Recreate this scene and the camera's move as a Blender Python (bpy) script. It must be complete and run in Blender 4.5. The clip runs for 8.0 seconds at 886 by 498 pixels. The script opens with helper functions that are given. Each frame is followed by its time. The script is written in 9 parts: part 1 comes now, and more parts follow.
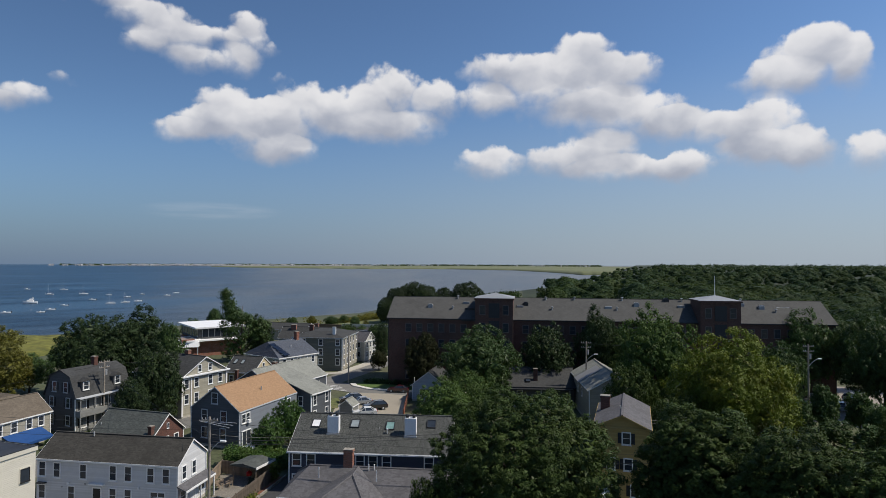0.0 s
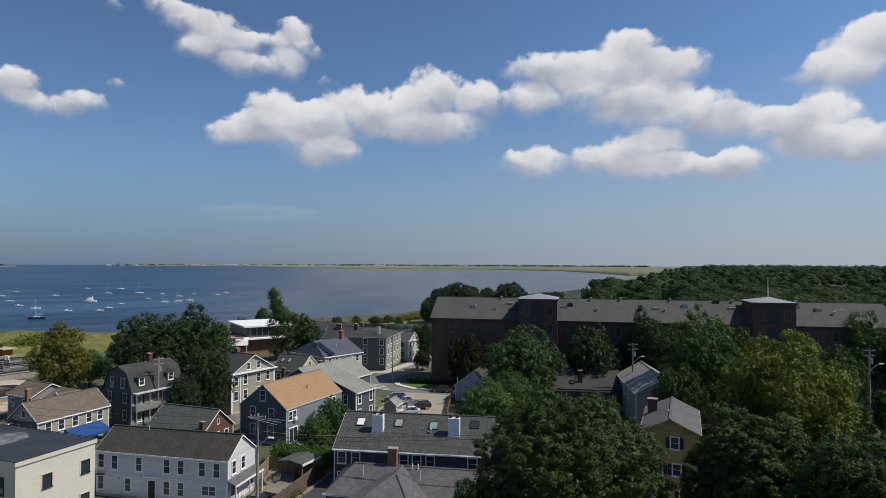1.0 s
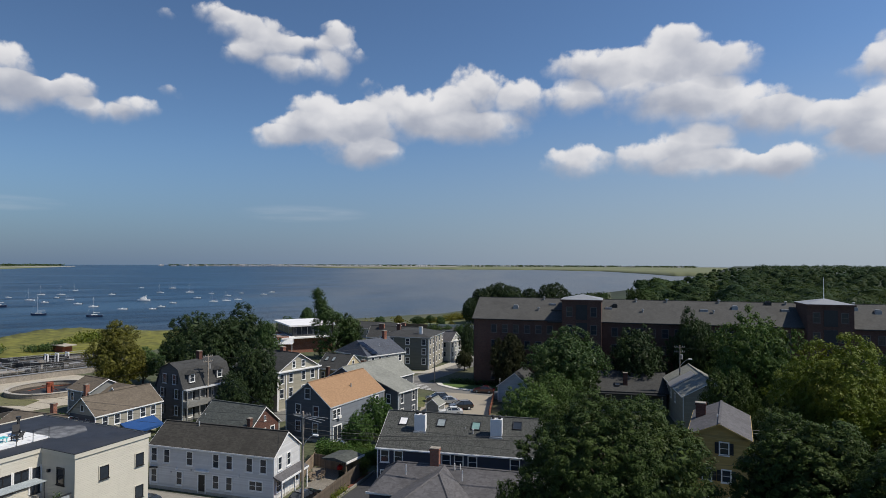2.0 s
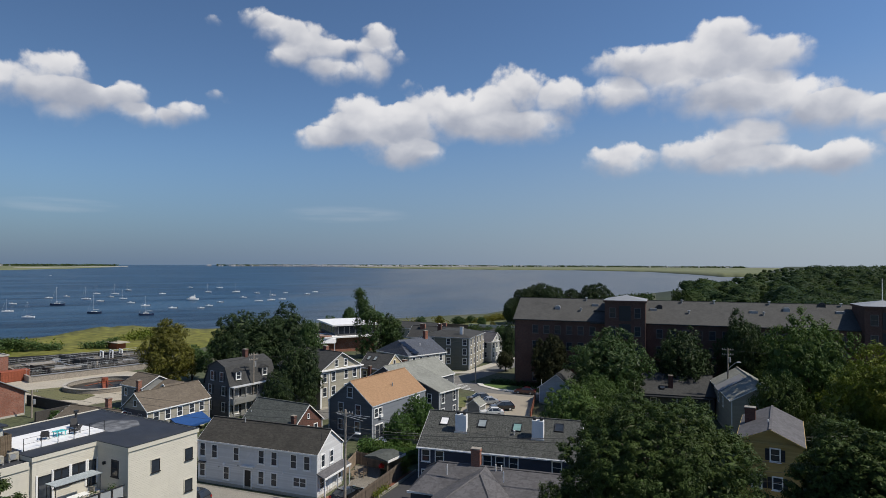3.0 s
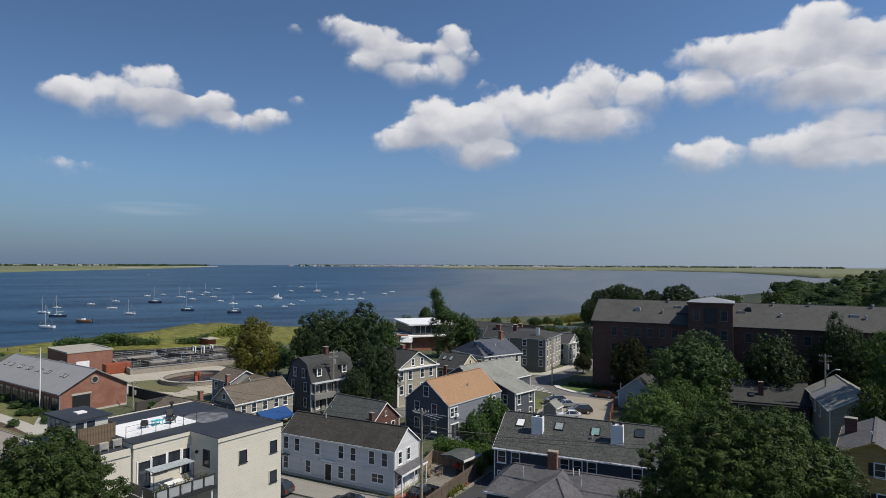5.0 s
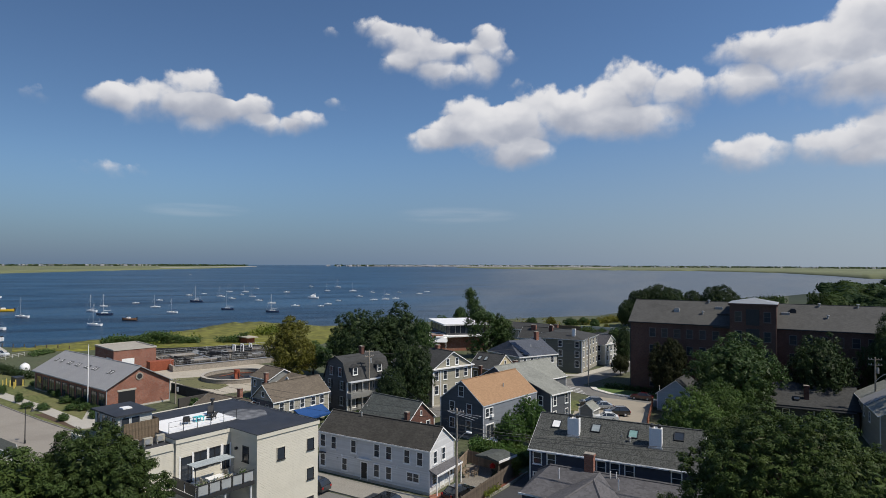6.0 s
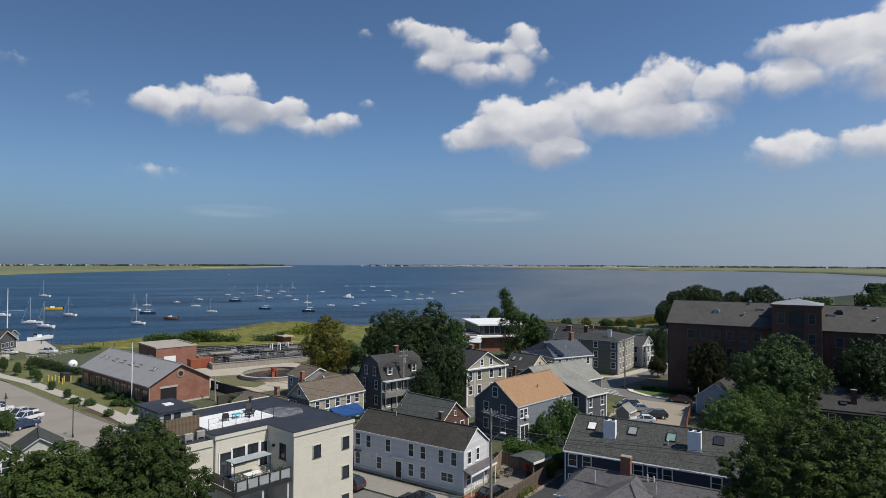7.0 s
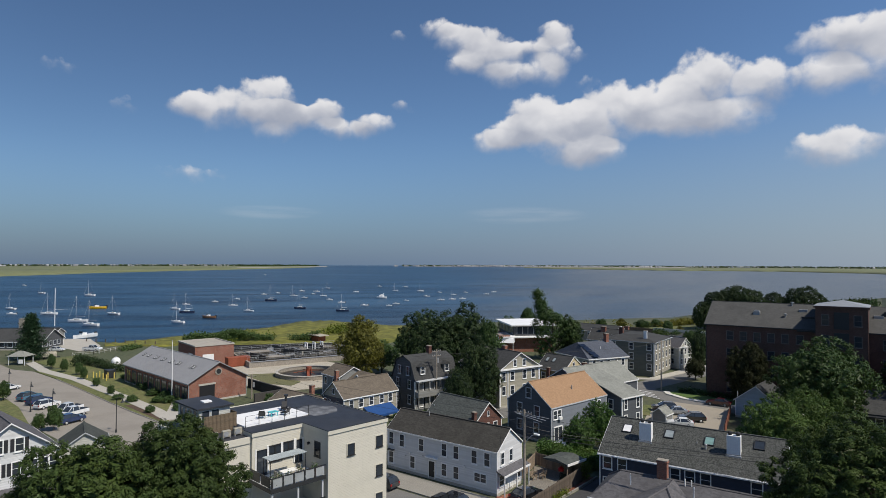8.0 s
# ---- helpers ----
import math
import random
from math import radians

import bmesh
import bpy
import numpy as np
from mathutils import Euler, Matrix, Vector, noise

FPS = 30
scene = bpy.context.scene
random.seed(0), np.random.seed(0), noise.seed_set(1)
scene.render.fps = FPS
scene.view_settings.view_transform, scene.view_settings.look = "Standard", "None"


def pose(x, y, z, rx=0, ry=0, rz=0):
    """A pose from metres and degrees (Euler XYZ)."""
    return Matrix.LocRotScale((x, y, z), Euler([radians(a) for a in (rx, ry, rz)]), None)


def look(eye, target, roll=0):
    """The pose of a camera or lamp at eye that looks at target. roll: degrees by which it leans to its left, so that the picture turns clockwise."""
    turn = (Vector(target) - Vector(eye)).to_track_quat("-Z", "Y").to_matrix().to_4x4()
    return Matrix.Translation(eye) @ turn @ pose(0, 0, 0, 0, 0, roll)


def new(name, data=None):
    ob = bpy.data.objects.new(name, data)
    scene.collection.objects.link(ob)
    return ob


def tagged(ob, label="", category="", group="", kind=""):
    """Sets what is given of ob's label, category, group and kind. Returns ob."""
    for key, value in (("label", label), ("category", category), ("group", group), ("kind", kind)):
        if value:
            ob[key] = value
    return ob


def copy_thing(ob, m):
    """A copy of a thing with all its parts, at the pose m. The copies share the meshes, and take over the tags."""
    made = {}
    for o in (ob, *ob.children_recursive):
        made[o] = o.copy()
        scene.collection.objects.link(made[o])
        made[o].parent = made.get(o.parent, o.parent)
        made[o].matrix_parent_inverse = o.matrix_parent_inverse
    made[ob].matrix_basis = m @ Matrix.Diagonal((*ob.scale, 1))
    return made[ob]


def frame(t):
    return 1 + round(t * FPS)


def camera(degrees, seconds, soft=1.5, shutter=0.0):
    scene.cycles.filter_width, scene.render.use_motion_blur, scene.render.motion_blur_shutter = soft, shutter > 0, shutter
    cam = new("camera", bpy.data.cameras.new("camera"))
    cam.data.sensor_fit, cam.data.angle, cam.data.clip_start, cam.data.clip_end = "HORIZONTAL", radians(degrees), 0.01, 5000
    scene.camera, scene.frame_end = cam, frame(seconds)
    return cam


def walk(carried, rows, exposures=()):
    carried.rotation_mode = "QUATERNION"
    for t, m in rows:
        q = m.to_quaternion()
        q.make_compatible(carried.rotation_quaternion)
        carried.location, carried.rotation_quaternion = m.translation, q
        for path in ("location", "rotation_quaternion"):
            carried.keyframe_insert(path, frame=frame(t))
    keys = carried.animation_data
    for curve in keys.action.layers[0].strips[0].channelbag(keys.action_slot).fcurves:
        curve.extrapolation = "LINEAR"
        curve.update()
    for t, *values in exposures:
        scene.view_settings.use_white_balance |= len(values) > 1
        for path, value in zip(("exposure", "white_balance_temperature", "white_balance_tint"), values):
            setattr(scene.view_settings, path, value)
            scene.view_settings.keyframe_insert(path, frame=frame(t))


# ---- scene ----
# ---- camera: a hovering turn on the spot, 28.5 m above the town ----
cam = camera(71.3, 8.0, 0.85)
EYE = (0.0, 0.0, 28.5)
PATH = [  # seconds, yaw, pitch, lean
    (0.0, 0.337, 1.160, 0.22), (0.5, 2.254, 1.168, 0.215), (1.0, 4.340, 1.178, 0.22), (1.5, 6.310, 1.188, 0.22),
    (3.0, 12.003, 1.203, 0.215), (3.5, 13.83, 1.207, 0.225), (4.0, 15.57, 1.205, 0.222), (4.5, 17.302, 1.205, 0.22),
    (6.0, 22.203, 1.196, 0.20), (6.5, 23.79, 1.194, 0.195), (7.0, 25.345, 1.192, 0.185), (7.5, 26.90, 1.195, 0.175),
    (8.0, 28.382, 1.199, 0.175)]
walk(cam, [(t, pose(*EYE, 90 + pitch, 0, yaw) @ pose(0, 0, 0, 0, 0, lean)) for t, yaw, pitch, lean in PATH])
scene.view_settings.exposure = 0.15

# ---- sun and sky ----
SUN_AZ, SUN_EL = 94.0, 52.0  # degrees to the right of straight ahead; above the horizon
sun_way = Vector((math.sin(radians(SUN_AZ)) * math.cos(radians(SUN_EL)), math.cos(radians(SUN_AZ)) * math.cos(radians(SUN_EL)), math.sin(radians(SUN_EL))))
sun_data = bpy.data.lights.new("sun", "SUN")
sun_data.energy, sun_data.angle, sun_data.color = 3.8, radians(0.53), (1.0, 0.925, 0.80)
sun = new("sun", sun_data)
sun.matrix_world = look(sun_way * 100, (0, 0, 0))

world = bpy.data.worlds.new("sky")
scene.world = world
world.use_nodes = True


class Nodes:
    """A small shorthand for building node trees."""

    def __init__(self, tree):
        self.tree = tree
        tree.nodes.clear()

    def add(self, kind):
        return self.tree.nodes.new(kind)

    def put(self, socket, value):
        if isinstance(value, bpy.types.NodeSocket):
            self.tree.links.new(value, socket)
        elif value is not None:
            socket.default_value = value

    def math(self, op, a, b=None, c=None, clamp=False):
        node = self.add("ShaderNodeMath")
        node.operation, node.use_clamp = op, clamp
        for socket, value in zip(node.inputs, (a, b, c)):
            self.put(socket, value)
        return node.outputs[0]

    def vec(self, op, a, b=None):
        node = self.add("ShaderNodeVectorMath")
        node.operation = op
        self.put(node.inputs[0], a)
        if op == "SCALE":
            self.put(node.inputs["Scale"], b)
        else:
            self.put(node.inputs[1], b)
        return node.outputs["Value"] if op in ("DOT_PRODUCT", "LENGTH") else node.outputs[0]

    def noise(self, where, scale, detail=3.0, rough=0.55, distort=0.0):
        node = self.add("ShaderNodeTexNoise")
        for key, value in (("Vector", where), ("Scale", scale), ("Detail", detail), ("Roughness", rough), ("Distortion", distort)):
            self.put(node.inputs[key], value)
        return node

    def mix(self, factor, a, b, blend="MIX"):
        node = self.add("ShaderNodeMix")
        node.data_type, node.blend_type = "RGBA", blend
        self.put(node.inputs[0], factor)
        self.put(node.inputs[6], a)
        self.put(node.inputs[7], b)
        return node.outputs[2]

    def ramp(self, value, low, high, to_low=0.0, to_high=1.0, smooth=True):
        node = self.add("ShaderNodeMapRange")
        node.interpolation_type = "SMOOTHSTEP" if smooth else "LINEAR"
        for socket, v in zip(node.inputs, (value, low, high, to_low, to_high)):
            self.put(socket, v)
        return node.outputs[0]


# cumulus banks over the bay: degrees to the left, degrees up, half width, half height of each puff
bank_wide = [(23.4, 11.0, 2.6, 1.0), (21.6, 11.8, 2.8, 1.4), (19.6, 12.7, 3.1, 2.3), (16.3, 12.8, 2.4, 1.6), (16.5, 10.8, 3.6, 2.2), (12.8, 13.2, 3.5, 2.7), (8.7, 13.2, 3.1, 2.6),
             (5.1, 14.8, 3.4, 3.0), (0.7, 14.4, 2.1, 2.1), (5.3, 12.1, 4.9, 1.5), (14.5, 9.8, 2.7, 1.4)]
bank_high = [(-3.6, 14.6, 2.4, 1.6), (-5.7, 17.2, 4.7, 1.7), (-12.4, 17.9, 3.0, 2.2), (-10.8, 15.3, 6.1, 2.9), (-16.5, 16.6, 3.0, 1.6),
             (-15.8, 12.9, 6.3, 2.4), (-20.8, 11.8, 3.4, 1.7)]
bank_far = [(-27.5, 11.0, 2.9, 2.6), (-24.6, 10.9, 2.4, 1.8), (-30.3, 9.0, 1.9, 2.0), (-27.1, 9.0, 3.7, 1.6), (-34.4, 8.3, 2.0, 1.7)]
bank_low = [(-3.9, 9.0, 3.1, 1.7), (-10.8, 9.2, 4.3, 1.7), (-14.8, 9.9, 2.7, 1.8), (-16.8, 8.2, 5.7, 1.3), (-21.2, 8.2, 2.2, 1.6)]
bank_broken = [(29.0, 20.9, 1.8, 0.8), (27.0, 20.0, 2.2, 1.2), (24.4, 19.5, 2.4, 1.5), (26.6, 17.9, 1.8, 1.1), (24.2, 18.3, 2.8, 1.6), (22.6, 16.8, 2.4, 1.2), (21.0, 18.9, 2.2, 1.0), (18.2, 20.2, 1.7, 1.1), (17.9, 18.6, 1.9, 1.8), (18.9, 17.0, 2.3, 1.4)]
bank_edge = [(-30.4, 15.7, 3.9, 2.6), (-27.9, 14.8, 3.3, 1.5), (-31.1, 17.1, 1.9, 1.8), (-33.4, 14.9, 1.5, 2.4)]
bank_small = [(50.6, 13.1, 1.9, 1.2), (48.6, 13.1, 3.0, 1.9), (44.4, 14.3, 3.0, 2.1), (43.6, 12.8, 3.2, 1.4), (40.9, 12.9, 2.5, 1.1), (39.1, 13.4, 1.5, 1.2), (37.6, 12.0, 2.6, 0.9), (34.9, 12.6, 1.7, 1.0)]
wisps = [(15.7, 18.4, 0.8, 0.5), (15.4, 16.0, 1.0, 0.8), (32.1, 14.0, 1.2, 0.6), (50.4, 7.6, 3.4, 0.9), (32.5, 20.3, 0.9, 0.4), (43.7, 11.6, 2.0, 0.8), (55.8, 12.7, 1.3, 0.7), (60.6, 15.1, 1.3, 0.7)]
veils = [(21.0, 4.3, 6.5, 0.9), (44.0, 4.4, 5.0, 0.7)]


def build_sky():
    n = Nodes(world.node_tree)
    sky = n.add("ShaderNodeTexSky")
    sky.sky_type, sky.sun_disc, sky.sun_elevation, sky.sun_rotation = "NISHITA", False, radians(SUN_EL), radians(SUN_AZ)
    sky.altitude, sky.air_density, sky.dust_density, sky.ozone_density = 0.0, SKY_AIR, SKY_DUST, SKY_OZONE
    way = n.add("ShaderNodeTexCoord").outputs["Generated"]
    split = n.add("ShaderNodeSeparateXYZ")
    n.put(split.inputs[0], way)
    x, y, z = split.outputs
    left = n.math("MULTIPLY", n.math("ARCTAN2", n.math("MULTIPLY", x, -1.0), y), 57.2958)
    high = n.math("MULTIPLY", n.math("ARCSINE", z), 57.2958)
    spot = n.add("ShaderNodeCombineXYZ")
    n.put(spot.inputs[0], left)
    n.put(spot.inputs[1], high)
    spot = spot.outputs[0]
    # ragged edges: large and small eddies push the outline about
    eddy = n.noise(spot, 0.26, 5.0, 0.52)
    push = n.vec("MULTIPLY", n.vec("SUBTRACT", eddy.outputs["Color"], (0.5, 0.5, 0.5)), (2.0, 1.7, 0.0))
    spot_warp = n.vec("ADD", spot, push)
    total, lean = None, None
    for bank in (bank_wide, bank_high, bank_far, bank_low, bank_broken, bank_edge, bank_small, wisps):
        for a, e, w, h in bank:
            q = n.vec("MULTIPLY", n.vec("SUBTRACT", spot_warp, (a, e, 0.0)), (1 / (w * 1.18), 1 / (h * 1.18), 0.0))
            part_of = n.math("SUBTRACT", 1.0, n.vec("DOT_PRODUCT", q, q), clamp=True)
            if bank in (wisps, bank_broken, bank_edge, bank_small):
                part_of = n.math("MULTIPLY", part_of, 0.42 if bank is wisps else (0.8 if bank is bank_broken else 0.85))
            side = n.vec("SCALE", q, part_of)
            total = part_of if total is None else n.math("ADD", total, part_of)
            lean = side if lean is None else n.vec("ADD", lean, side)
    veil = None
    for a, e, w, h in veils:
        q = n.vec("MULTIPLY", n.vec("SUBTRACT", spot, (a, e, 0.0)), (1 / w, 1 / h, 0.0))
        part_of = n.math("SUBTRACT", 1.0, n.vec("DOT_PRODUCT", q, q), clamp=True)
        veil = part_of if veil is None else n.math("ADD", veil, part_of)
    threads = n.noise(n.vec("MULTIPLY", spot, (0.16, 1.6, 1.0)), 1.0, 4.0, 0.55).outputs[0]
    veil = n.math("MULTIPLY", n.ramp(veil, 0.0, 0.8), n.ramp(threads, 0.3, 0.75, 0.01, 0.10))
    fine = n.noise(spot, 0.8, 5.0, 0.5).outputs[0]
    billow = n.noise(n.vec("MULTIPLY", spot_warp, (0.7, 1.0, 1.0)), 0.42, 3.0, 0.45).outputs[0]
    body = n.math("ADD", total, n.math("MULTIPLY", n.math("SUBTRACT", fine, 0.5), 1.05))
    # sunlit heads, greyer bases
    split2 = n.add("ShaderNodeSeparateXYZ")
    n.put(split2.inputs[0], lean)
    rise = n.math("DIVIDE", split2.outputs[1], n.math("ADD", total, 0.15))
    # crisp heads, bases that fade into the haze
    cover = n.ramp(body, n.ramp(rise, -0.5, 0.4, 0.10, 0.24), n.ramp(rise, -0.7, 0.5, 1.9, 0.62))
    cover = n.math("MULTIPLY", cover, n.ramp(total, 0.0, 0.12))
    glow = n.math("ADD", n.math("MULTIPLY", rise, 1.15), n.math("MULTIPLY", n.math("SUBTRACT", billow, 0.5), 1.5))
    glow = n.math("SUBTRACT", glow, n.math("MULTIPLY", n.ramp(total, 0.6, 1.8), 0.15))
    glow = n.ramp(glow, -0.75, 0.75)
    cloud = n.mix(glow, CLOUD_BASE, CLOUD_HEAD)
    back = n.add("ShaderNodeBackground")
    lit = n.vec("MULTIPLY", sky.outputs[0], SKY_STRENGTH)
    # sea haze pales the lowest few degrees
    # and stands higher towards the sun
    top = n.ramp(left, 45.0, -30.0, 9.5, 20.0, False)
    depth = n.math("DIVIDE", n.math("SUBTRACT", top, high), n.math("ADD", top, 2.0), clamp=True)
    lit = n.mix(n.math("MULTIPLY", n.ramp(depth, 0.0, 1.0), 0.9), lit, n.mix(n.ramp(left, 45.0, -30.0), HAZE, HAZE_SUNWARD))
    lit = n.vec("SCALE", lit, n.ramp(left, 60.0, -40.0, 0.81, 1.21, False))
    lit = n.mix(veil, lit, CLOUD_HEAD)
    n.put(back.inputs[0], n.mix(n.math("MULTIPLY", cover, 0.94), lit, cloud))
    back.inputs[1].default_value = 1.0
    n.put(n.add("ShaderNodeOutputWorld").inputs[0], back.outputs[0])


SKY_STRENGTH, SKY_AIR, SKY_DUST, SKY_OZONE = (0.0705, 0.080, 0.088), 0.9, 0.35, 4.0
HAZE, HAZE_SUNWARD = (0.108, 0.172, 0.285, 1), (0.255, 0.300, 0.36, 1)
CLOUD_BASE, CLOUD_HEAD = (0.32, 0.345, 0.415, 1), (0.74, 0.73, 0.735, 1)
build_sky()

# ---- materials ----
def material(name):
    m = bpy.data.materials.new(name)
    m.use_nodes = True
    n = Nodes(m.node_tree)
    bsdf = n.add("ShaderNodeBsdfPrincipled")
    n.put(n.add("ShaderNodeOutputMaterial").inputs[0], bsdf.outputs[0])
    return m, n, bsdf


def shade(c, k):
    return (min(c[0] * k, 1), min(c[1] * k, 1), min(c[2] * k, 1), 1)


def surface(name, colour, rough=0.8, fine=8.0, coarse=0.6, vary=0.25, bump=0.15, bump_scale=30.0, metal=0.0, spec=0.4, tone=None, by_object=0.0):
    """A plain surface with grain, stains and fine relief."""
    m, n, b = material(name)
    at = n.add("ShaderNodeTexCoord").outputs["Object"]
    grain = n.noise(at, fine, 4.0, 0.6).outputs[0]
    stain = n.noise(at, coarse, 4.0, 0.6, 0.4).outputs[0]
    c = n.mix(n.ramp(grain, 0.3, 0.7), shade(colour, 1 - vary), shade(colour, 1 + vary))
    c = n.mix(n.math("MULTIPLY", n.ramp(stain, 0.42, 0.72), 0.55), c, (*tone, 1) if tone else shade(colour, 1 - 1.3 * vary))
    if by_object:
        info = n.add("ShaderNodeObjectInfo").outputs["Random"]
        c = n.mix(1.0, c, n.ramp(info, 0, 1, 1 - by_object, 1 + by_object, False), "MULTIPLY")
    n.put(b.inputs["Base Color"], c)
    n.put(b.inputs["Roughness"], n.ramp(stain, 0.3, 0.7, max(rough - 0.08, 0.02), min(rough + 0.08, 1), False))
    b.inputs["Metallic"].default_value, b.inputs["Specular IOR Level"].default_value = metal, spec
    if bump:
        relief = n.add("ShaderNodeBump")
        relief.inputs["Strength"].default_value, relief.inputs["Distance"].default_value = bump, 0.03
        n.put(relief.inputs["Height"], n.noise(at, bump_scale, 3.0).outputs[0])
        n.put(b.inputs["Normal"], relief.outputs[0])
    return m


def shingles(name, colour, vary=0.3, moss=None, grain=1.0, wear=1.0):
    """Roof shingles: tabs in courses, mottled, weather-streaked."""
    m, n, b = material(name)
    at = n.add("ShaderNodeTexCoord").outputs["Object"]
    tab = n.add("ShaderNodeTexVoronoi")
    n.put(tab.inputs["Vector"], n.vec("MULTIPLY", at, (3.2 * grain, 3.2 * grain, 9.0)))
    tab.inputs["Scale"].default_value = 1.0
    split = n.add("ShaderNodeSeparateColor")
    n.put(split.inputs[0], tab.outputs["Color"])
    c = n.mix(split.outputs[0], shade(colour, 1 - vary), shade(colour, 1 + vary))
    big = n.noise(at, 0.35, 5.0, 0.65, 0.8).outputs[0]
    c = n.mix(n.math("MULTIPLY", n.ramp(big, 0.4, 0.75), 0.6 * wear), c, (*moss, 1) if moss else shade(colour, 0.62))
    streak = n.noise(n.vec("MULTIPLY", at, (2.4, 2.4, 0.25)), 1.0, 3.0).outputs[0]
    c = n.mix(n.math("MULTIPLY", n.ramp(streak, 0.5, 0.75), 0.35 * wear), c, shade(colour, 1.3))
    n.put(b.inputs["Base Color"], c)
    b.inputs["Roughness"].default_value, b.inputs["Specular IOR Level"].default_value = 0.9, 0.25
    relief = n.add("ShaderNodeBump")
    relief.inputs["Strength"].default_value, relief.inputs["Distance"].default_value = 0.5, 0.03
    n.put(relief.inputs["Height"], split.outputs[1])
    n.put(b.inputs["Normal"], relief.outputs[0])
    return m


def siding(name, colour, lap=0.14, vary=0.10):
    """Painted clapboards with lapped edges and faded patches."""
    m, n, b = material(name)
    at = n.add("ShaderNodeTexCoord").outputs["Object"]
    split = n.add("ShaderNodeSeparateXYZ")
    n.put(split.inputs[0], at)
    board = n.math("DIVIDE", split.outputs[2], lap)
    lapped = n.math("FRACT", board)
    row = n.add("ShaderNodeTexWhiteNoise")
    row.noise_dimensions = "1D"
    n.put(row.inputs["W"], n.math("FLOOR", board))
    c = n.mix(row.outputs["Value"], shade(colour, 1 - vary), shade(colour, 1 + vary))
    fade = n.noise(at, 0.5, 5.0, 0.65, 0.5).outputs[0]
    c = n.mix(n.math("MULTIPLY", n.ramp(fade, 0.4, 0.75), 0.35), c, shade(colour, 0.78))
    grime = n.noise(n.vec("MULTIPLY", at, (1.6, 1.6, 0.2)), 1.2, 4.0).outputs[0]
    c = n.mix(n.math("MULTIPLY", n.ramp(grime, 0.55, 0.8), 0.25), c, shade(colour, 0.65))
    n.put(b.inputs["Base Color"], c)
    b.inputs["Roughness"].default_value, b.inputs["Specular IOR Level"].default_value = 0.7, 0.3
    relief = n.add("ShaderNodeBump")
    relief.inputs["Strength"].default_value, relief.inputs["Distance"].default_value = 0.6, 0.02
    n.put(relief.inputs["Height"], n.math("SUBTRACT", 1.0, lapped))
    n.put(b.inputs["Normal"], relief.outputs[0])
    return m


def brickwork(name, colour, mortar, vary=0.3):
    m, n, b = material(name)
    at = n.add("ShaderNodeTexCoord").outputs["Object"]
    split = n.add("ShaderNodeSeparateXYZ")
    n.put(split.inputs[0], at)
    flat = n.add("ShaderNodeCombineXYZ")
    n.put(flat.inputs[0], n.math("ADD", split.outputs[0], split.outputs[1]))
    n.put(flat.inputs[1], split.outputs[2])
    brick = n.add("ShaderNodeTexBrick")
    n.put(brick.inputs["Vector"], flat.outputs[0])
    brick.inputs["Scale"].default_value = 1.0
    brick.inputs["Brick Width"].default_value, brick.inputs["Row Height"].default_value = 0.22, 0.075
    brick.inputs["Mortar Size"].default_value = 0.008
    brick.inputs["Color1"].default_value, brick.inputs["Color2"].default_value = shade(colour, 1 - vary), shade(colour, 1 + vary)
    brick.inputs["Mortar"].default_value = (*mortar, 1)
    stain = n.noise(at, 0.4, 5.0, 0.65, 0.5).outputs[0]
    c = n.mix(n.math("MULTIPLY", n.ramp(stain, 0.4, 0.7), 0.5), brick.outputs["Color"], shade(colour, 0.6))
    n.put(b.inputs["Base Color"], c)
    b.inputs["Roughness"].default_value, b.inputs["Specular IOR Level"].default_value = 0.88, 0.25
    relief = n.add("ShaderNodeBump")
    relief.invert = True
    relief.inputs["Strength"].default_value, relief.inputs["Distance"].default_value = 0.4, 0.01
    n.put(relief.inputs["Height"], brick.outputs["Fac"])
    n.put(b.inputs["Normal"], relief.outputs[0])
    return m


def leaves(name, colour, warm, thin=0.3, patches=0.45, each=0.4, spec=0.25):
    """Foliage: every leaf its own tone, some light passing through."""
    m, n, b = material(name)
    leaf = n.add("ShaderNodeNewGeometry").outputs["Random Per Island"]
    at = n.add("ShaderNodeTexCoord").outputs["Object"]
    patch = n.noise(at, patches, 3.0).outputs[0]
    c = n.mix(leaf, shade(colour, 1 - each), shade(colour, 1 + each))
    c = n.mix(n.math("MULTIPLY", n.ramp(patch, 0.45, 0.7), 0.7), c, (*warm, 1))
    tree = n.add("ShaderNodeObjectInfo").outputs["Random"]
    c = n.mix(1.0, c, n.ramp(tree, 0, 1, 0.85, 1.2, False), "MULTIPLY")
    n.put(b.inputs["Base Color"], c)
    b.inputs["Roughness"].default_value, b.inputs["Specular IOR Level"].default_value = 0.5, spec
    see = n.add("ShaderNodeBsdfTranslucent")
    n.put(see.inputs[0], n.mix(1.0, c, (1.1, 1.15, 0.6, 1), "MULTIPLY"))
    both = n.add("ShaderNodeMixShader")
    both.inputs[0].default_value = thin
    n.put(both.inputs[1], b.outputs[0])
    n.put(both.inputs[2], see.outputs[0])
    out = [k for k in n.tree.nodes if k.bl_idname == "ShaderNodeOutputMaterial"][0]
    n.put(out.inputs[0], both.outputs[0])
    return m


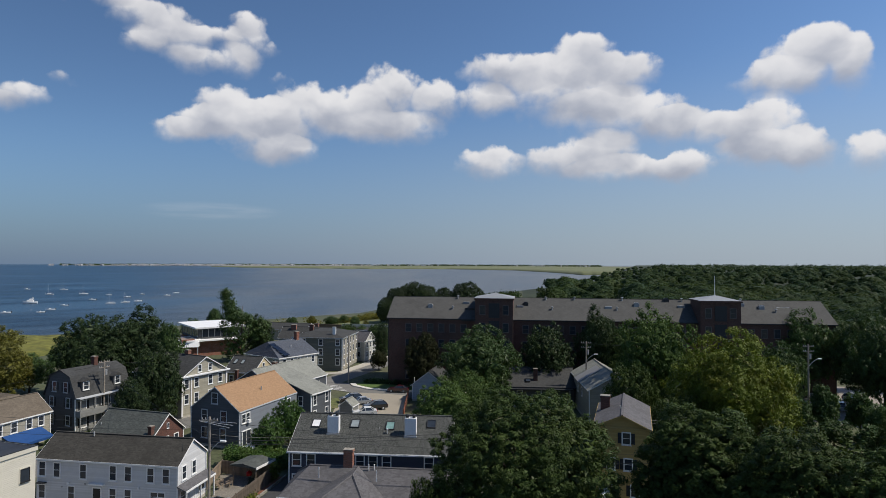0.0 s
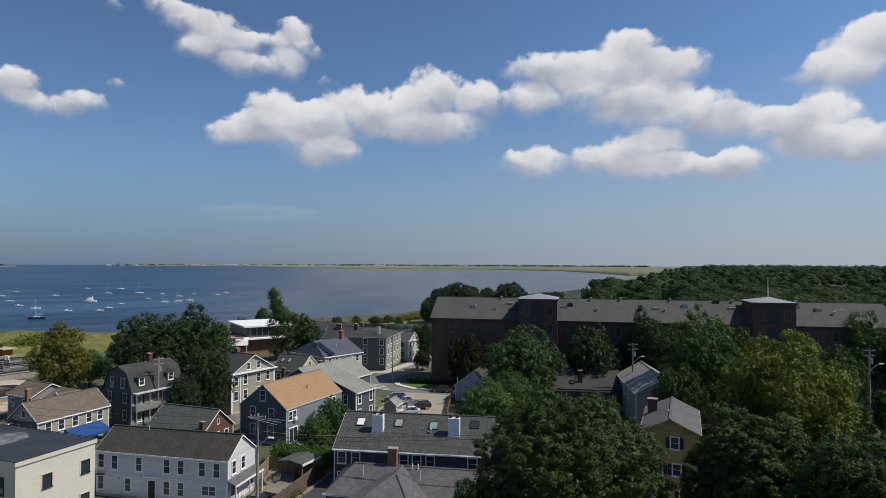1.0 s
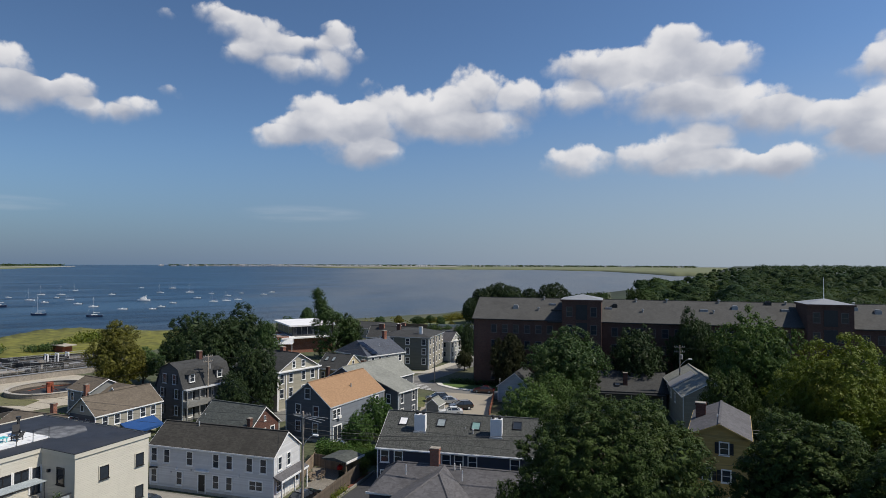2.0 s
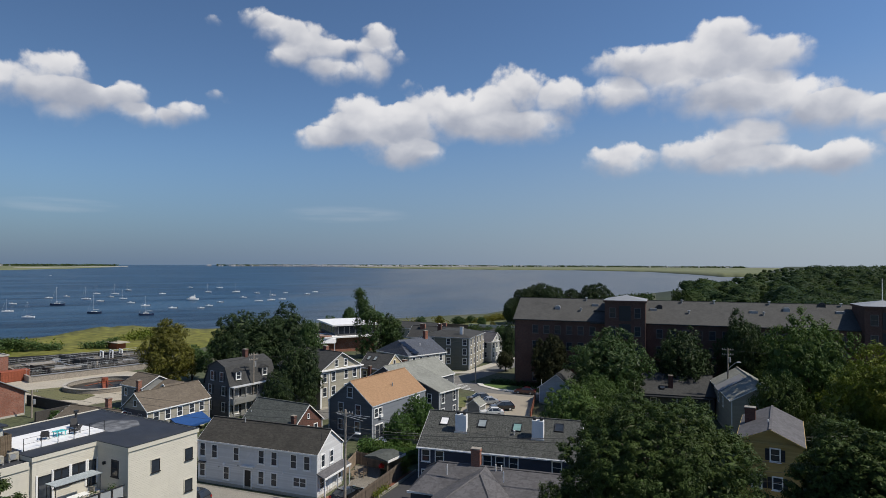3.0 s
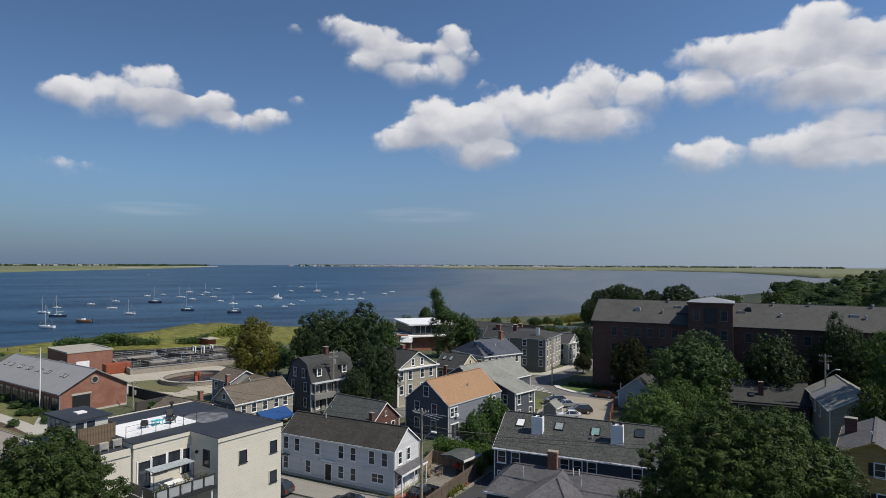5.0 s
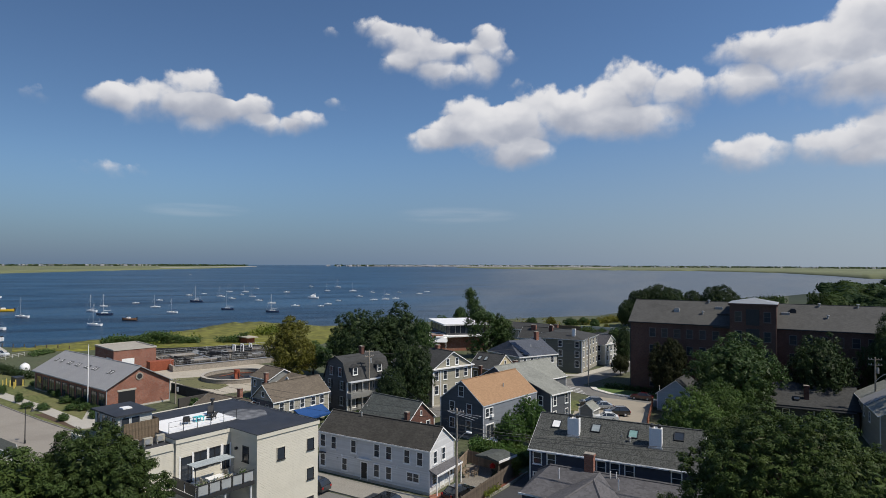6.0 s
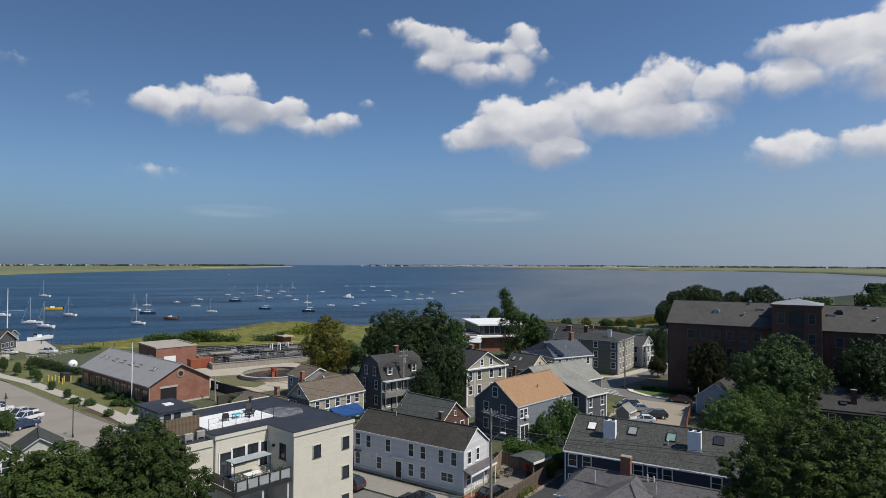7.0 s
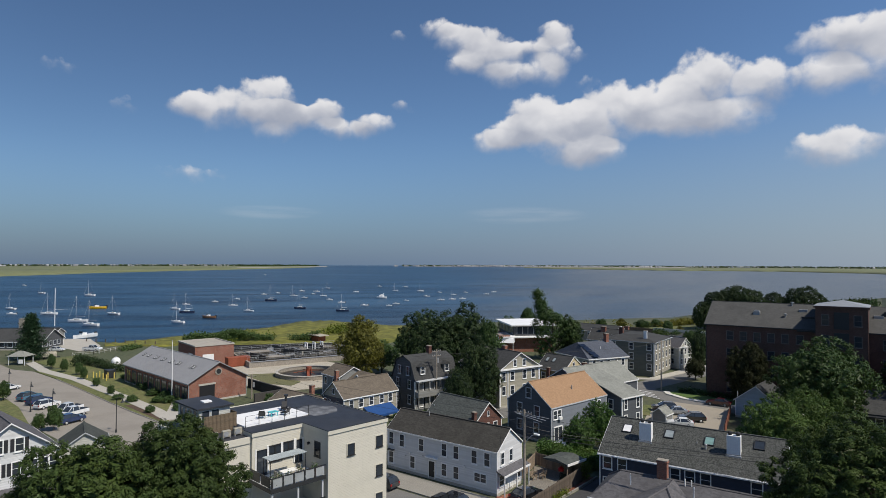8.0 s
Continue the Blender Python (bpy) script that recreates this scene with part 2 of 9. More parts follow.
def gloss(name, colour, rough=0.15, metal=0.0, coat=0.0, spec=0.5):
    m, n, b = material(name)
    at = n.add("ShaderNodeTexCoord").outputs["Object"]
    dust = n.noise(at, 2.0, 4.0).outputs[0]
    n.put(b.inputs["Base Color"], n.mix(n.ramp(dust, 0.35, 0.75), shade(colour, 1.0), shade(colour, 0.8)))
    n.put(b.inputs["Roughness"], n.ramp(dust, 0.3, 0.7, rough * 0.8, rough * 1.4 + 0.02, False))
    b.inputs["Metallic"].default_value, b.inputs["Coat Weight"].default_value, b.inputs["Specular IOR Level"].default_value = metal, coat, spec
    return m


def sea_material():
    m, n, b = material("bay_water")
    at = n.add("ShaderNodeTexCoord").outputs["Object"]
    streak = n.noise(n.vec("MULTIPLY", at, (0.004, 0.0011, 0.0)), 2.0, 5.0, 0.6, 1.0).outputs[0]
    # wind lanes lie across the bay, their bright and dark sheen painted as base colour
    turn = n.add("ShaderNodeMapping")
    n.put(turn.inputs["Vector"], at)
    turn.inputs["Rotation"].default_value = (0, 0, radians(-42))
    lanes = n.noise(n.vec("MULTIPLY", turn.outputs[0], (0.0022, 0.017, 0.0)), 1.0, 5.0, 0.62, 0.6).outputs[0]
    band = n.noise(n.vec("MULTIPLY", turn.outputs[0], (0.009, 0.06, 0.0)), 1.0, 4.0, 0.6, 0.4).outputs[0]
    split = n.add("ShaderNodeSeparateXYZ")
    n.put(split.inputs[0], at)
    # the water is paler and greyer towards the salt marsh than in the channel
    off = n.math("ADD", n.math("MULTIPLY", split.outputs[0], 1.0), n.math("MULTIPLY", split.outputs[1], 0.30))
    pale_side = n.ramp(n.math("ADD", off, n.math("MULTIPLY", n.math("SUBTRACT", streak, 0.5), 250.0)), -160.0, 130.0)
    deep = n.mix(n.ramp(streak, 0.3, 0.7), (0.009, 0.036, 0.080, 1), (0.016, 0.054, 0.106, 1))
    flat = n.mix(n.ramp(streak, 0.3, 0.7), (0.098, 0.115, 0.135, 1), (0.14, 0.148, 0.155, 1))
    c = n.mix(pale_side, deep, flat)
    c = n.mix(n.math("MULTIPLY", n.ramp(band, 0.42, 0.62), n.ramp(pale_side, 0.0, 1.0, 0.8, 0.08)), c, (0.003, 0.013, 0.032, 1))
    c = n.mix(n.math("MULTIPLY", n.ramp(lanes, 0.46, 0.62), n.ramp(pale_side, 0.0, 1.0, 0.75, 0.1)), c, (0.040, 0.092, 0.158, 1))
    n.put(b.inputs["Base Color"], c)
    b.inputs["Roughness"].default_value, b.inputs["IOR"].default_value, b.inputs["Specular IOR Level"].default_value = 0.32, 1.33, 0.14
    wave = n.noise(n.vec("MULTIPLY", at, (0.35, 0.7, 1.0)), 1.0, 4.0, 0.6).outputs[0]
    relief = n.add("ShaderNodeBump")
    relief.inputs["Strength"].default_value, relief.inputs["Distance"].default_value = 0.9, 0.5
    n.put(relief.inputs["Height"], wave)
    n.put(b.inputs["Normal"], relief.outputs[0])
    return m


WATER = sea_material()
EARTH = surface("town_ground", (0.072, 0.084, 0.042), 0.95, 1.2, 0.06, 0.35, 0.4, 6.0, tone=(0.12, 0.108, 0.07))
LAWN = surface("mown_lawn", (0.108, 0.122, 0.040), 0.95, 1.6, 0.14, 0.35, 0.5, 12.0, tone=(0.19, 0.165, 0.08))
GREEN_LAWN = surface("watered_lawn", (0.075, 0.128, 0.030), 0.95, 1.6, 0.3, 0.25, 0.5, 12.0, tone=(0.10, 0.14, 0.04))
MARSH = surface("salt_marsh_grass", (0.150, 0.146, 0.026), 0.95, 0.3, 0.05, 0.4, 0.6, 5.0, tone=(0.046, 0.064, 0.020))
# greyer than the near marsh: distance haze is mixed into the colour
HAZED_MARSH = surface("hazed_far_marsh", (0.145, 0.158, 0.080), 0.95, 0.03, 0.004, 0.22, 0.0, tone=(0.085, 0.105, 0.052))
SAND = surface("beach_sand", (0.33, 0.31, 0.275), 0.95, 0.3, 0.02, 0.15, 0.0)
ASPHALT = surface("street_asphalt", (0.17, 0.165, 0.155), 0.93, 10.0, 0.25, 0.14, 0.3, 60.0, tone=(0.115, 0.115, 0.112))
LOT_ASPHALT = surface("faded_lot_asphalt", (0.275, 0.25, 0.215), 0.93, 8.0, 0.15, 0.12, 0.3, 60.0, tone=(0.21, 0.19, 0.165))
SANDY_LOT = surface("sandy_lot", (0.32, 0.285, 0.23), 0.95, 8.0, 0.15, 0.12, 0.3, 60.0, tone=(0.27, 0.24, 0.195))
CONCRETE = surface("pavement_concrete", (0.42, 0.395, 0.345), 0.9, 6.0, 0.5, 0.12, 0.2, 50.0)
TANK_CONCRETE = surface("weathered_concrete", (0.29, 0.26, 0.22), 0.92, 3.0, 0.3, 0.2, 0.3, 20.0, tone=(0.22, 0.19, 0.155))
DRY_GRASS = surface("dry_grass", (0.135, 0.135, 0.062), 0.95, 4.0, 0.3, 0.25, 0.4, 15.0, tone=(0.17, 0.15, 0.085))
FOREST_FLOOR = surface("woodland_floor", (0.030, 0.042, 0.020), 0.95, 0.2, 0.02, 0.3, 0.0)
MULCH = surface("bark_mulch", (0.085, 0.055, 0.036), 0.95, 6.0, 0.6, 0.35, 0.6, 18.0, tone=(0.12, 0.085, 0.055))
GRAVEL = surface("pale_gravel", (0.42, 0.38, 0.31), 0.95, 8.0, 0.3, 0.2, 0.5, 30.0)
LINE_PAINT = surface("road_paint", (0.72, 0.72, 0.70), 0.8, 8.0, 2.0, 0.12, 0.0)
PALE_KERB = surface("pale_kerb_stone", (0.62, 0.60, 0.55), 0.85, 6.0, 0.5, 0.12, 0.2, 40.0)
DIM_CONCRETE = surface("dim_concrete", (0.27, 0.255, 0.225), 0.9, 6.0, 0.5, 0.15, 0.2, 50.0)
# wet concrete of the basins, their inner shade darkened into the colour
WET_SHADED_CONCRETE = surface("wet_shaded_concrete", (0.10, 0.09, 0.075), 0.8, 2.0, 0.4, 0.3, 0.2, 20.0)
WHITE = surface("white_paint", (0.78, 0.78, 0.77), 0.6, 6.0, 0.8, 0.05, 0.08)
WHITE_ROOF = surface("white_membrane", (0.80, 0.80, 0.80), 0.6, 1.0, 0.3, 0.06, 0.05)
GREY_TRIM = surface("grey_trim_paint", (0.48, 0.50, 0.52), 0.6, 6.0, 0.8, 0.06, 0.08)
BLACK_TRIM = surface("black_paint", (0.018, 0.018, 0.02), 0.5, 6.0, 0.8, 0.1, 0.05)
GREY_METAL = surface("grey_metal", (0.33, 0.34, 0.35), 0.5, 5.0, 0.5, 0.08, 0.05, metal=0.3)
PALE_METAL = surface("galvanised_metal", (0.55, 0.56, 0.57), 0.45, 5.0, 0.5, 0.08, 0.05, metal=0.5)
DARK_METAL = surface("dark_metal", (0.035, 0.037, 0.04), 0.5, 5.0, 0.5, 0.1, 0.05, metal=0.2)
WOOD_POLE = surface("weathered_pole_wood", (0.30, 0.26, 0.215), 0.9, 4.0, 0.7, 0.2, 0.4, 25.0)
FENCE_WOOD = surface("fence_wood", (0.25, 0.195, 0.14), 0.9, 5.0, 0.7, 0.22, 0.4, 25.0, by_object=0.2)
GREY_FENCE = surface("greyed_fence_wood", (0.20, 0.19, 0.175), 0.9, 5.0, 0.7, 0.2, 0.4, 25.0, by_object=0.2)
BRICK_PAVE = surface("red_brick_pavers", (0.33, 0.14, 0.09), 0.9, 8.0, 0.6, 0.25, 0.3, 30.0)
BARK = surface("bark", (0.10, 0.08, 0.06), 0.95, 5.0, 1.0, 0.3, 0.6, 12.0)
RUBBER = surface("tyre_rubber", (0.02, 0.02, 0.021), 0.85, 6.0, 1.0, 0.15, 0.0)
RED_BRICK = brickwork("red_brick", (0.27, 0.105, 0.068), (0.27, 0.22, 0.19))
MILL_BRICK = brickwork("old_mill_brick", (0.116, 0.062, 0.050), (0.11, 0.085, 0.07))
DARK_BRICK = brickwork("dark_brick", (0.125, 0.055, 0.043), (0.12, 0.09, 0.075))
# blue-grey base carries some of the sky's reflection in the panes
GLASS = gloss("window_glass", (0.034, 0.042, 0.054), 0.06, spec=0.6)
SKYLIGHT_GLASS = gloss("skylight_glass", (0.30, 0.34, 0.35), 0.08, spec=0.7)
CANVAS_BLUE = surface("blue_canvas", (0.010, 0.058, 0.20), 0.8, 5.0, 0.6, 0.1, 0.1)
RUST = surface("rust_red_steel", (0.27, 0.075, 0.038), 0.7, 4.0, 0.6, 0.2, 0.15)
SHINGLE_DARK = shingles("brown_black_shingles", (0.056, 0.053, 0.047), 0.22)
SHINGLE_SPECK = shingles("speckled_grey_shingles", (0.074, 0.077, 0.072), 0.6, None, 3.2, 0.4)
SHINGLE_GREY = shingles("grey_shingles", (0.112, 0.109, 0.115), 0.2)
SHINGLE_SLATE = shingles("slate_grey_shingles", (0.082, 0.090, 0.084), 0.25)
SHINGLE_BROWN = shingles("brown_shingles", (0.135, 0.112, 0.087), 0.15)
SHINGLE_ORANGE = shingles("tan_orange_shingles", (0.315, 0.195, 0.112), 0.10, (0.275, 0.168, 0.095))
SHINGLE_PALE = shingles("pale_grey_shingles", (0.24, 0.245, 0.219), 0.12)
SHINGLE_MILL = shingles("mill_roof_shingles", (0.084, 0.083, 0.079), 0.12)
SHINGLE_BLUE = shingles("blue_grey_shingles", (0.082, 0.092, 0.115), 0.2)
SHINGLE_CHARCOAL = shingles("charcoal_shingles", (0.055, 0.056, 0.056), 0.2)
METAL_ROOF = surface("grey_standing_seam", (0.31, 0.31, 0.315), 0.5, 2.0, 0.3, 0.06, 0.05, metal=0.2)
SIDE_WHITE = siding("white_clapboard", (0.60, 0.605, 0.61))
SIDE_BLUE = siding("slate_blue_clapboard", (0.086, 0.095, 0.108))
SIDE_NAVY = siding("navy_clapboard", (0.046, 0.056, 0.084))
SIDE_CREAM = siding("cream_clapboard", (0.575, 0.545, 0.465), 0.16, 0.015)
SIDE_TAN = siding("tan_clapboard", (0.34, 0.32, 0.256))
SIDE_GREIGE = siding("greige_clapboard", (0.33, 0.31, 0.256))
SIDE_MOSS_SHADED = siding("shaded_grey_green_clapboard", (0.13, 0.138, 0.119))
SIDE_GREY = siding("grey_clapboard", (0.22, 0.225, 0.219))
SIDE_DARK = siding("charcoal_clapboard", (0.085, 0.088, 0.093))
SIDE_PALE = siding("pale_grey_clapboard", (0.46, 0.46, 0.419))
SIDE_YELLOW = siding("mustard_clapboard", (0.42, 0.30, 0.115))
SIDE_SKY = siding("pale_blue_clapboard", (0.36, 0.43, 0.484))
SIDE_OLIVE = siding("olive_clapboard", (0.24, 0.21, 0.115))
LEAF_DEEP = leaves("deep_green_leaves", (0.044, 0.069, 0.020), (0.064, 0.090, 0.023), 0.13, 2.6, 0.35, 0.1)
LEAF_DARK = leaves("dark_green_leaves", (0.029, 0.048, 0.018), (0.044, 0.066, 0.020), 0.15, 2.6, 0.35, 0.18)
LEAF_MID = leaves("green_leaves", (0.054, 0.094, 0.028), (0.084, 0.112, 0.032), 0.18, 2.0, 0.3, 0.22)
LEAF_YELLOW = leaves("yellow_green_leaves", (0.108, 0.140, 0.022), (0.160, 0.158, 0.022), 0.2, 3.2, 0.25, 0.15)
LEAF_ASH = leaves("pale_green_leaves", (0.066, 0.108, 0.030), (0.084, 0.120, 0.032), 0.2, 2.4, 0.3, 0.12)
LEAF_OLIVE = leaves("olive_leaves", (0.136, 0.134, 0.026), (0.165, 0.138, 0.030))
LEAF_BRONZE = leaves("bronze_green_leaves", (0.042, 0.047, 0.024), (0.056, 0.052, 0.026), spec=0.08)
LEAF_BRIGHT = leaves("bright_green_leaves", (0.066, 0.126, 0.030), (0.090, 0.132, 0.030))
LEAF_FAR = leaves("distant_leaves", (0.032, 0.053, 0.023), (0.054, 0.076, 0.028), 0.3, 0.008, 0.12, 0.05)
LEAF_FAR_WARM = leaves("distant_warm_leaves", (0.046, 0.070, 0.025), (0.066, 0.086, 0.030), 0.3, 0.008, 0.12, 0.05)
NEEDLES = leaves("conifer_needles", (0.022, 0.050, 0.022), (0.030, 0.058, 0.022), 0.15)


# ---- mesh helpers ----
def mesh_of(name, bm, mat, smooth=False):
    data = bpy.data.meshes.new(name)
    bmesh.ops.recalc_face_normals(bm, faces=bm.faces)
    bm.to_mesh(data)
    bm.free()
    if mat:
        data.materials.append(mat)
    if smooth:
        for p in data.polygons:
            p.use_smooth = True
    return data


def part(name, bm, mat, parent=None, label="", smooth=False):
    """Links a bmesh as one mesh object, under a thing or a part."""
    ob = new(name, mesh_of(name, bm, mat, smooth))
    ob.parent = parent
    return tagged(ob, label) if label else ob


def shared(name, data, parent, m, label=""):
    """An object of its own on mesh data that it shares with its like."""
    ob = new(name, data)
    ob.parent = parent
    ob.matrix_local = m
    return tagged(ob, label) if label else ob


def root(name, m, label, category, group=""):
    ob = new(name)
    ob.empty_display_size = 0.5
    ob.matrix_world = m
    return tagged(ob, label, category, group)


def box(bm, x0, x1, y0, y1, z0, z1, m=None):
    v = [bm.verts.new(Vector(p) if m is None else m @ Vector(p)) for p in
         ((x0, y0, z0), (x1, y0, z0), (x1, y1, z0), (x0, y1, z0), (x0, y0, z1), (x1, y0, z1), (x1, y1, z1), (x0, y1, z1))]
    for f in ((0, 3, 2, 1), (4, 5, 6, 7), (0, 1, 5, 4), (1, 2, 6, 5), (2, 3, 7, 6), (3, 0, 4, 7)):
        bm.faces.new([v[i] for i in f])
    return v


def boxes(*rows):
    bm = bmesh.new()
    for r in rows:
        box(bm, *r)
    return bm


def soft_box(x0, x1, y0, y1, z0, z1, r=0.04):
    bm = boxes((x0, x1, y0, y1, z0, z1))
    bmesh.ops.bevel(bm, geom=bm.edges[:], offset=r, segments=1, affect="EDGES")
    return bm


def prism(bm, ring, way):
    """Extrudes a closed ring of points along a vector."""
    way = Vector(way)
    a = [bm.verts.new(Vector(p)) for p in ring]
    b = [bm.verts.new(Vector(p) + way) for p in ring]
    bm.faces.new(a)
    bm.faces.new(b[::-1])
    for i in range(len(a)):
        j = (i + 1) % len(a)
        bm.faces.new((a[j], a[i], b[i], b[j]))


def tube(bm, a, b, r0, r1=None, sides=8):
    """A tapered round bar from a to b."""
    a, b = Vector(a), Vector(b)
    r1 = r0 if r1 is None else r1
    turn = (b - a).to_track_quat("Z", "Y").to_matrix()
    low, top = [], []
    for i in range(sides):
        w = 2 * math.pi * i / sides
        s = turn @ Vector((math.cos(w), math.sin(w), 0))
        low.append(bm.verts.new(a + s * r0))
        top.append(bm.verts.new(b + s * r1))
    for i in range(sides):
        j = (i + 1) % sides
        bm.faces.new((low[i], low[j], top[j], top[i]))
    bm.faces.new(low[::-1])
    bm.faces.new(top)


def tubes(*rows, sides=8):
    bm = bmesh.new()
    for r in rows:
        tube(bm, *r, sides=sides)
    return bm


def slab(name, ring, z, thick, mat, label="", category="", kind="structure"):
    """A flat piece of ground cover with a real edge."""
    bm = bmesh.new()
    prism(bm, [(x, y, z - thick) for x, y in ring], (0, 0, thick))
    ob = part(name, bm, mat)
    return tagged(ob, label, category, kind=kind)


def strip(line, half, extra=0.0):
    """The outline of a band of a given half width along a line of points."""
    left, right = [], []
    for i, p in enumerate(line):
        a = Vector(line[max(i - 1, 0)])
        b = Vector(line[min(i + 1, len(line) - 1)])
        d = (b - a).normalized()
        s = Vector((-d.y, d.x))
        left.append(tuple(Vector(p) + s * (half + extra)))
        right.append(tuple(Vector(p) - s * half))
    return left + right[::-1]

# ---- the land, the bay and the far shore ----
SHORE = [(-180, 4900), (-17.0, 4900), (-16.4, 2600), (-15.2, 1500), (-13.6, 950), (-11, 760), (-8.8, 690), (-4.7, 540), (0, 462), (5.2, 385), (8, 347), (15.2, 320),
         (23.9, 297), (32.7, 283), (36.9, 292), (39.9, 306), (42.6, 292), (44, 276), (52, 259), (56, 247), (59.5, 262), (64, 262), (75, 270),
         (95, 330), (120, 420), (135, 700), (150, 4900), (180, 4900)]


def shore_at(az):
    for (a0, d0), (a1, d1) in zip(SHORE, SHORE[1:]):
        if a0 <= az <= a1:
            return d0 + (d1 - d0) * (az - a0) / (a1 - a0)
    return 4900


def polar(az, d):
    return (-math.sin(radians(az)) * d, math.cos(radians(az)) * d)


def land_height(az, d):
    """Flat in the town; the wooded country to the right climbs slowly."""
    k = min(max((d - 240) / 800, 0), 1)
    side = min(max((-13 - az) / 7, 0), 1) if az > -100 else 1
    return 7.5 * k * k * (3 - 2 * k) * side


def ground():
    steps = [0, 20, 45, 70, 95, 120, 150, 180, 210, 240]
    az_list = [a * 0.5 for a in range(-80, 140)] + [a * 4.0 for a in range(18, 45)] + [-180 + a * 5.0 for a in range(1, 28)]
    az_list = sorted(set(round(((a + 180) % 360) - 180, 2) for a in az_list))
    bm = bmesh.new()
    rings = []
    for a in az_list:
        far = shore_at(a)
        ds = [s for s in steps if s < min(far - 8, 245)]
        rest = 13 - len(ds)
        start = ds[-1]
        ds += [start + (far - 4 - start) * ((i + 1) / rest) ** (2.0 if far > 900 else 1.0) for i in range(rest)]
        col = [bm.verts.new((*polar(a, d), land_height(a, d))) for d in ds[1:]]
        col.append(bm.verts.new((*polar(a, far + 3), -2.6)))
        rings.append(col)
    mid = bm.verts.new((0, 0, 0))
    for i, col in enumerate(rings):
        nxt = rings[(i + 1) % len(rings)]
        bm.faces.new((mid, nxt[0], col[0]))
        for k in range(len(col) - 1):
            bm.faces.new((col[k], nxt[k], nxt[k + 1], col[k + 1]))
    for f in bm.faces:
        c = f.calc_center_median()
        az, d = math.degrees(math.atan2(-c.x, c.y)), math.hypot(c.x, c.y)
        f.material_index = 1 if az < -7 and d > 190 else 0
    ob = part("ground", bm, EARTH, smooth=True)
    ob.data.materials.append(FOREST_FLOOR)
    tagged(ob, "grassy town ground sloping to a bay", "ground", kind="structure")


def water():
    bm = bmesh.new()
    rim = [bm.verts.new((*polar(a * 3, 4950), -1.5)) for a in range(120)]
    bm.faces.new(rim)
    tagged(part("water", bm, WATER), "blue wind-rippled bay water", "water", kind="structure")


ground()
water()


def band(name, near, far, z, mat, label, step=0.4, wobble=0.0, kind="structure", depth=1.0):
    """A low sheet of land between two distances that change with the bearing."""
    lo, hi = near[0][0], near[-1][0]

    def along(table, az):
        for (a0, d0), (a1, d1) in zip(table, table[1:]):
            if a0 <= az <= a1:
                t = (az - a0) / (a1 - a0)
                return d0 + (d1 - d0) * t
        return table[-1][1]
    bm = bmesh.new()
    cols = []
    az = lo
    while az <= hi + 1e-6:
        dn, df = along(near, az), along(far, az)
        dn *= 1 + wobble * noise.noise((az * 0.9, 3.1, dn * 0.001))
        if depth < 1:
            df *= 1 + wobble * (noise.noise((az * 0.8, 7.7, 0)) + 0.7 * noise.noise((az * 2.9, 1.7, 0)))
        df = max(df, dn + 1)
        row = [bm.verts.new((*polar(az, dn), z - depth))]
        for k in range(5):
            d = dn + (df - dn) * k / 4
            row.append(bm.verts.new((*polar(az, d), z + (0.25 * noise.noise((az * 2, d * 0.02, 0)) if depth < 1 else 0))))
        row.append(bm.verts.new((*polar(az, df + 1), z - depth)))
        cols.append(row)
        az += step
    for a, b in zip(cols, cols[1:]):
        for k in range(len(a) - 1):
            bm.faces.new((a[k], b[k], b[k + 1], a[k + 1]))
    return tagged(part(name, bm, mat, smooth=True), label, "land", kind=kind)


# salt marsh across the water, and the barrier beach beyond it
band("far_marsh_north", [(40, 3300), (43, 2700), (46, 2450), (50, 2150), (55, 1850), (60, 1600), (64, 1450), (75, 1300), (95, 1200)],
     [(40, 4300), (95, 4300)], -0.9, HAZED_MARSH, "yellow-green salt marsh across the bay", 0.5, 0.02)
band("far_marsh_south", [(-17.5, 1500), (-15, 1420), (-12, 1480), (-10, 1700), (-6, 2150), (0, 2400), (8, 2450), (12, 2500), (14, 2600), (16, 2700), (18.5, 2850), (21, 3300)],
     [(-17.5, 4300), (21, 4300)], -0.9, HAZED_MARSH, "green salt marsh across the bay", 0.4, 0.02)
band("barrier_beach", [(7, 3600), (20, 3600), (31, 3900)], [(7, 4500), (31, 4500)], 0.2, SAND, "pale sandy barrier beach", 0.6, 0.01)
band("sand_bar", [(39.0, 3600), (44, 3100), (47, 2900)], [(39.0, 3900), (47, 3050)], -0.6, SAND, "pale sand bar at the river mouth", 0.6, 0.01)
band("shore_marsh", [(30, 226), (36, 214), (40, 212), (44, 214), (47, 219), (50, 225), (54, 229), (57, 236)],
     [(30, 268), (33, 276), (36, 288), (39.6, 304), (41.4, 302), (42.6, 290), (44, 276), (50, 257), (54, 246), (57, 240)],
     0.18, MARSH, "bright yellow-green marsh grass by the water", 0.2, 0.02, depth=0.9)


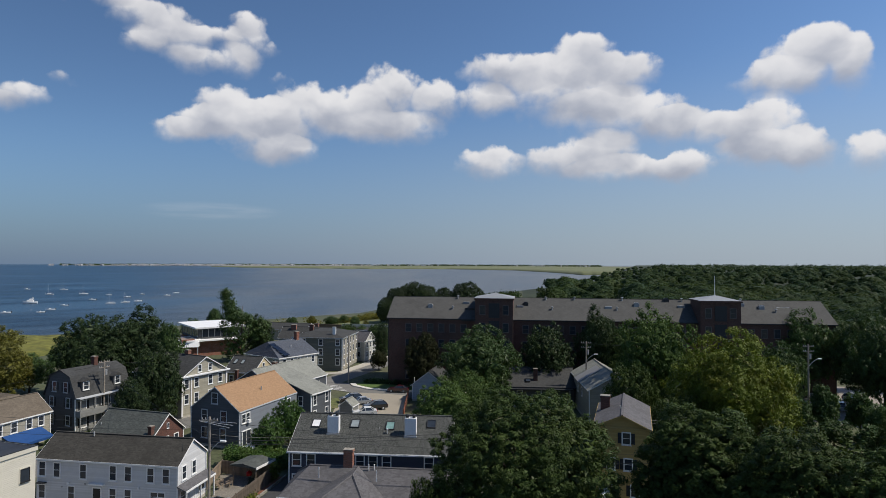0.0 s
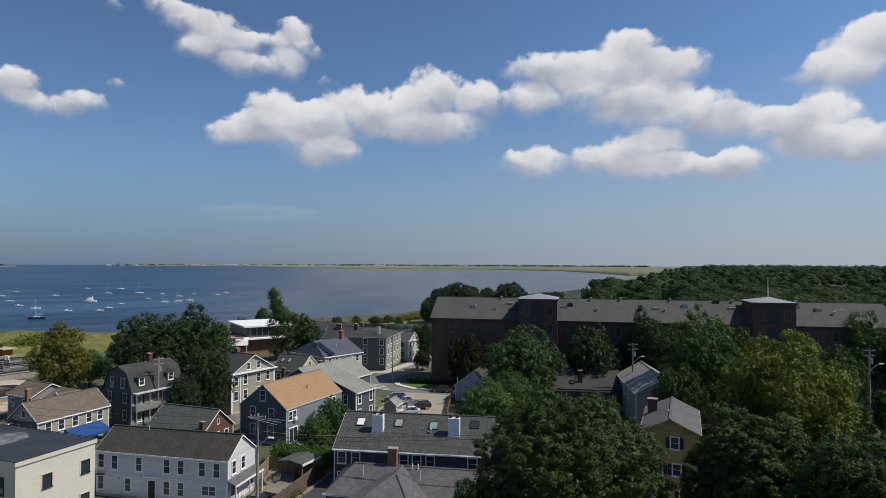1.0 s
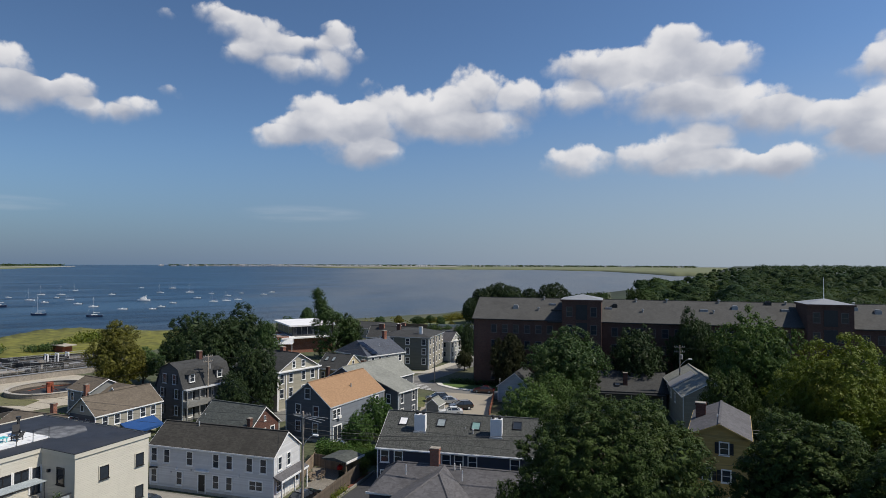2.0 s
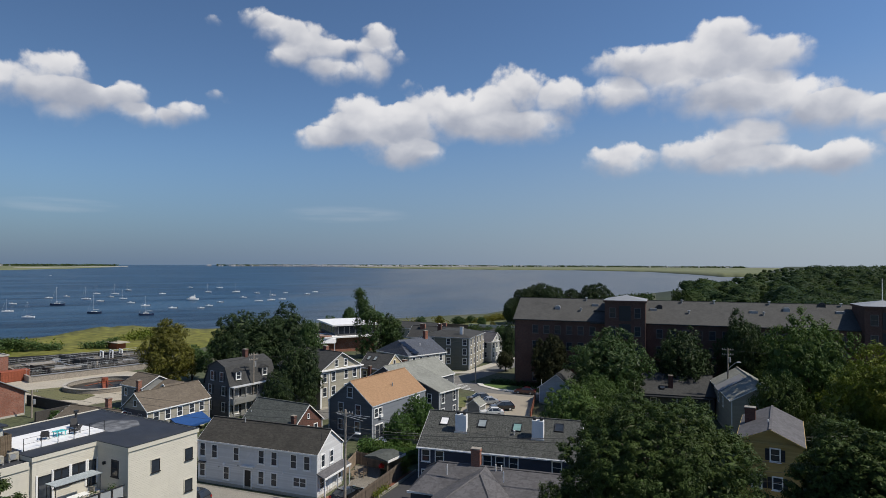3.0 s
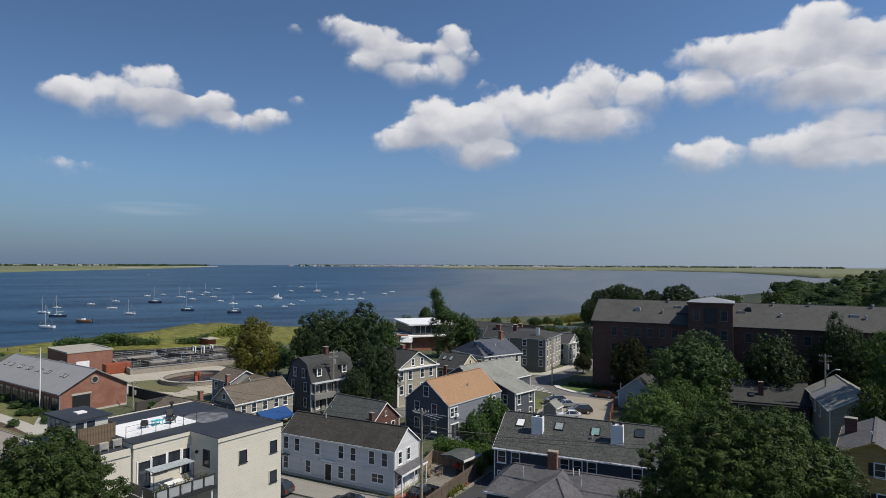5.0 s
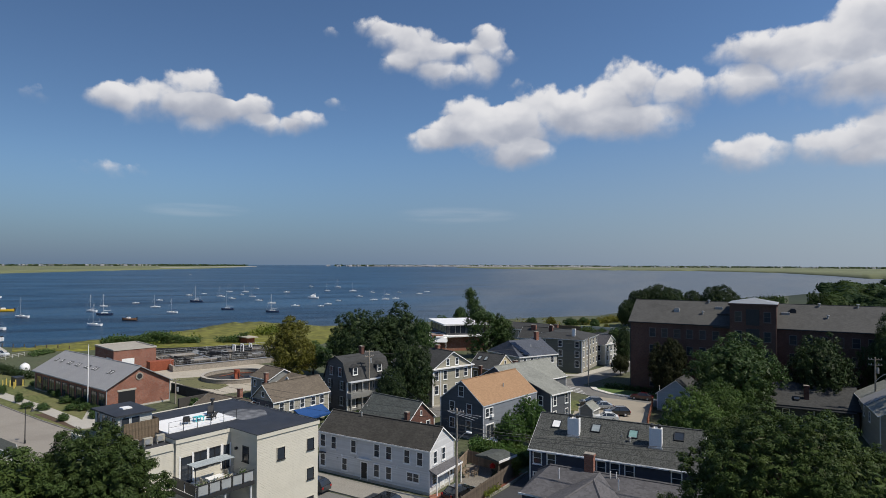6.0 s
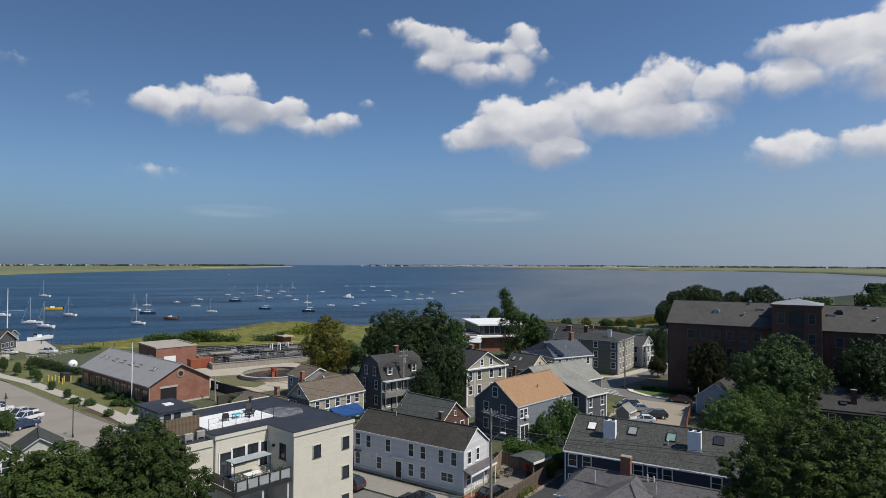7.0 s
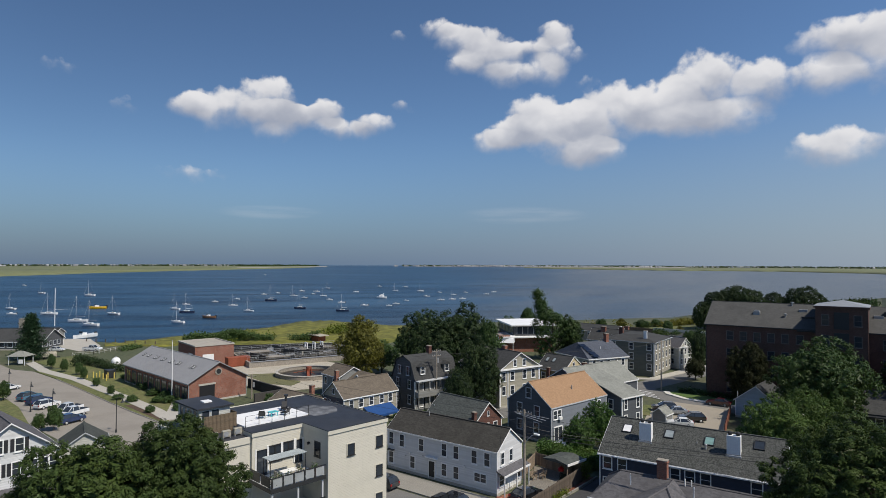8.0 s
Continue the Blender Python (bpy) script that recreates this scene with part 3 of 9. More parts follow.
def far_houses():
    """The cottages along the barrier beach, too far off to tell apart."""
    rng = random.Random(5)
    bm = bmesh.new()
    for i in range(460):
        az = rng.choice([rng.uniform(9, 33), rng.uniform(14, 27), rng.uniform(47, 66), rng.uniform(-13, 12)])
        d = rng.uniform(3600, 3900) if az > 9 and az < 33 else rng.uniform(3900, 4250)
        x, y = polar(az, d)
        w, l, h = rng.uniform(5, 9), rng.uniform(6, 13), rng.uniform(3.0, 7.0)
        m = Matrix.Translation((x, y, 0)) @ Matrix.Rotation(rng.uniform(0, 3), 4, "Z")
        ring = [m @ Vector(p) for p in ((-l / 2, -w / 2, -1), (-l / 2, w / 2, -1), (-l / 2, w / 2, h), (-l / 2, 0, h + w * 0.4), (-l / 2, -w / 2, h))]
        prism(bm, ring, m.to_3x3() @ Vector((l, 0, 0)))
    ob = part("beach_cottages", bm, surface("weathered_cottages", (0.37, 0.37, 0.38), 0.8, 0.05, 0.01, 0.35, 0.0, tone=(0.21, 0.21, 0.22)))
    tagged(ob, "distant row of pale beach cottages", "houses", kind="stuff")


far_houses()

# ---- streets, lots and lawns of the town ----
slab("road_1", strip([(-84, 68.5), (-60, 65.0), (-45, 62.4), (-20, 58.6), (40, 49.5), (120, 37)], 3.9), 0.05, 0.2, ASPHALT, "worn grey town street", "road")
# dimmer concrete than the other walks: shade on this sidewalk as colour
slab("pavement_1", strip([(-62, 71.25), (-45, 68.75), (-29.5, 66.35)], 2.1), 0.17, 0.3, DIM_CONCRETE, "concrete sidewalk in front of a white house", "pavement")
slab("road_2", strip([(-60, 66), (-57, 82), (-50, 100), (-42.2, 117), (-34, 133), (-28, 146), (-19, 170), (-10, 196), (0, 230)], 3.4), 0.03, 0.2, ASPHALT, "grey side street", "road")
slab("road_3", strip([(-60, 157), (-42, 148), (-29, 144), (-15, 135), (2, 130.5), (30, 128), (70, 122)], 3.6), 0.06, 0.2, ASPHALT, "grey street by the mill", "road")
slab("pavement_2", strip([(-41, 153.0), (-27, 157.4), (-22.5, 170), (-16, 192)], 1.3), 0.17, 0.3, CONCRETE, "pale concrete sidewalk", "pavement")
slab("parking_lot_1", [(-21, 112), (-8, 113), (-8, 131.4), (-13, 133.0), (-20.5, 134.2), (-22, 128)], 0.09, 0.2, SANDY_LOT, "pale worn parking lot", "parking lot")
slab("lawn_8", [(-23.6, 128.4), (-22.1, 128.6), (-20.9, 119.8), (-22.8, 119.4)], 0.12, 0.2, LAWN, "small grass island beside the lot", "lawn")
slab("lawn_1", [(-21.0, 142.5), (-17.0, 138.4), (-10, 136.0), (6, 134.6), (6, 142.5), (-12.5, 145.2), (-17.5, 151)], 0.16, 0.2, GREEN_LAWN, "mown lawn along the brick mill", "lawn")
slab("kerb_1", strip([(-21.6, 143.6), (-20.8, 141.3), (-17.2, 138.0), (-10, 135.6), (6, 134.2)], 0.62), 0.24, 0.35, PALE_KERB, "white concrete kerb", "kerb")
LOT_EDGE = [(-167.8, 90.1), (-152.0, 86.8), (-138.8, 83.5), (-120.1, 78.4), (-106.7, 75.0), (-96.0, 72.6)]
WALK = [(-166.0, 91.7), (-147.4, 89.0), (-130.0, 84.6), (-118.7, 81.9), (-104.0, 77.8), (-95.6, 74.8)]
slab("parking_lot_2", [(-215, 86), (-168, 72), (-138, 66.5), (-106, 59), (-86, 55), (-80, 63)] + LOT_EDGE[::-1] + [(-176.4, 89.1), (-187.7, 91.9), (-198.5, 91.4), (-215, 98)], 0.04, 0.2, LOT_ASPHALT,
     "broad pale asphalt parking lot", "parking lot")
slab("kerb_2", strip(LOT_EDGE[1:], 0.10), 0.16, 0.3, DIM_CONCRETE, "granite kerb of the parking lot", "kerb")
slab("pavement_3", strip([(-184, 97.5)] + WALK, 1.25), 0.17, 0.25, CONCRETE, "concrete walk beside the parking lot", "pavement")
slab("pavement_4", strip([WALK[-1], (-105.6, 84.5), (-107.5, 89.5)], 1.5), 0.15, 0.2, CONCRETE, "concrete walk to a brick building", "pavement")
slab("lawn_2", [(-184, 98.8), (-169, 96.0), (-158, 100.5), (-172, 108), (-186, 112)], 0.08, 0.2, LAWN, "lawn with shrubs", "lawn")
slab("lawn_3", [(-170, 75), (-144.7, 71), (-129.4, 66.8), (-106.2, 57.5), (-95.7, 52.5), (-90, 46), (-110, 40), (-180, 52)], 0.1, 0.2, LAWN, "mown green bank beside parked cars", "lawn")
slab("lawn_4", [(x, y + 0.25) for x, y in LOT_EDGE] + [(x, y - 0.5) for x, y in WALK[::-1]], 0.12, 0.2, LAWN, "planted verge along the parking lot", "lawn")
slab("planting_bed_1", [(-113, 77.6), (-106.7, 76.0), (-97.5, 73.6), (-97.6, 74.6), (-104.2, 76.9), (-112, 79.2)], 0.14, 0.2, MULCH, "brown bark mulch bed with low shrubs", "planting bed")
slab("planting_bed_2", [(-128, 91.4), (-120, 88.8), (-110, 85.4), (-109, 87.6), (-119, 91.2), (-128, 94)], 0.125, 0.2, MULCH, "brown bark mulch bed before a brick wall", "planting bed")
slab("gravel_yard", [(-124, 108), (-96, 101), (-88, 116), (-104, 138), (-122, 141), (-132, 126)], 0.05, 0.2, GRAVEL, "pale gravel yard of a treatment plant", "yard")
slab("lawn_5", [(-118, 113), (-104, 107.5), (-98, 108.5), (-99, 113), (-112, 119)], 0.09, 0.2, DRY_GRASS, "dry grass round a settling tank", "lawn")
slab("lawn_6", [(-52, 238), (-30, 258), (-18, 262), (-34, 300), (-62, 268)], 0.06, 0.2, LAWN, "sunlit lawn near the shore", "lawn")
slab("lawn_7", [(x, y + 0.8) for x, y in WALK] + [(-108, 88), (-120, 92.5), (-136, 96), (-148, 101), (-166, 101)], 0.105, 0.2, LAWN, "lawn with shrub beds before a brick building", "lawn")
slab("parking_lot_3", [(64, 113), (84, 100), (108, 122), (100, 142), (72, 146)], 0.06, 0.2, LOT_ASPHALT, "pale parking lot behind tall trees", "parking lot")
slab("boat_ramp", [(-221.8, 126), (-227.9, 133.5), (-220.5, 137.7), (-200, 128.4), (-188.7, 119.7), (-193.3, 117.1), (-205.6, 119)], 0.06, 0.2, CONCRETE, "pale concrete boat ramp yard", "yard")
slab("gravel_drive", strip([(-25.6, 70.5), (-26.6, 76), (-27.2, 80), (-28.4, 83)], 1.75), 0.07, 0.2, surface("worn_drive", (0.21, 0.19, 0.16), 0.95, 8.0, 0.3, 0.3, 0.4, 30.0), "worn grey-brown gravel driveway", "driveway")
slab("asphalt_drive", [(-21.0, 66.0), (-22.9, 71.8), (-22.0, 76.0), (-20.9, 82.0), (-18.8, 82.0), (-19.0, 72.0), (-19.0, 65.4)], 0.06, 0.2, surface("dark_drive_asphalt", (0.055, 0.055, 0.058), 0.92, 8.0, 0.3, 0.2, 0.3, 50.0), "dark asphalt driveway beside a house", "driveway")
slab("kerb_3", strip([(-24.0, 67.2), (-23.2, 71.8), (-22.3, 75.8), (-21.1, 82.0)], 0.09), 0.3, 0.4, DIM_CONCRETE, "low concrete kerb along a driveway", "kerb")
slab("planting_bed_3", [(-24.3, 67.4), (-23.35, 71.8), (-22.45, 75.8), (-21.25, 81.6), (-22.0, 81.6), (-23.7, 71.8)], 0.16, 0.2, surface("red_bark_mulch", (0.17, 0.065, 0.04), 0.95, 6.0, 0.6, 0.35, 0.6, 18.0), "red bark mulch bed along a fence", "planting bed")
slab("brick_pavement", [(-30.0, 69.2), (-28.3, 67.2), (-22.5, 66.2), (-22.5, 69.5), (-28.8, 71.2)], 0.19, 0.3, BRICK_PAVE, "red brick sidewalk corner", "pavement")


def crossing():
    for i in range(4):
        bm = bmesh.new()
        m = Matrix.Translation((-25.6 + i * 0.75, 141.6 - i * 1.7, 0)) @ Matrix.Rotation(radians(-24), 4, "Z")
        box(bm, -1.7, 1.7, -0.13, 0.13, 0.05, 0.072, m)
        tagged(part("crosswalk_bar", bm, LINE_PAINT), "white painted crosswalk bar", "road marking", "crosswalk bars", "structure")
    slab("road_line_1", strip([(-21.6, 128.2), (-20.9, 133.6)], 0.1), 0.1, 0.01, LINE_PAINT, "white parking line", "road marking")


crossing()

# ---- parts of houses ----
MESHES = {}


def window_mesh(w, h, style="sash", frame_mat=None):
    key = (w, h, style, frame_mat.name)
    if key in MESHES:
        return MESHES[key]
    c = 0.125 if style != "plain" else 0.05
    # casing: one mitred ring, inside and outside edges front and back
    bm = bmesh.new()
    loops = []
    for a, b, y in ((w / 2 + c, h / 2 + c, 0.05), (w / 2 + c, h / 2 + c, -0.06), (w / 2, h / 2, -0.06), (w / 2, h / 2, 0.05)):
        loops.append([bm.verts.new(p) for p in ((-a, y, -b), (a, y, -b), (a, y, b), (-a, y, b))])
    for k in range(4):
        p, q = loops[k], loops[(k + 1) % 4]
        for i in range(4):
            j = (i + 1) % 4
            bm.faces.new((p[i], p[j], q[j], q[i]))
    frame_data = mesh_of("window_frame", bm, frame_mat)
    pane_data = mesh_of("pane", boxes((-w / 2, w / 2, -0.012, 0.002, -h / 2, h / 2)), GLASS)
    sill_data = mesh_of("sill", boxes((-w / 2 - 0.06 - c, w / 2 + 0.06 + c, -0.12, 0.02, -h / 2 - c - 0.06, -h / 2 - c)), frame_mat)
    bar_data = None
    if style in ("sash", "pair"):
        v = 0.055 if style == "pair" else 0.010
        r = 0.02
        bm = bmesh.new()
        ring = [(-w / 2, -r), (w / 2, -r), (w / 2, r), (-w / 2, r)]
        if style == "pair":
            ring = [(-v, -h / 2), (v, -h / 2), (v, -r), (w / 2, -r), (w / 2, r), (v, r), (v, h / 2), (-v, h / 2), (-v, r), (-w / 2, r), (-w / 2, -r), (-v, -r)]
        prism(bm, [(x, -0.034, z) for x, z in ring], (0, 0.03, 0))
        bar_data = mesh_of("sash_bar", bm, frame_mat)
    MESHES[key] = (frame_data, pane_data, sill_data, bar_data)
    return MESHES[key]


def window(owner, m, w=0.85, h=1.45, style="sash", mat=None, shutters=None, name="window"):
    frame_data, pane_data, sill_data, bar_data = window_mesh(w, h, style, mat or WHITE)
    ob = shared(name, frame_data, owner, m)
    deep = owner.parent is not None
    above = owner if deep else ob
    for kind, data in (("pane", pane_data), ("sill", sill_data), ("sash_bar", bar_data)):
        if data:
            shared(kind, data, above, m if deep else Matrix())
    if shutters:
        key = ("shutter", h, shutters.name)
        if key not in MESHES:
            bm = bmesh.new()
            ring = [(-0.2, -0.01, -h / 2), (-0.2, -0.01, h / 2)]
            for k in range(8):
                ring += [(-0.2, -0.05, h / 2 - h * k / 8), (-0.2, -0.08, h / 2 - h * (k + 0.85) / 8)]
            prism(bm, ring + [(-0.2, -0.05, -h / 2)], (0.4, 0, 0))
            MESHES[key] = mesh_of("shutter", bm, shutters)
        for s in (-1, 1):
            shared("shutter", MESHES[key], owner, m @ Matrix.Translation((s * (w / 2 + 0.33), 0, 0)))
    return ob


def on_face(house, face, u, z):
    """The pose of a thing on one wall of a house: front, right, back or left, u metres along it."""
    L, W = house["span"][0], house["span"][1]
    where = {"f": (u, 0, 0), "r": (L, u, 90), "b": (u, W, 180), "l": (0, u, -90)}[face]
    return pose(where[0], where[1], z, 0, 0, where[2])


def windows(house, face, spots, w=0.85, h=1.45, style="sash", mat=None, shutters=None):
    for u, z in spots:
        window(house, on_face(house, face, u, z), w, h, style, mat, shutters)


def door(house, face, u, w=0.95, h=2.1, mat=None, base=0.15):
    m = on_face(house, face, u, base)
    bm = boxes((-w / 2 - 0.14, -w / 2, -0.08, 0.04, 0, h + 0.14), (w / 2, w / 2 + 0.14, -0.08, 0.04, 0, h + 0.14), (-w / 2, w / 2, -0.08, 0.04, h, h + 0.14))
    ob = part("door_frame", bm, WHITE, house)
    ob.matrix_local = m
    leaf = part("door", boxes((-w / 2, w / 2, -0.03, 0.03, 0, h), (-w / 2 + 0.1, w / 2 - 0.1, -0.045, -0.03, h * 0.55, h - 0.15),
                              (-w / 2 + 0.1, w / 2 - 0.1, -0.045, -0.03, 0.2, h * 0.45)), mat or BLACK_TRIM, ob)
    part("door_handle", boxes((w / 2 - 0.12, w / 2 - 0.07, -0.09, -0.03, 1.0, 1.12)), PALE_METAL, leaf)
    return ob


def shell(name, label, at, ang, L, W, eave, ridge, wall_mat, roof_mat, trim_mat=None, axis="x", over=0.3, base=0.0, ridge_at=0.5, category="house", thick=0.14, group=""):
    """A gabled house: its corner at the origin, front along x, depth along y."""
    house = root(name, pose(at[0], at[1], base, 0, 0, ang), label, category, group)
    house["span"] = (L, W)
    s, c = (L, W) if axis == "x" else (W, L)
    mid = c * ridge_at

    def p(along, across, z):
        return Vector((along, across, z)) if axis == "x" else Vector((across, along, z))
    bm = bmesh.new()
    prism(bm, [p(0, 0, -0.5), p(0, c, -0.5), p(0, c, eave), p(0, mid, ridge), p(0, 0, eave)], p(s, 0, 0))
    part("wall", bm, wall_mat, house)
    part("foundation", boxes((-0.05, L + 0.05, -0.05, W + 0.05, -0.5, 0.35)), CONCRETE, house)
    # roof: two slabs with their own thickness, meeting at the ridge
    bm = bmesh.new()
    for edge, far in ((0, -1), (c, 1)):
        run = abs(edge - mid)
        fall = (ridge - eave) / run
        out = edge + far * over
        low = eave - over * fall
        lift = 0.02
        ring = [p(-over, mid, ridge + lift), p(-over, out, low + lift), p(-over, out, low + lift + thick), p(-over, mid, ridge + lift + thick)]
        prism(bm, ring, p(s + 2 * over, 0, 0))
    roof = part("roof", bm, roof_mat, house)
    part("ridge_cap", boxes((-over, s + over, mid - 0.13, mid + 0.13, ridge + thick + 0.0, ridge + thick + 0.07)) if axis == "x" else
         boxes((mid - 0.13, mid + 0.13, -over, s + over, ridge + thick + 0.0, ridge + thick + 0.07)), roof_mat, roof)
    # white boards along eaves, rakes and corners
    tm = trim_mat or WHITE
    bm = bmesh.new()
    for edge, far in ((0, -1), (c, 1)):
        fall = (ridge - eave) / abs(edge - mid)
        out = edge + far * over
        low = eave - over * fall
        a, b = out, out + far * 0.05
        q = [p(-over - 0.02, min(a, b), low - 0.05), p(s + over + 0.02, max(a, b), low + 0.14)]
        box(bm, min(q[0].x, q[1].x), max(q[0].x, q[1].x), min(q[0].y, q[1].y), max(q[0].y, q[1].y), q[0].z, q[1].z)
        for end, off in ((-over, -0.05), (s + over, 0.05)):
            ring = [p(end, mid, ridge - 0.02), p(end, out, low - 0.02), p(end, out, low + thick), p(end, mid, ridge + thick)]
            prism(bm, ring, p(off, 0, 0))
    part("roof_trim", bm, tm, house)
    for x in (0, L):
        for y in (0, W):
            part("corner_board", boxes((x - 0.07, x + 0.07, y - 0.07, y + 0.07, 0.36, eave - 0.02)), tm, house)
    return house


def chimney(house, x, y, z0, z1, w=0.7, d=0.7, mat=None, pots=0, cap=None):
    bm = boxes((x - w / 2, x + w / 2, y - d / 2, y + d / 2, z0, z1), (x - w / 2 - 0.06, x + w / 2 + 0.06, y - d / 2 - 0.06, y + d / 2 + 0.06, z1 - 0.22, z1 - 0.04))
    stack = part("chimney", bm, mat or RED_BRICK, house)
    part("chimney_cap", boxes((x - w / 2 - 0.04, x + w / 2 + 0.04, y - d / 2 - 0.04, y + d / 2 + 0.04, z1, z1 + 0.07)), cap or TANK_CONCRETE, stack)
    for i in range(pots):
        px = x + (i - (pots - 1) / 2) * 0.55
        part("chimney_pot", tubes(((px, y, z1 + 0.07), (px, y, z1 + 0.3), 0.17, 0.17), ((px, y, z1 + 0.3), (px, y, z1 + 0.36), 0.26, 0.26),
                                  ((px, y, z1 + 0.36), (px, y, z1 + 0.48), 0.26, 0.05)), DARK_METAL, stack)
    part("flashing", boxes((x - w / 2 - 0.08, x + w / 2 + 0.08, y - d / 2 - 0.1, y + d / 2 + 0.08, z0, z0 + 0.06)), PALE_METAL, stack)
    return stack


def roof_frame(eave, ridge, run, t, lift=0.16):
    """Height of the roof at a distance t in from the eave, and its slope."""
    fall = (ridge - eave) / run
    return eave + t * fall + lift, math.degrees(math.atan(fall))


def skylight(house, x, y, z, slope, w=0.8, h=1.2, mat=None):
    m = pose(x, y, z, slope, 0, 0)
    ob = part("skylight", boxes((-w / 2, w / 2, -h / 2, -h / 2 + 0.09, 0, 0.14), (-w / 2, w / 2, h / 2 - 0.09, h / 2, 0, 0.14),
                                (-w / 2, -w / 2 + 0.09, -h / 2, h / 2, 0, 0.14), (w / 2 - 0.09, w / 2, -h / 2, h / 2, 0, 0.14)), DARK_METAL, house)
    ob.matrix_local = m
    part("pane", boxes((-w / 2 + 0.09, w / 2 - 0.09, -h / 2 + 0.09, h / 2 - 0.09, 0.06, 0.1)), mat or SKYLIGHT_GLASS, ob)


def vent(house, x, y, z, h=0.6, r=0.06, mat=None, hood=False):
    bm = tubes(((x, y, z - 0.3), (x, y, z + h), r, r))
    if hood:
        tube(bm, (x, y, z + h), (x, y, z + h + 0.12), r * 2.2, r * 2.2)
        tube(bm, (x, y, z + h + 0.12), (x, y, z + h + 0.2), r * 2.2, r * 0.5)
    part("roof_vent", bm, mat or PALE_METAL, house)


# ---- the long white house on the street ----
def white_house():
    h = shell("white_house", "long two-storey white clapboard house with a dark shingle roof", (-47.6, 72.3), -8.7, 17.7, 5.9, 5.4, 7.55, SIDE_WHITE, SHINGLE_DARK, over=0.18)
    windows(h, "f", [(0.6, 4.2), (2.5, 4.15), (5.9, 4.15), (9.7, 4.2), (11.6, 4.2), (14.4, 4.2), (16.3, 4.2)], 0.75, 1.55)
    windows(h, "f", [(0.6, 1.6), (4.4, 1.6), (9.7, 1.65), (11.6, 1.65)], 0.75, 1.5)
    windows(h, "f", [(15.3, 1.8)], 1.7, 1.0, "pair")
    windows(h, "r", [(1.3, 4.3), (3.3, 4.3)], 0.7, 1.4)
    door(h, "f", 7.7, 0.95, 2.2, BLACK_TRIM)
    part("door_hood", boxes((6.8, 8.7, -0.35, 0, 2.75, 2.9)), WHITE, h)
    part("window_awning", boxes((0.1, 1.2, -0.5, 0, 2.6, 2.7)), SHINGLE_CHARCOAL, h)
    # shop porch on the gable end
    bm = bmesh.new()
    prism(bm, [(17.75, -0.2, 3.05), (18.9, -0.2, 2.6), (18.9, -0.2, 2.73), (17.75, -0.2, 3.2)], (0, 6.3, 0))
    porch = part("porch_roof", bm, SHINGLE_GREY, h, "grey shingled porch roof")
    part("porch_edge", boxes((18.9, 18.96, -0.22, 6.12, 2.5, 2.74)), WHITE, porch)
    for y in (0.05, 3.0, 5.95):
        part("porch_post", boxes((18.72, 18.84, y - 0.06, y + 0.06, 0, 2.6)), WHITE, h)
    windows(h, "r", [(1.2, 1.7), (5.0, 1.7)], 1.1, 1.2)
    door(h, "r", 3.0, 0.95, 2.1, WHITE)
    vent(h, 5.2, 2.6, 7.45, 0.6, 0.08, PALE_METAL)
    part("downspout", tubes(((17.8, -0.08, 0.3), (17.8, -0.08, 5.3), 0.04, 0.04)), WHITE, h)
    for x in (4.0, 13.0):
        part("wall_lamp", boxes((x - 0.08, x + 0.08, -0.2, 0, 2.6, 2.85)), WHITE, h)
    for x, z in ((3.2, 2.2), (6.2, 2.7)):
        part("wall_vent", boxes((x - 0.1, x + 0.1, -0.08, 0, z, z + 0.15)), GREY_METAL, h)


def brick_gable_house():
    """The low house behind, with a brick gable and a slate-grey roof."""
    h = shell("brick_gable_house", "low brick-gabled house with a slate-grey shingle roof", (-51.8, 90.8), -16.8, 10.5, 6.5, 3.25, 5.95, DARK_BRICK, SHINGLE_SLATE, over=0.25)
    windows(h, "r", [(3.0, 2.0), (5.0, 2.0)], 0.75, 1.4)
    windows(h, "r", [(3.25, 4.3)], 0.35, 0.7, "plain")
    chimney(h, 10.2, 0.3, 3.0, 4.9, 0.6, 0.6, DARK_BRICK)
    vent(h, 0.5, 1.0, 3.9, 0.6, 0.07)


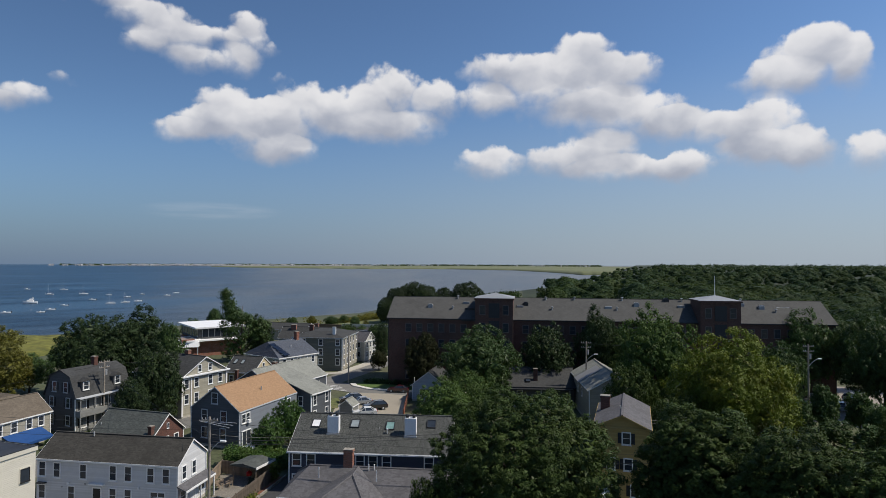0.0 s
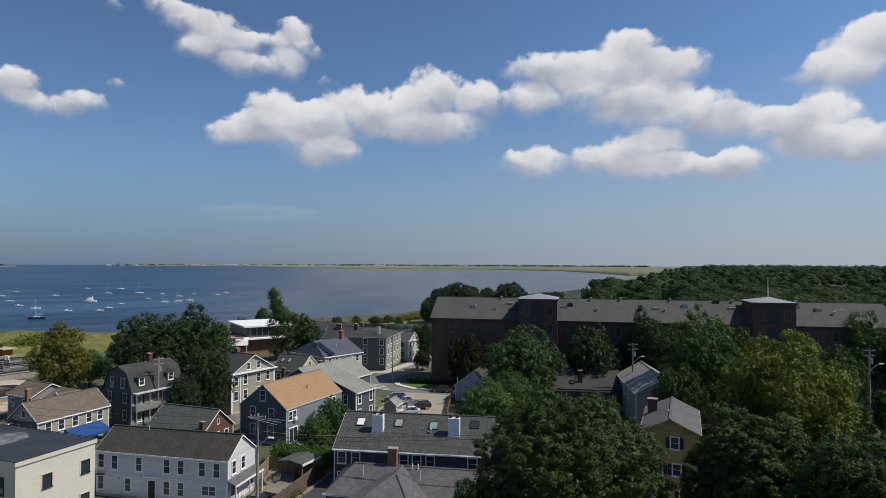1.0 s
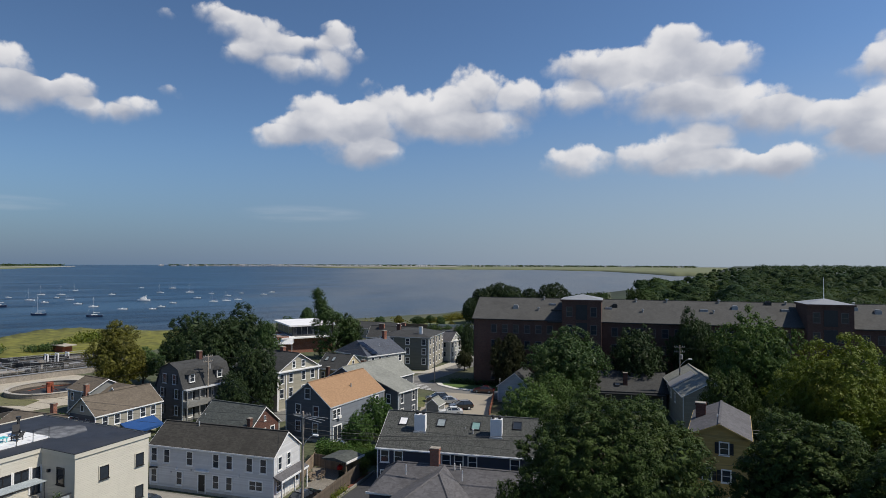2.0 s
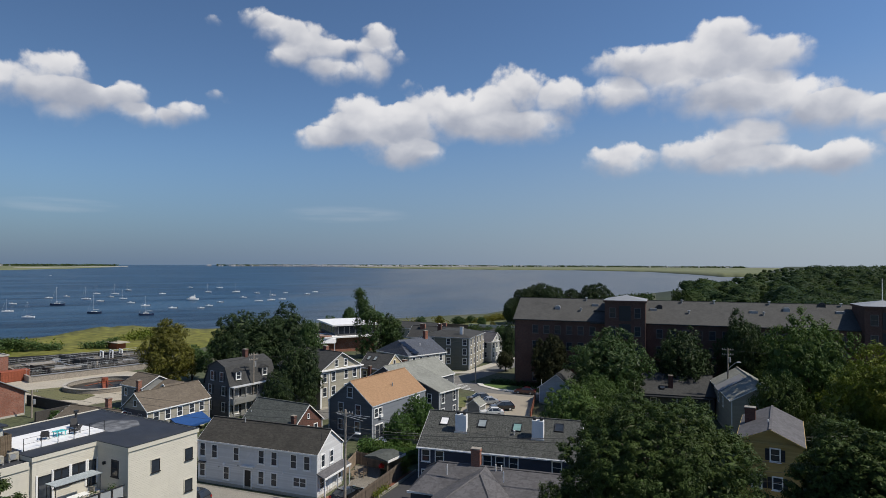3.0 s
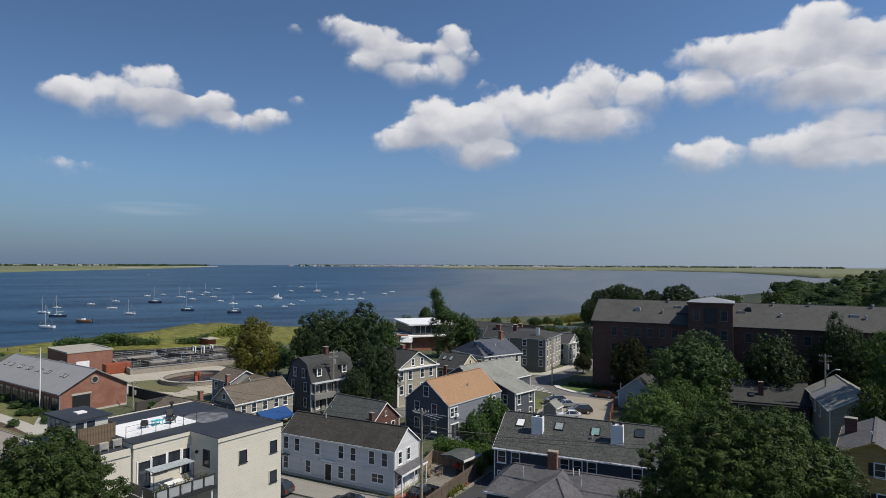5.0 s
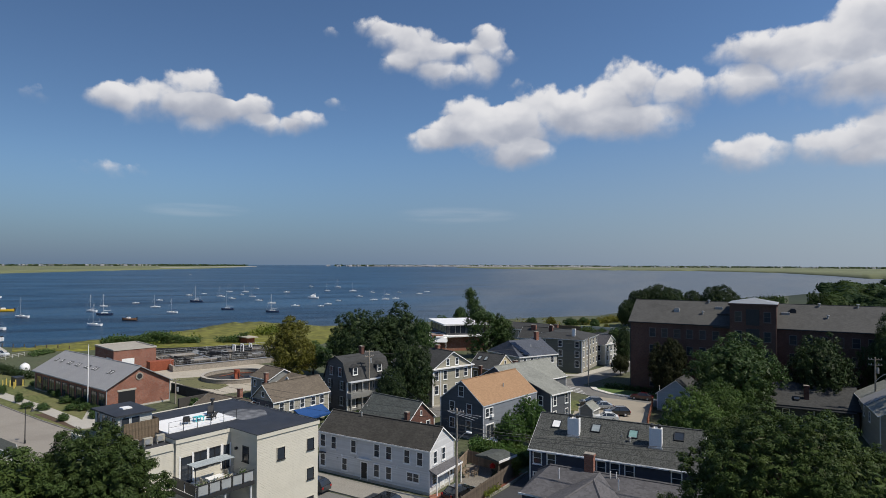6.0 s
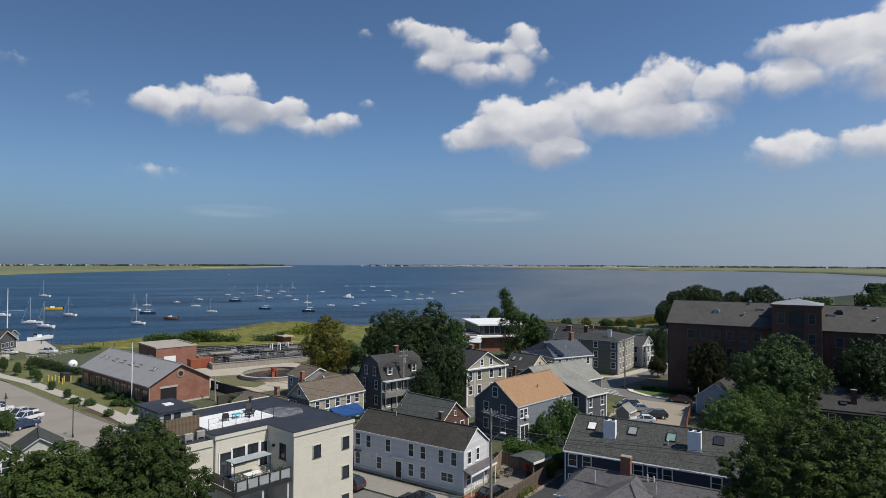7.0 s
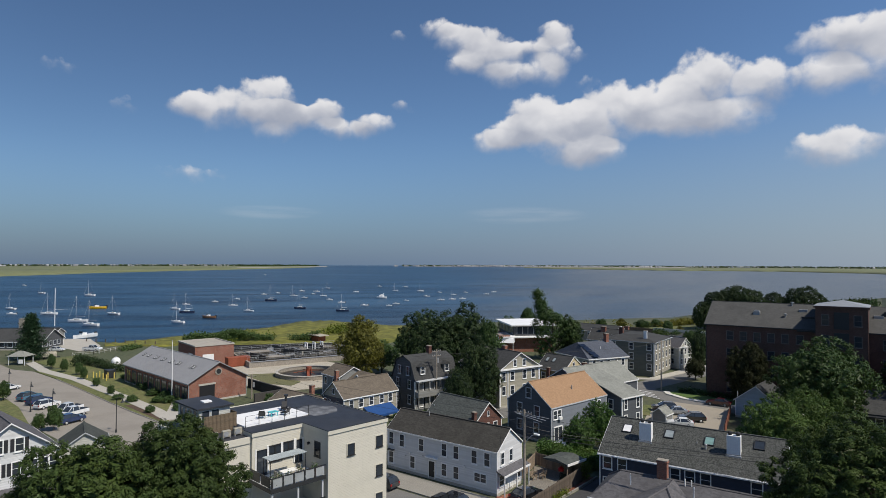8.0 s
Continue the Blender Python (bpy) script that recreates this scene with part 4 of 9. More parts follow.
def blue_house():
    h = shell("blue_house", "slate-blue clapboard house with a tan-orange shingle roof", (-39.6, 96.4), -19.7, 9.0, 15.0, 5.7, 9.05, SIDE_BLUE, SHINGLE_ORANGE, GREY_TRIM, "y", 0.15)
    for u, z in ((4.4, 7.4), (2.5, 4.75), (6.1, 4.75), (2.5, 2.1), (6.0, 2.1)):
        window(h, on_face(h, "f", u, z), 0.95, 1.5, "sash", GREY_TRIM)
    # the long side repeats the blue boards paler, sunlight put into the colour
    part("side_wall", boxes((9.0, 9.06, 0.1, 14.9, 0.3, 5.55)), siding("sunlit_blue_clapboard", (0.19, 0.21, 0.24)), h, "blue-grey clapboard side wall, sunlight painted in")
    for u in (0.9, 1.9, 11.4, 12.7):
        window(h, on_face(h, "r", u, 4.5) @ pose(0, -0.07, 0), 0.8, 1.25)
    bm = boxes((9.06, 9.2, 0.4, 2.6, 0.4, 2.7))
    bay = part("patio_door", bm, WHITE, h, "white glazed patio door")
    part("pane", boxes((9.2, 9.22, 0.55, 1.45, 0.55, 2.55)), GLASS, bay)
    part("pane", boxes((9.2, 9.22, 1.55, 2.45, 0.55, 2.55)), GLASS, bay)
    part("air_conditioner", boxes((9.1, 9.5, 1.6, 2.2, 3.7, 4.15)), WHITE, h)
    vent(h, 7.0, 8.0, 7.2, 0.75, 0.1, GREY_METAL)
    part("deck", boxes((9.3, 11.2, 0.2, 3.0, 0.3, 0.45)), WHITE, h, "small pale deck")


def pale_roof_house():
    """Behind the blue house: a blue-grey house under pale grey shingles, with a lower wing."""
    h = shell("pale_roof_house", "blue-grey clapboard house with a pale grey shingle roof", (-38.7, 111.7), -24.7, 9.7, 15.2, 6.3, 9.1, SIDE_BLUE, SHINGLE_PALE, axis="y", over=0.2)
    windows(h, "f", [(3, 4.6), (7.5, 4.6)], 0.8, 1.4)
    windows(h, "r", [(9.5, 4.6), (12.5, 4.6)], 0.8, 1.4)
    wing = part("wing", boxes((9.7, 15.7, 2.6, 8.2, -0.3, 5.4)), SIDE_BLUE, h, "two-storey side wing")
    bm = bmesh.new()
    prism(bm, [(6.3, 2.3, 8.32), (6.3, 2.3, 8.46), (16.0, 2.3, 5.44), (16.0, 2.3, 5.3)], (0, 6.2, 0))
    part("wing_roof", bm, SHINGLE_PALE, h)
    bm = bmesh.new()
    prism(bm, [(9.7, 2.6, 5.4), (15.7, 2.6, 5.4), (9.7, 2.6, 7.2)], (0, 5.6, 0))
    part("wing_gable", bm, SIDE_BLUE, h)
    window(wing, pose(13.4, 2.6, 4.0), 0.8, 1.5)
    for u, z in ((3.6, 4.2), (7.0, 4.2), (3.6, 1.5), (7.0, 1.5)):
        window(wing, pose(15.7, u, z, 0, 0, 90), 0.75, 1.6)
    part("wing_trim", boxes((15.55, 15.75, 2.5, 2.7, 0.2, 5.3), (15.55, 15.75, 8.1, 8.3, 0.2, 5.3), (16.0, 16.06, 2.3, 8.5, 5.2, 5.42)), WHITE, wing)
    vent(h, 8.0, 6.0, 7.2, 0.6, 0.08, GREY_METAL)


def pediment_house():
    """The tan house with a pedimented front to the street."""
    h = shell("pediment_house", "tan clapboard house with a white pediment and corner pilasters", (-47.6, 111.5), 62.5, 10.3, 13.0, 7.45, 10.4, SIDE_TAN, SHINGLE_CHARCOAL, axis="y", over=0.35)
    windows(h, "f", [(1.0, 6.05), (3.2, 6.05), (6.4, 6.1), (8.7, 6.1), (1.0, 3.3), (3.2, 3.3), (6.4, 3.3), (8.7, 3.3)], 0.85, 1.6, "sash", WHITE)
    windows(h, "f", [(3.9, 8.5), (6.3, 8.5)], 0.7, 1.2)
    windows(h, "l", [(2.0, 6.05), (5.0, 6.05), (2.0, 3.3), (5.0, 3.3)], 0.85, 1.6)
    part("cornice", boxes((-0.45, 10.75, -0.55, -0.02, 7.3, 7.53), (-0.3, 10.6, -0.3, -0.02, 7.15, 7.3)), WHITE, h, "white moulded cornice")
    for a, b in ((-0.12, 0.22), (10.08, 10.42), (1.9, 2.1)):
        part("pilaster", boxes((a, b, -0.12, 0.0, 0.3, 6.98)), WHITE, h)
    door(h, "f", 5.0, 1.0, 2.2, BLACK_TRIM)
    part("door_hood", boxes((4.1, 5.9, -0.7, 0, 2.65, 2.85)), WHITE, h)
    chimney(h, 5.4, 5.0, 9.0, 11.3, 0.7, 0.9, RED_BRICK)


def skylight_house():
    h = shell("skylight_house", "olive house with dark roof, skylights and cream gable", (-46.1, 128.7), -14.5, 6.7, 7.7, 5.5, 8.1, SIDE_OLIVE, SHINGLE_CHARCOAL, over=0.2)
    z, s = roof_frame(5.5, 8.1, 3.85, 2.3)
    for x in (1.2, 2.9):
        skylight(h, x, 2.3, z, s, 0.8, 1.3)
    windows(h, "f", [(1.6, 4.0), (5.0, 4.0)], 0.8, 1.4)
    part("gable_face", boxes((6.7, 6.76, 0.1, 7.6, 0.4, 5.4)), siding("cream_yellow_clapboard", (0.55, 0.46, 0.29)), h)
    bm = bmesh.new()
    prism(bm, [(6.72, 0.15, 5.4), (6.72, 7.55, 5.4), (6.72, 3.85, 7.95)], (0.05, 0, 0))
    part("gable_top", bm, bpy.data.materials["cream_yellow_clapboard"], h)
    for u, z in ((3.85, 6.3), (2.4, 3.8), (5.2, 3.8)):
        window(h, on_face(h, "r", u, z) @ pose(0, -0.07, 0), 0.7, 1.3)
    chimney(h, 7.4, 7.2, 3.0, 6.6, 0.9, 0.8, DARK_BRICK)
    chimney(h, 3.2, -0.5, 3.0, 6.0, 0.6, 0.6, DARK_BRICK)


def solar_house():
    h = root("solar_house", pose(-48.2, 148.4, 0, 0, 0, -36.7), "pale house with a blue-grey hip roof and solar panels", "house")
    L, W, E, R, o, f = 12.7, 11.4, 6.3, 9.4, 0.3, 1.6
    h["span"] = (L, W)
    bm = bmesh.new()
    prism(bm, [(0, W, -0.5), (L, W, -0.5), (L, W, E), (L / 2, W, R - 0.15), (0, W, E)], (0, -0.3, 0))
    box(bm, 0, L, 0, W - 0.3, -0.5, E)
    part("wall", bm, SIDE_PALE, h)
    bm = bmesh.new()
    b = [bm.verts.new(p) for p in ((-o, -o, E), (L + o, -o, E), (L + o, W + o, E), (-o, W + o, E))]
    t = [bm.verts.new(p) for p in ((L / 2, f, R), (L / 2, W + o, R))]
    for face in ((b[0], b[1], t[0]), (b[1], b[2], t[1], t[0]), (b[3], b[0], t[0], t[1]), (b[2], b[3], t[1]), (b[3], b[2], b[1], b[0])):
        bm.faces.new(face)
    part("roof", bm, SHINGLE_BLUE, h)
    part("roof_trim", boxes((-o, L + o, -o - 0.05, -o, E - 0.2, E + 0.03), (L + o, L + o + 0.05, -o, W + o, E - 0.2, E + 0.03)), WHITE, h)
    windows(h, "f", [(2, 5.0), (5, 5.0), (8, 5.0), (11, 5.0)], 0.8, 1.4)
    windows(h, "r", [(1.5, 5.1), (3.6, 5.1), (5.7, 5.1), (7.8, 5.1), (9.9, 5.1), (1.5, 2.2), (4, 2.2), (6.5, 2.2), (9, 2.2)], 0.8, 1.4)
    cells = gloss("solar_cells", (0.012, 0.018, 0.035), 0.1)
    for i in range(5):
        ob = part("solar_panel", boxes((-0.5, 0.5, -0.8, 0.8, 0.05, 0.1)), cells, h)
        k = i / 4
        ob.matrix_local = pose(L * 0.62 + k * 4.6, 1.9 + k * 0.2, E + (R - E) * (0.76 - 0.60 * k) + 0.12, 0, math.degrees(math.atan((R - E) / (L / 2 + o))), 0)
    chimney(h, L / 2 + 0.4, W - 1.5, 9.0, 11.1, 1.0, 0.8, RED_BRICK)
    vent(h, 9.4, 6.0, 7.9, 0.6, 0.08, WHITE)


def three_storey_house():
    """Long side darkened for shade, street side paled for sun, under a low hip roof."""
    h = root("three_storey_house", pose(-40.2, 161.9, 0, 0, 0, -6.9), "three-storey grey clapboard house with a low dark hip roof", "house")
    L, W, E = 13.4, 14.5, 8.6
    h["span"] = (L, W)
    part("wall", boxes((0, L, 0, W, -0.5, E)), SIDE_MOSS_SHADED, h)
    # sunlight on the street wall is put into these paler boards
    part("street_wall", boxes((L, L + 0.06, 0.15, W - 0.15, 0.3, E - 0.1)), SIDE_GREIGE, h, "street-side clapboards, coloured paler for the sun on them")
    bm = bmesh.new()
    o = 0.35
    b = [bm.verts.new(p) for p in ((-o, -o, E), (L + o, -o, E), (L + o, W + o, E), (-o, W + o, E))]
    t = [bm.verts.new(p) for p in ((4.2, 4.2, E + 1.3), (L - 4.2, 4.2, E + 1.3), (L - 4.2, W - 4.2, E + 1.3), (4.2, W - 4.2, E + 1.3))]
    bm.faces.new(b[::-1])
    bm.faces.new(t)
    for i in range(4):
        j = (i + 1) % 4
        bm.faces.new((b[i], b[j], t[j], t[i]))
    part("roof", bm, SHINGLE_CHARCOAL, h)
    part("cornice", boxes((-0.4, L + 0.4, -0.4, -0.05, E - 0.16, E - 0.02), (L + 0.06, L + 0.4, -0.05, W + 0.4, E - 0.16, E - 0.02)), GREY_TRIM, h)
    part("corner_boards", boxes((L - 0.2, L + 0.1, -0.08, 0.0, 0.3, E - 0.3), (-0.08, 0.15, -0.08, 0, 0.3, E - 0.3)), WHITE, h)
    windows(h, "f", [(u, z) for u in (3.0, 7.6, 12.1) for z in (7.4, 4.9, 2.4)], 0.95, 1.5)
    for u in (1.3, 4.2, 7.2, 10.2, 13.2):
        for z in (7.4, 4.9, 2.2):
            window(h, on_face(h, "r", u, z) @ pose(0, -0.07, 0), 0.9, 1.5)
    chimney(h, 2.0, 9.0, 9.0, 11.0, 1.0, 1.0, DARK_BRICK)
    chimney(h, 10.6, 2.0, 8.6, 11.2, 0.8, 0.5, WHITE)


def small_gable_house():
    h = shell("small_gable_house", "narrow pale grey gabled house at the street corner", (-23.1, 175.8), 65.4, 5.6, 9.0, 5.7, 8.1, SIDE_PALE, SHINGLE_GREY, axis="y", over=0.25)
    windows(h, "f", [(1.1, 4.6), (2.8, 4.6), (4.5, 4.6), (1.1, 2.0), (2.8, 2.0), (4.5, 2.0)], 0.75, 1.4)
    windows(h, "f", [(2.8, 6.6)], 0.6, 0.9)
    windows(h, "l", [(2, 4.6), (5, 4.6), (2, 2.0), (5, 2.0)], 0.75, 1.4)
    part("cornice", boxes((-0.3, 5.9, -0.3, -0.02, 5.6, 5.85)), WHITE, h)


def gambrel_house():
    """Dark grey house with dormers and a recessed two-storey porch."""
    h = root("gambrel_house", pose(-67.6, 104.2, 0, 0, 0, -22.0), "dark grey gambrel house with white dormers and porches", "house")
    L, W, E, B, R = 7.4, 10.4, 5.9, 9.1, 10.1
    h["span"] = (L, W)
    bm = bmesh.new()
    ring = [(0, 0, -0.5), (L, 0, -0.5), (L, 0, E), (L - 1.3, 0, B), (L / 2, 0, R), (1.3, 0, B), (0, 0, E)]
    prism(bm, ring, (0, W, 0))
    part("wall", bm, SIDE_DARK, h)
    bm = bmesh.new()
    for a, b in (((L + 0.25, E - 0.25), (L - 1.3, B)), ((L - 1.3, B), (L / 2, R)), ((-0.25, E - 0.25), (1.3, B)), ((1.3, B), (L / 2, R))):
        prism(bm, [(a[0], -0.2, a[1] + 0.03), (b[0], -0.2, b[1] + 0.03), (b[0], -0.2, b[1] + 0.17), (a[0], -0.2, a[1] + 0.17)], (0, W + 0.4, 0))
    part("roof", bm, SHINGLE_CHARCOAL, h)
    for y in (1.9, 7.9):
        dormer = part("dormer", boxes((L - 1.7, L - 0.1, y - 0.75, y + 0.75, E + 0.9, E + 2.5)), SIDE_DARK, h)
        bm = bmesh.new()
        prism(bm, [(L + 0.1, y - 1.0, E + 2.4), (L + 0.1, y + 1.0, E + 2.4), (L + 0.1, y, E + 3.0)], (-2.6, 0, 0))
        part("dormer_roof", bm, SHINGLE_CHARCOAL, dormer)
        window(dormer, pose(L - 0.08, y, E + 1.7, 0, 0, 90), 0.85, 1.2)
    windows(h, "f", [(1.7, 4.9), (5.6, 4.9), (1.7, 2.0), (5.6, 2.0), (2.3, 7.4), (5.0, 7.4)], 0.8, 1.5, "sash", GREY_TRIM, BLACK_TRIM)
    windows(h, "r", [(1.4, 4.4), (4.2, 4.4), (7.0, 4.4), (9.4, 4.4), (1.4, 1.6), (4.2, 1.6), (7.0, 1.6)], 0.9, 1.5, "sash", WHITE, BLACK_TRIM)
    # two open galleries along the street side, pale rails and thin posts
    part("street_wall", boxes((L, L + 0.05, 0.12, W - 0.12, 0.3, E - 0.3)), SIDE_GREY, h)
    part("gallery_rail", boxes((L + 0.1, L + 1.2, -0.1, W + 0.1, 2.75, 3.75)), SIDE_GREY, h, "grey boarded gallery front")
    part("gallery_cornice", boxes((L + 0.05, L + 1.3, -0.15, W + 0.15, E - 0.2, E - 0.06)), GREY_TRIM, h)
    for y in (0.0, 2.6, 5.2, 7.8, W):
        part("gallery_post", boxes((L + 1.05, L + 1.2, y - 0.08, y + 0.08, 0.0, 2.75), (L + 1.05, L + 1.2, y - 0.08, y + 0.08, 3.75, E - 0.2)), SIDE_GREY, h)
    part("corner_boards", boxes((L - 0.15, L + 0.12, -0.1, 0.0, 0.2, E - 0.3)), WHITE, h)
    chimney(h, L / 2, 6.2, 9.6, 11.6, 0.9, 0.7, DARK_BRICK)


def awning_house():
    h = shell("awning_house", "grey clapboard house with brown roof and blue awning", (-66.4, 86.8), 72.9, 12.0, 6.2, 4.6, 7.05, SIDE_GREIGE, SHINGLE_BROWN, over=0.25)
    windows(h, "f", [(1.6, 3.4), (3.7, 3.4), (6.0, 3.4), (8.4, 3.4), (10.4, 3.4)], 0.85, 1.4)
    windows(h, "l", [(1.8, 3.2), (4.4, 3.2)], 0.8, 1.3)
    windows(h, "l", [(3.1, 5.5)], 0.7, 0.9, "plain")
    bm = bmesh.new()
    prism(bm, [(4.2, -0.05, 2.5), (4.2, -2.7, 1.35), (4.2, -2.7, 1.0), (4.2, -2.55, 1.0), (4.2, -0.05, 2.35)], (6.2, 0, 0))
    part("awning", bm, CANVAS_BLUE, h, "bright blue canvas awning")
    part("dark_gable", boxes((-0.06, 0.0, 0.1, 6.1, 0.3, 4.5)), SIDE_DARK, h)


def rear_grey_house():
    h = shell("rear_grey_house", "grey-brown roofed house with white gable trim", (-86.2, 105.3), -21.1, 6.7, 6.7, 4.5, 6.2, SIDE_GREY, SHINGLE_BROWN, over=0.3)
    windows(h, "f", [(1.3, 3.2), (4.6, 3.2)], 0.8, 1.3)
    windows(h, "r", [(2.0, 3.2)], 0.8, 1.3)
    chimney(h, 6.3, -0.35, 2.0, 5.9, 0.7, 0.7, RED_BRICK)
    # a wing runs on from the gable and ends in a small white-trimmed cross gable
    part("wing_wall", boxes((6.7, 14.5, 2.2, 7.6, -0.3, 3.9)), SIDE_GREIGE, h)
    bm = bmesh.new()
    prism(bm, [(6.7, 1.7, 3.8), (6.7, 8.1, 3.8), (6.7, 4.9, 5.5)], (8.2, 0, 0))
    part("wing_roof", bm, SHINGLE_BROWN, h)
    part("gable_wall", boxes((10.6, 14.4, 0.9, 2.2, -0.3, 3.9)), SIDE_GREIGE, h)
    bm = bmesh.new()
    prism(bm, [(10.3, 0.6, 3.85), (14.7, 0.6, 3.85), (12.5, 0.6, 5.6)], (0, 4.3, 0))
    part("cross_gable", bm, SHINGLE_BROWN, h)
    bm = bmesh.new()
    for a in (10.2, 14.8):
        prism(bm, [(a, 0.52, 3.75), (12.5, 0.52, 5.6), (12.5, 0.52, 5.85), (a, 0.52, 4.0)], (0, 0.08, 0))
    part("gable_trim", bm, WHITE, h)
    part("gable_face", boxes((11.2, 13.8, 0.56, 0.6, 3.9, 4.5)), WHITE, h)


def low_brown_house(at, ang, L, W, eave, ridge, label, mat=None):
    h = shell("low_house", label, at, ang, L, W, eave, ridge, mat or SIDE_PALE, SHINGLE_BROWN, over=0.25)
    windows(h, "f", [(L * 0.3, eave - 1.1), (L * 0.7, eave - 1.1)], 0.8, 1.1)
    return h


def front_house():
    """The long dark-blue house in the foreground, two white chimneys and skylights on its speckled roof."""
    A, ang, L, W, E, R = (-19.4, 76.9), -4.6, 20.0, 10.8, 5.0, 8.25
    h = shell("front_house", "navy clapboard house with speckled grey roof and white chimneys", A, ang, L, W, E, R, SIDE_NAVY, SHINGLE_SPECK, over=0.2)
    run = W / 2
    for u, w in ((0.95, 0.95), (2.75, 0.95), (12.2, 0.95), (8.9, 0.95), (10.5, 0.95), (17.4, 1.0)):
        window(h, on_face(h, "f", u, 3.95), w, 1.35)
    for u in (0.95, 2.75):
        window(h, on_face(h, "f", u, 1.4), 0.95, 1.4)
    windows(h, "l", [(3, 3.9), (7, 3.9), (3, 1.4), (7, 1.4)], 0.9, 1.4)
    fall = (R - E) / run
    slope = math.degrees(math.atan(fall))
    for x, t, glass in ((2.33, 3.78, WHITE_ROOF), (7.42, 3.86, SKYLIGHT_GLASS), (12.02, 3.68, gloss("green_skylight_glass", (0.22, 0.36, 0.34), 0.08, spec=0.7)), (17.28, 4.1, GLASS)):
        skylight(h, x, t, E + fall * t + 0.16, slope, 1.15, 1.35, glass)
    for x, t in ((4.9, 2.65), (14.8, 2.55)):
        z = E + fall * (t - 0.4)
        top = R + 0.55
        stack = part("chimney", boxes((x - 0.72, x + 0.72, t - 0.42, t + 0.46, z - 0.3, top)), WHITE, h, "white-painted chimney")
        part("flashing", boxes((x - 0.82, x + 0.82, t - 0.47, t - 0.4, z + 0.1, z + 0.3)), PALE_METAL, stack)
        for k in (-0.42, 0.42):
            part("chimney_pot", tubes(((x + k, t, top), (x + k, t, top + 0.25), 0.2, 0.2), ((x + k, t, top + 0.25), (x + k, t, top + 0.35), 0.3, 0.3), ((x + k, t, top + 0.35), (x + k, t, top + 0.47), 0.3, 0.1)), DARK_METAL, stack)
    vent(h, 11.8, 2.6, E + fall * 2.6 + 0.15, 0.45, 0.07, PALE_METAL, True)
    vent(h, 10.7, 3.2, E + fall * 3.2 + 0.1, 0.25, 0.06, GREY_METAL)
    part("gutter", boxes((-0.25, L + 0.25, -0.34, -0.22, E - 0.2, E - 0.06)), WHITE, h)


def hip_house():
    """The nearest roof: a grey hip with a red brick chimney."""
    h = root("hip_house", pose(-18.4, 58.6, 0, 0, 0, -6.0), "low navy house with a grey shingle hip roof", "house")
    L, W, E, R = 21.0, 13.6, 4.0, 6.25
    h["span"] = (L, W)
    part("wall", boxes((0.5, L - 0.3, 6.3, W - 0.3, -0.5, E - 0.02)), SIDE_NAVY, h)
    bm = bmesh.new()
    o = 0.3
    b = [bm.verts.new(p) for p in ((0.3, 6.0, E), (L + o, 4.0, E), (L + o, W + o, E), (-o, W + o, E))]
    r0, r1 = bm.verts.new((2.6, 9.6, R)), bm.verts.new((L - 4.0, 9.6, R))
    for f in ((b[0], b[1], r1, r0), (b[1], b[2], r1), (b[2], b[3], r0, r1), (b[3], b[0], r0), (b[3], b[2], b[1], b[0])):
        bm.faces.new(f)
    part("roof", bm, SHINGLE_GREY, h)
    # the front wing's hip rises from the main slope
    bm = bmesh.new()
    w = [bm.verts.new(p) for p in ((3.4, -2.4, E + 0.05), (12.6, -2.4, E + 0.05), (8.0, 7.0, R - 0.05), (8.0, 9.6, R + 0.02), (3.4, 6.2, E + 0.1), (12.6, 4.6, E + 0.1))]
    for f in ((w[0], w[1], w[2]), (w[0], w[2], w[3], w[4]), (w[1], w[5], w[3], w[2])):
        bm.faces.new(f)
    part("wing_roof", bm, SHINGLE_GREY, h)
    part("wing_wall", boxes((3.7, 12.3, -2.1, 6.3, -0.5, E)), SIDE_NAVY, h)
    for a, c in (((-o, W + o, E), (2.6, 9.6, R)), ((L + o, W + o, E), (L - 4.0, 9.6, R)), ((2.6, 9.6, R), (L - 4.0, 9.6, R)), ((3.4, -2.4, E), (8.0, 7.0, R)), ((12.6, -2.4, E), (8.0, 7.0, R)), ((8.0, 7.0, R), (8.0, 9.6, R))):
        part("hip_cap", tubes((a, c, 0.11, 0.11), sides=4), SHINGLE_GREY, h)
    part("roof_trim", boxes((0.2, 3.6, 5.9, 6.0, E - 0.2, E + 0.0), (12.4, L + o, 4.0, 4.06, E - 0.2, E + 0.0), (L + o, L + o + 0.06, 4.0, W + o, E - 0.2, E + 0.02),
                            (-o - 0.05, L + o + 0.05, W + o, W + o + 0.06, E - 0.2, E + 0.02)), WHITE, h)
    chimney(h, 6.85, 9.8, 5.9, 8.0, 1.0, 0.75, RED_BRICK)
    for x, y, k in ((4.1, 7.9, 0.85), (9.2, 9.2, 0.55), (9.8, 9.3, 0.5), (10.4, 7.6, 0.85)):
        vent(h, x, y, 6.15 if y > 8.2 else 5.75, k, 0.06, WHITE)
    windows(h, "b", [(3, 2.2), (9, 2.2), (14, 2.2)], 0.9, 1.4)


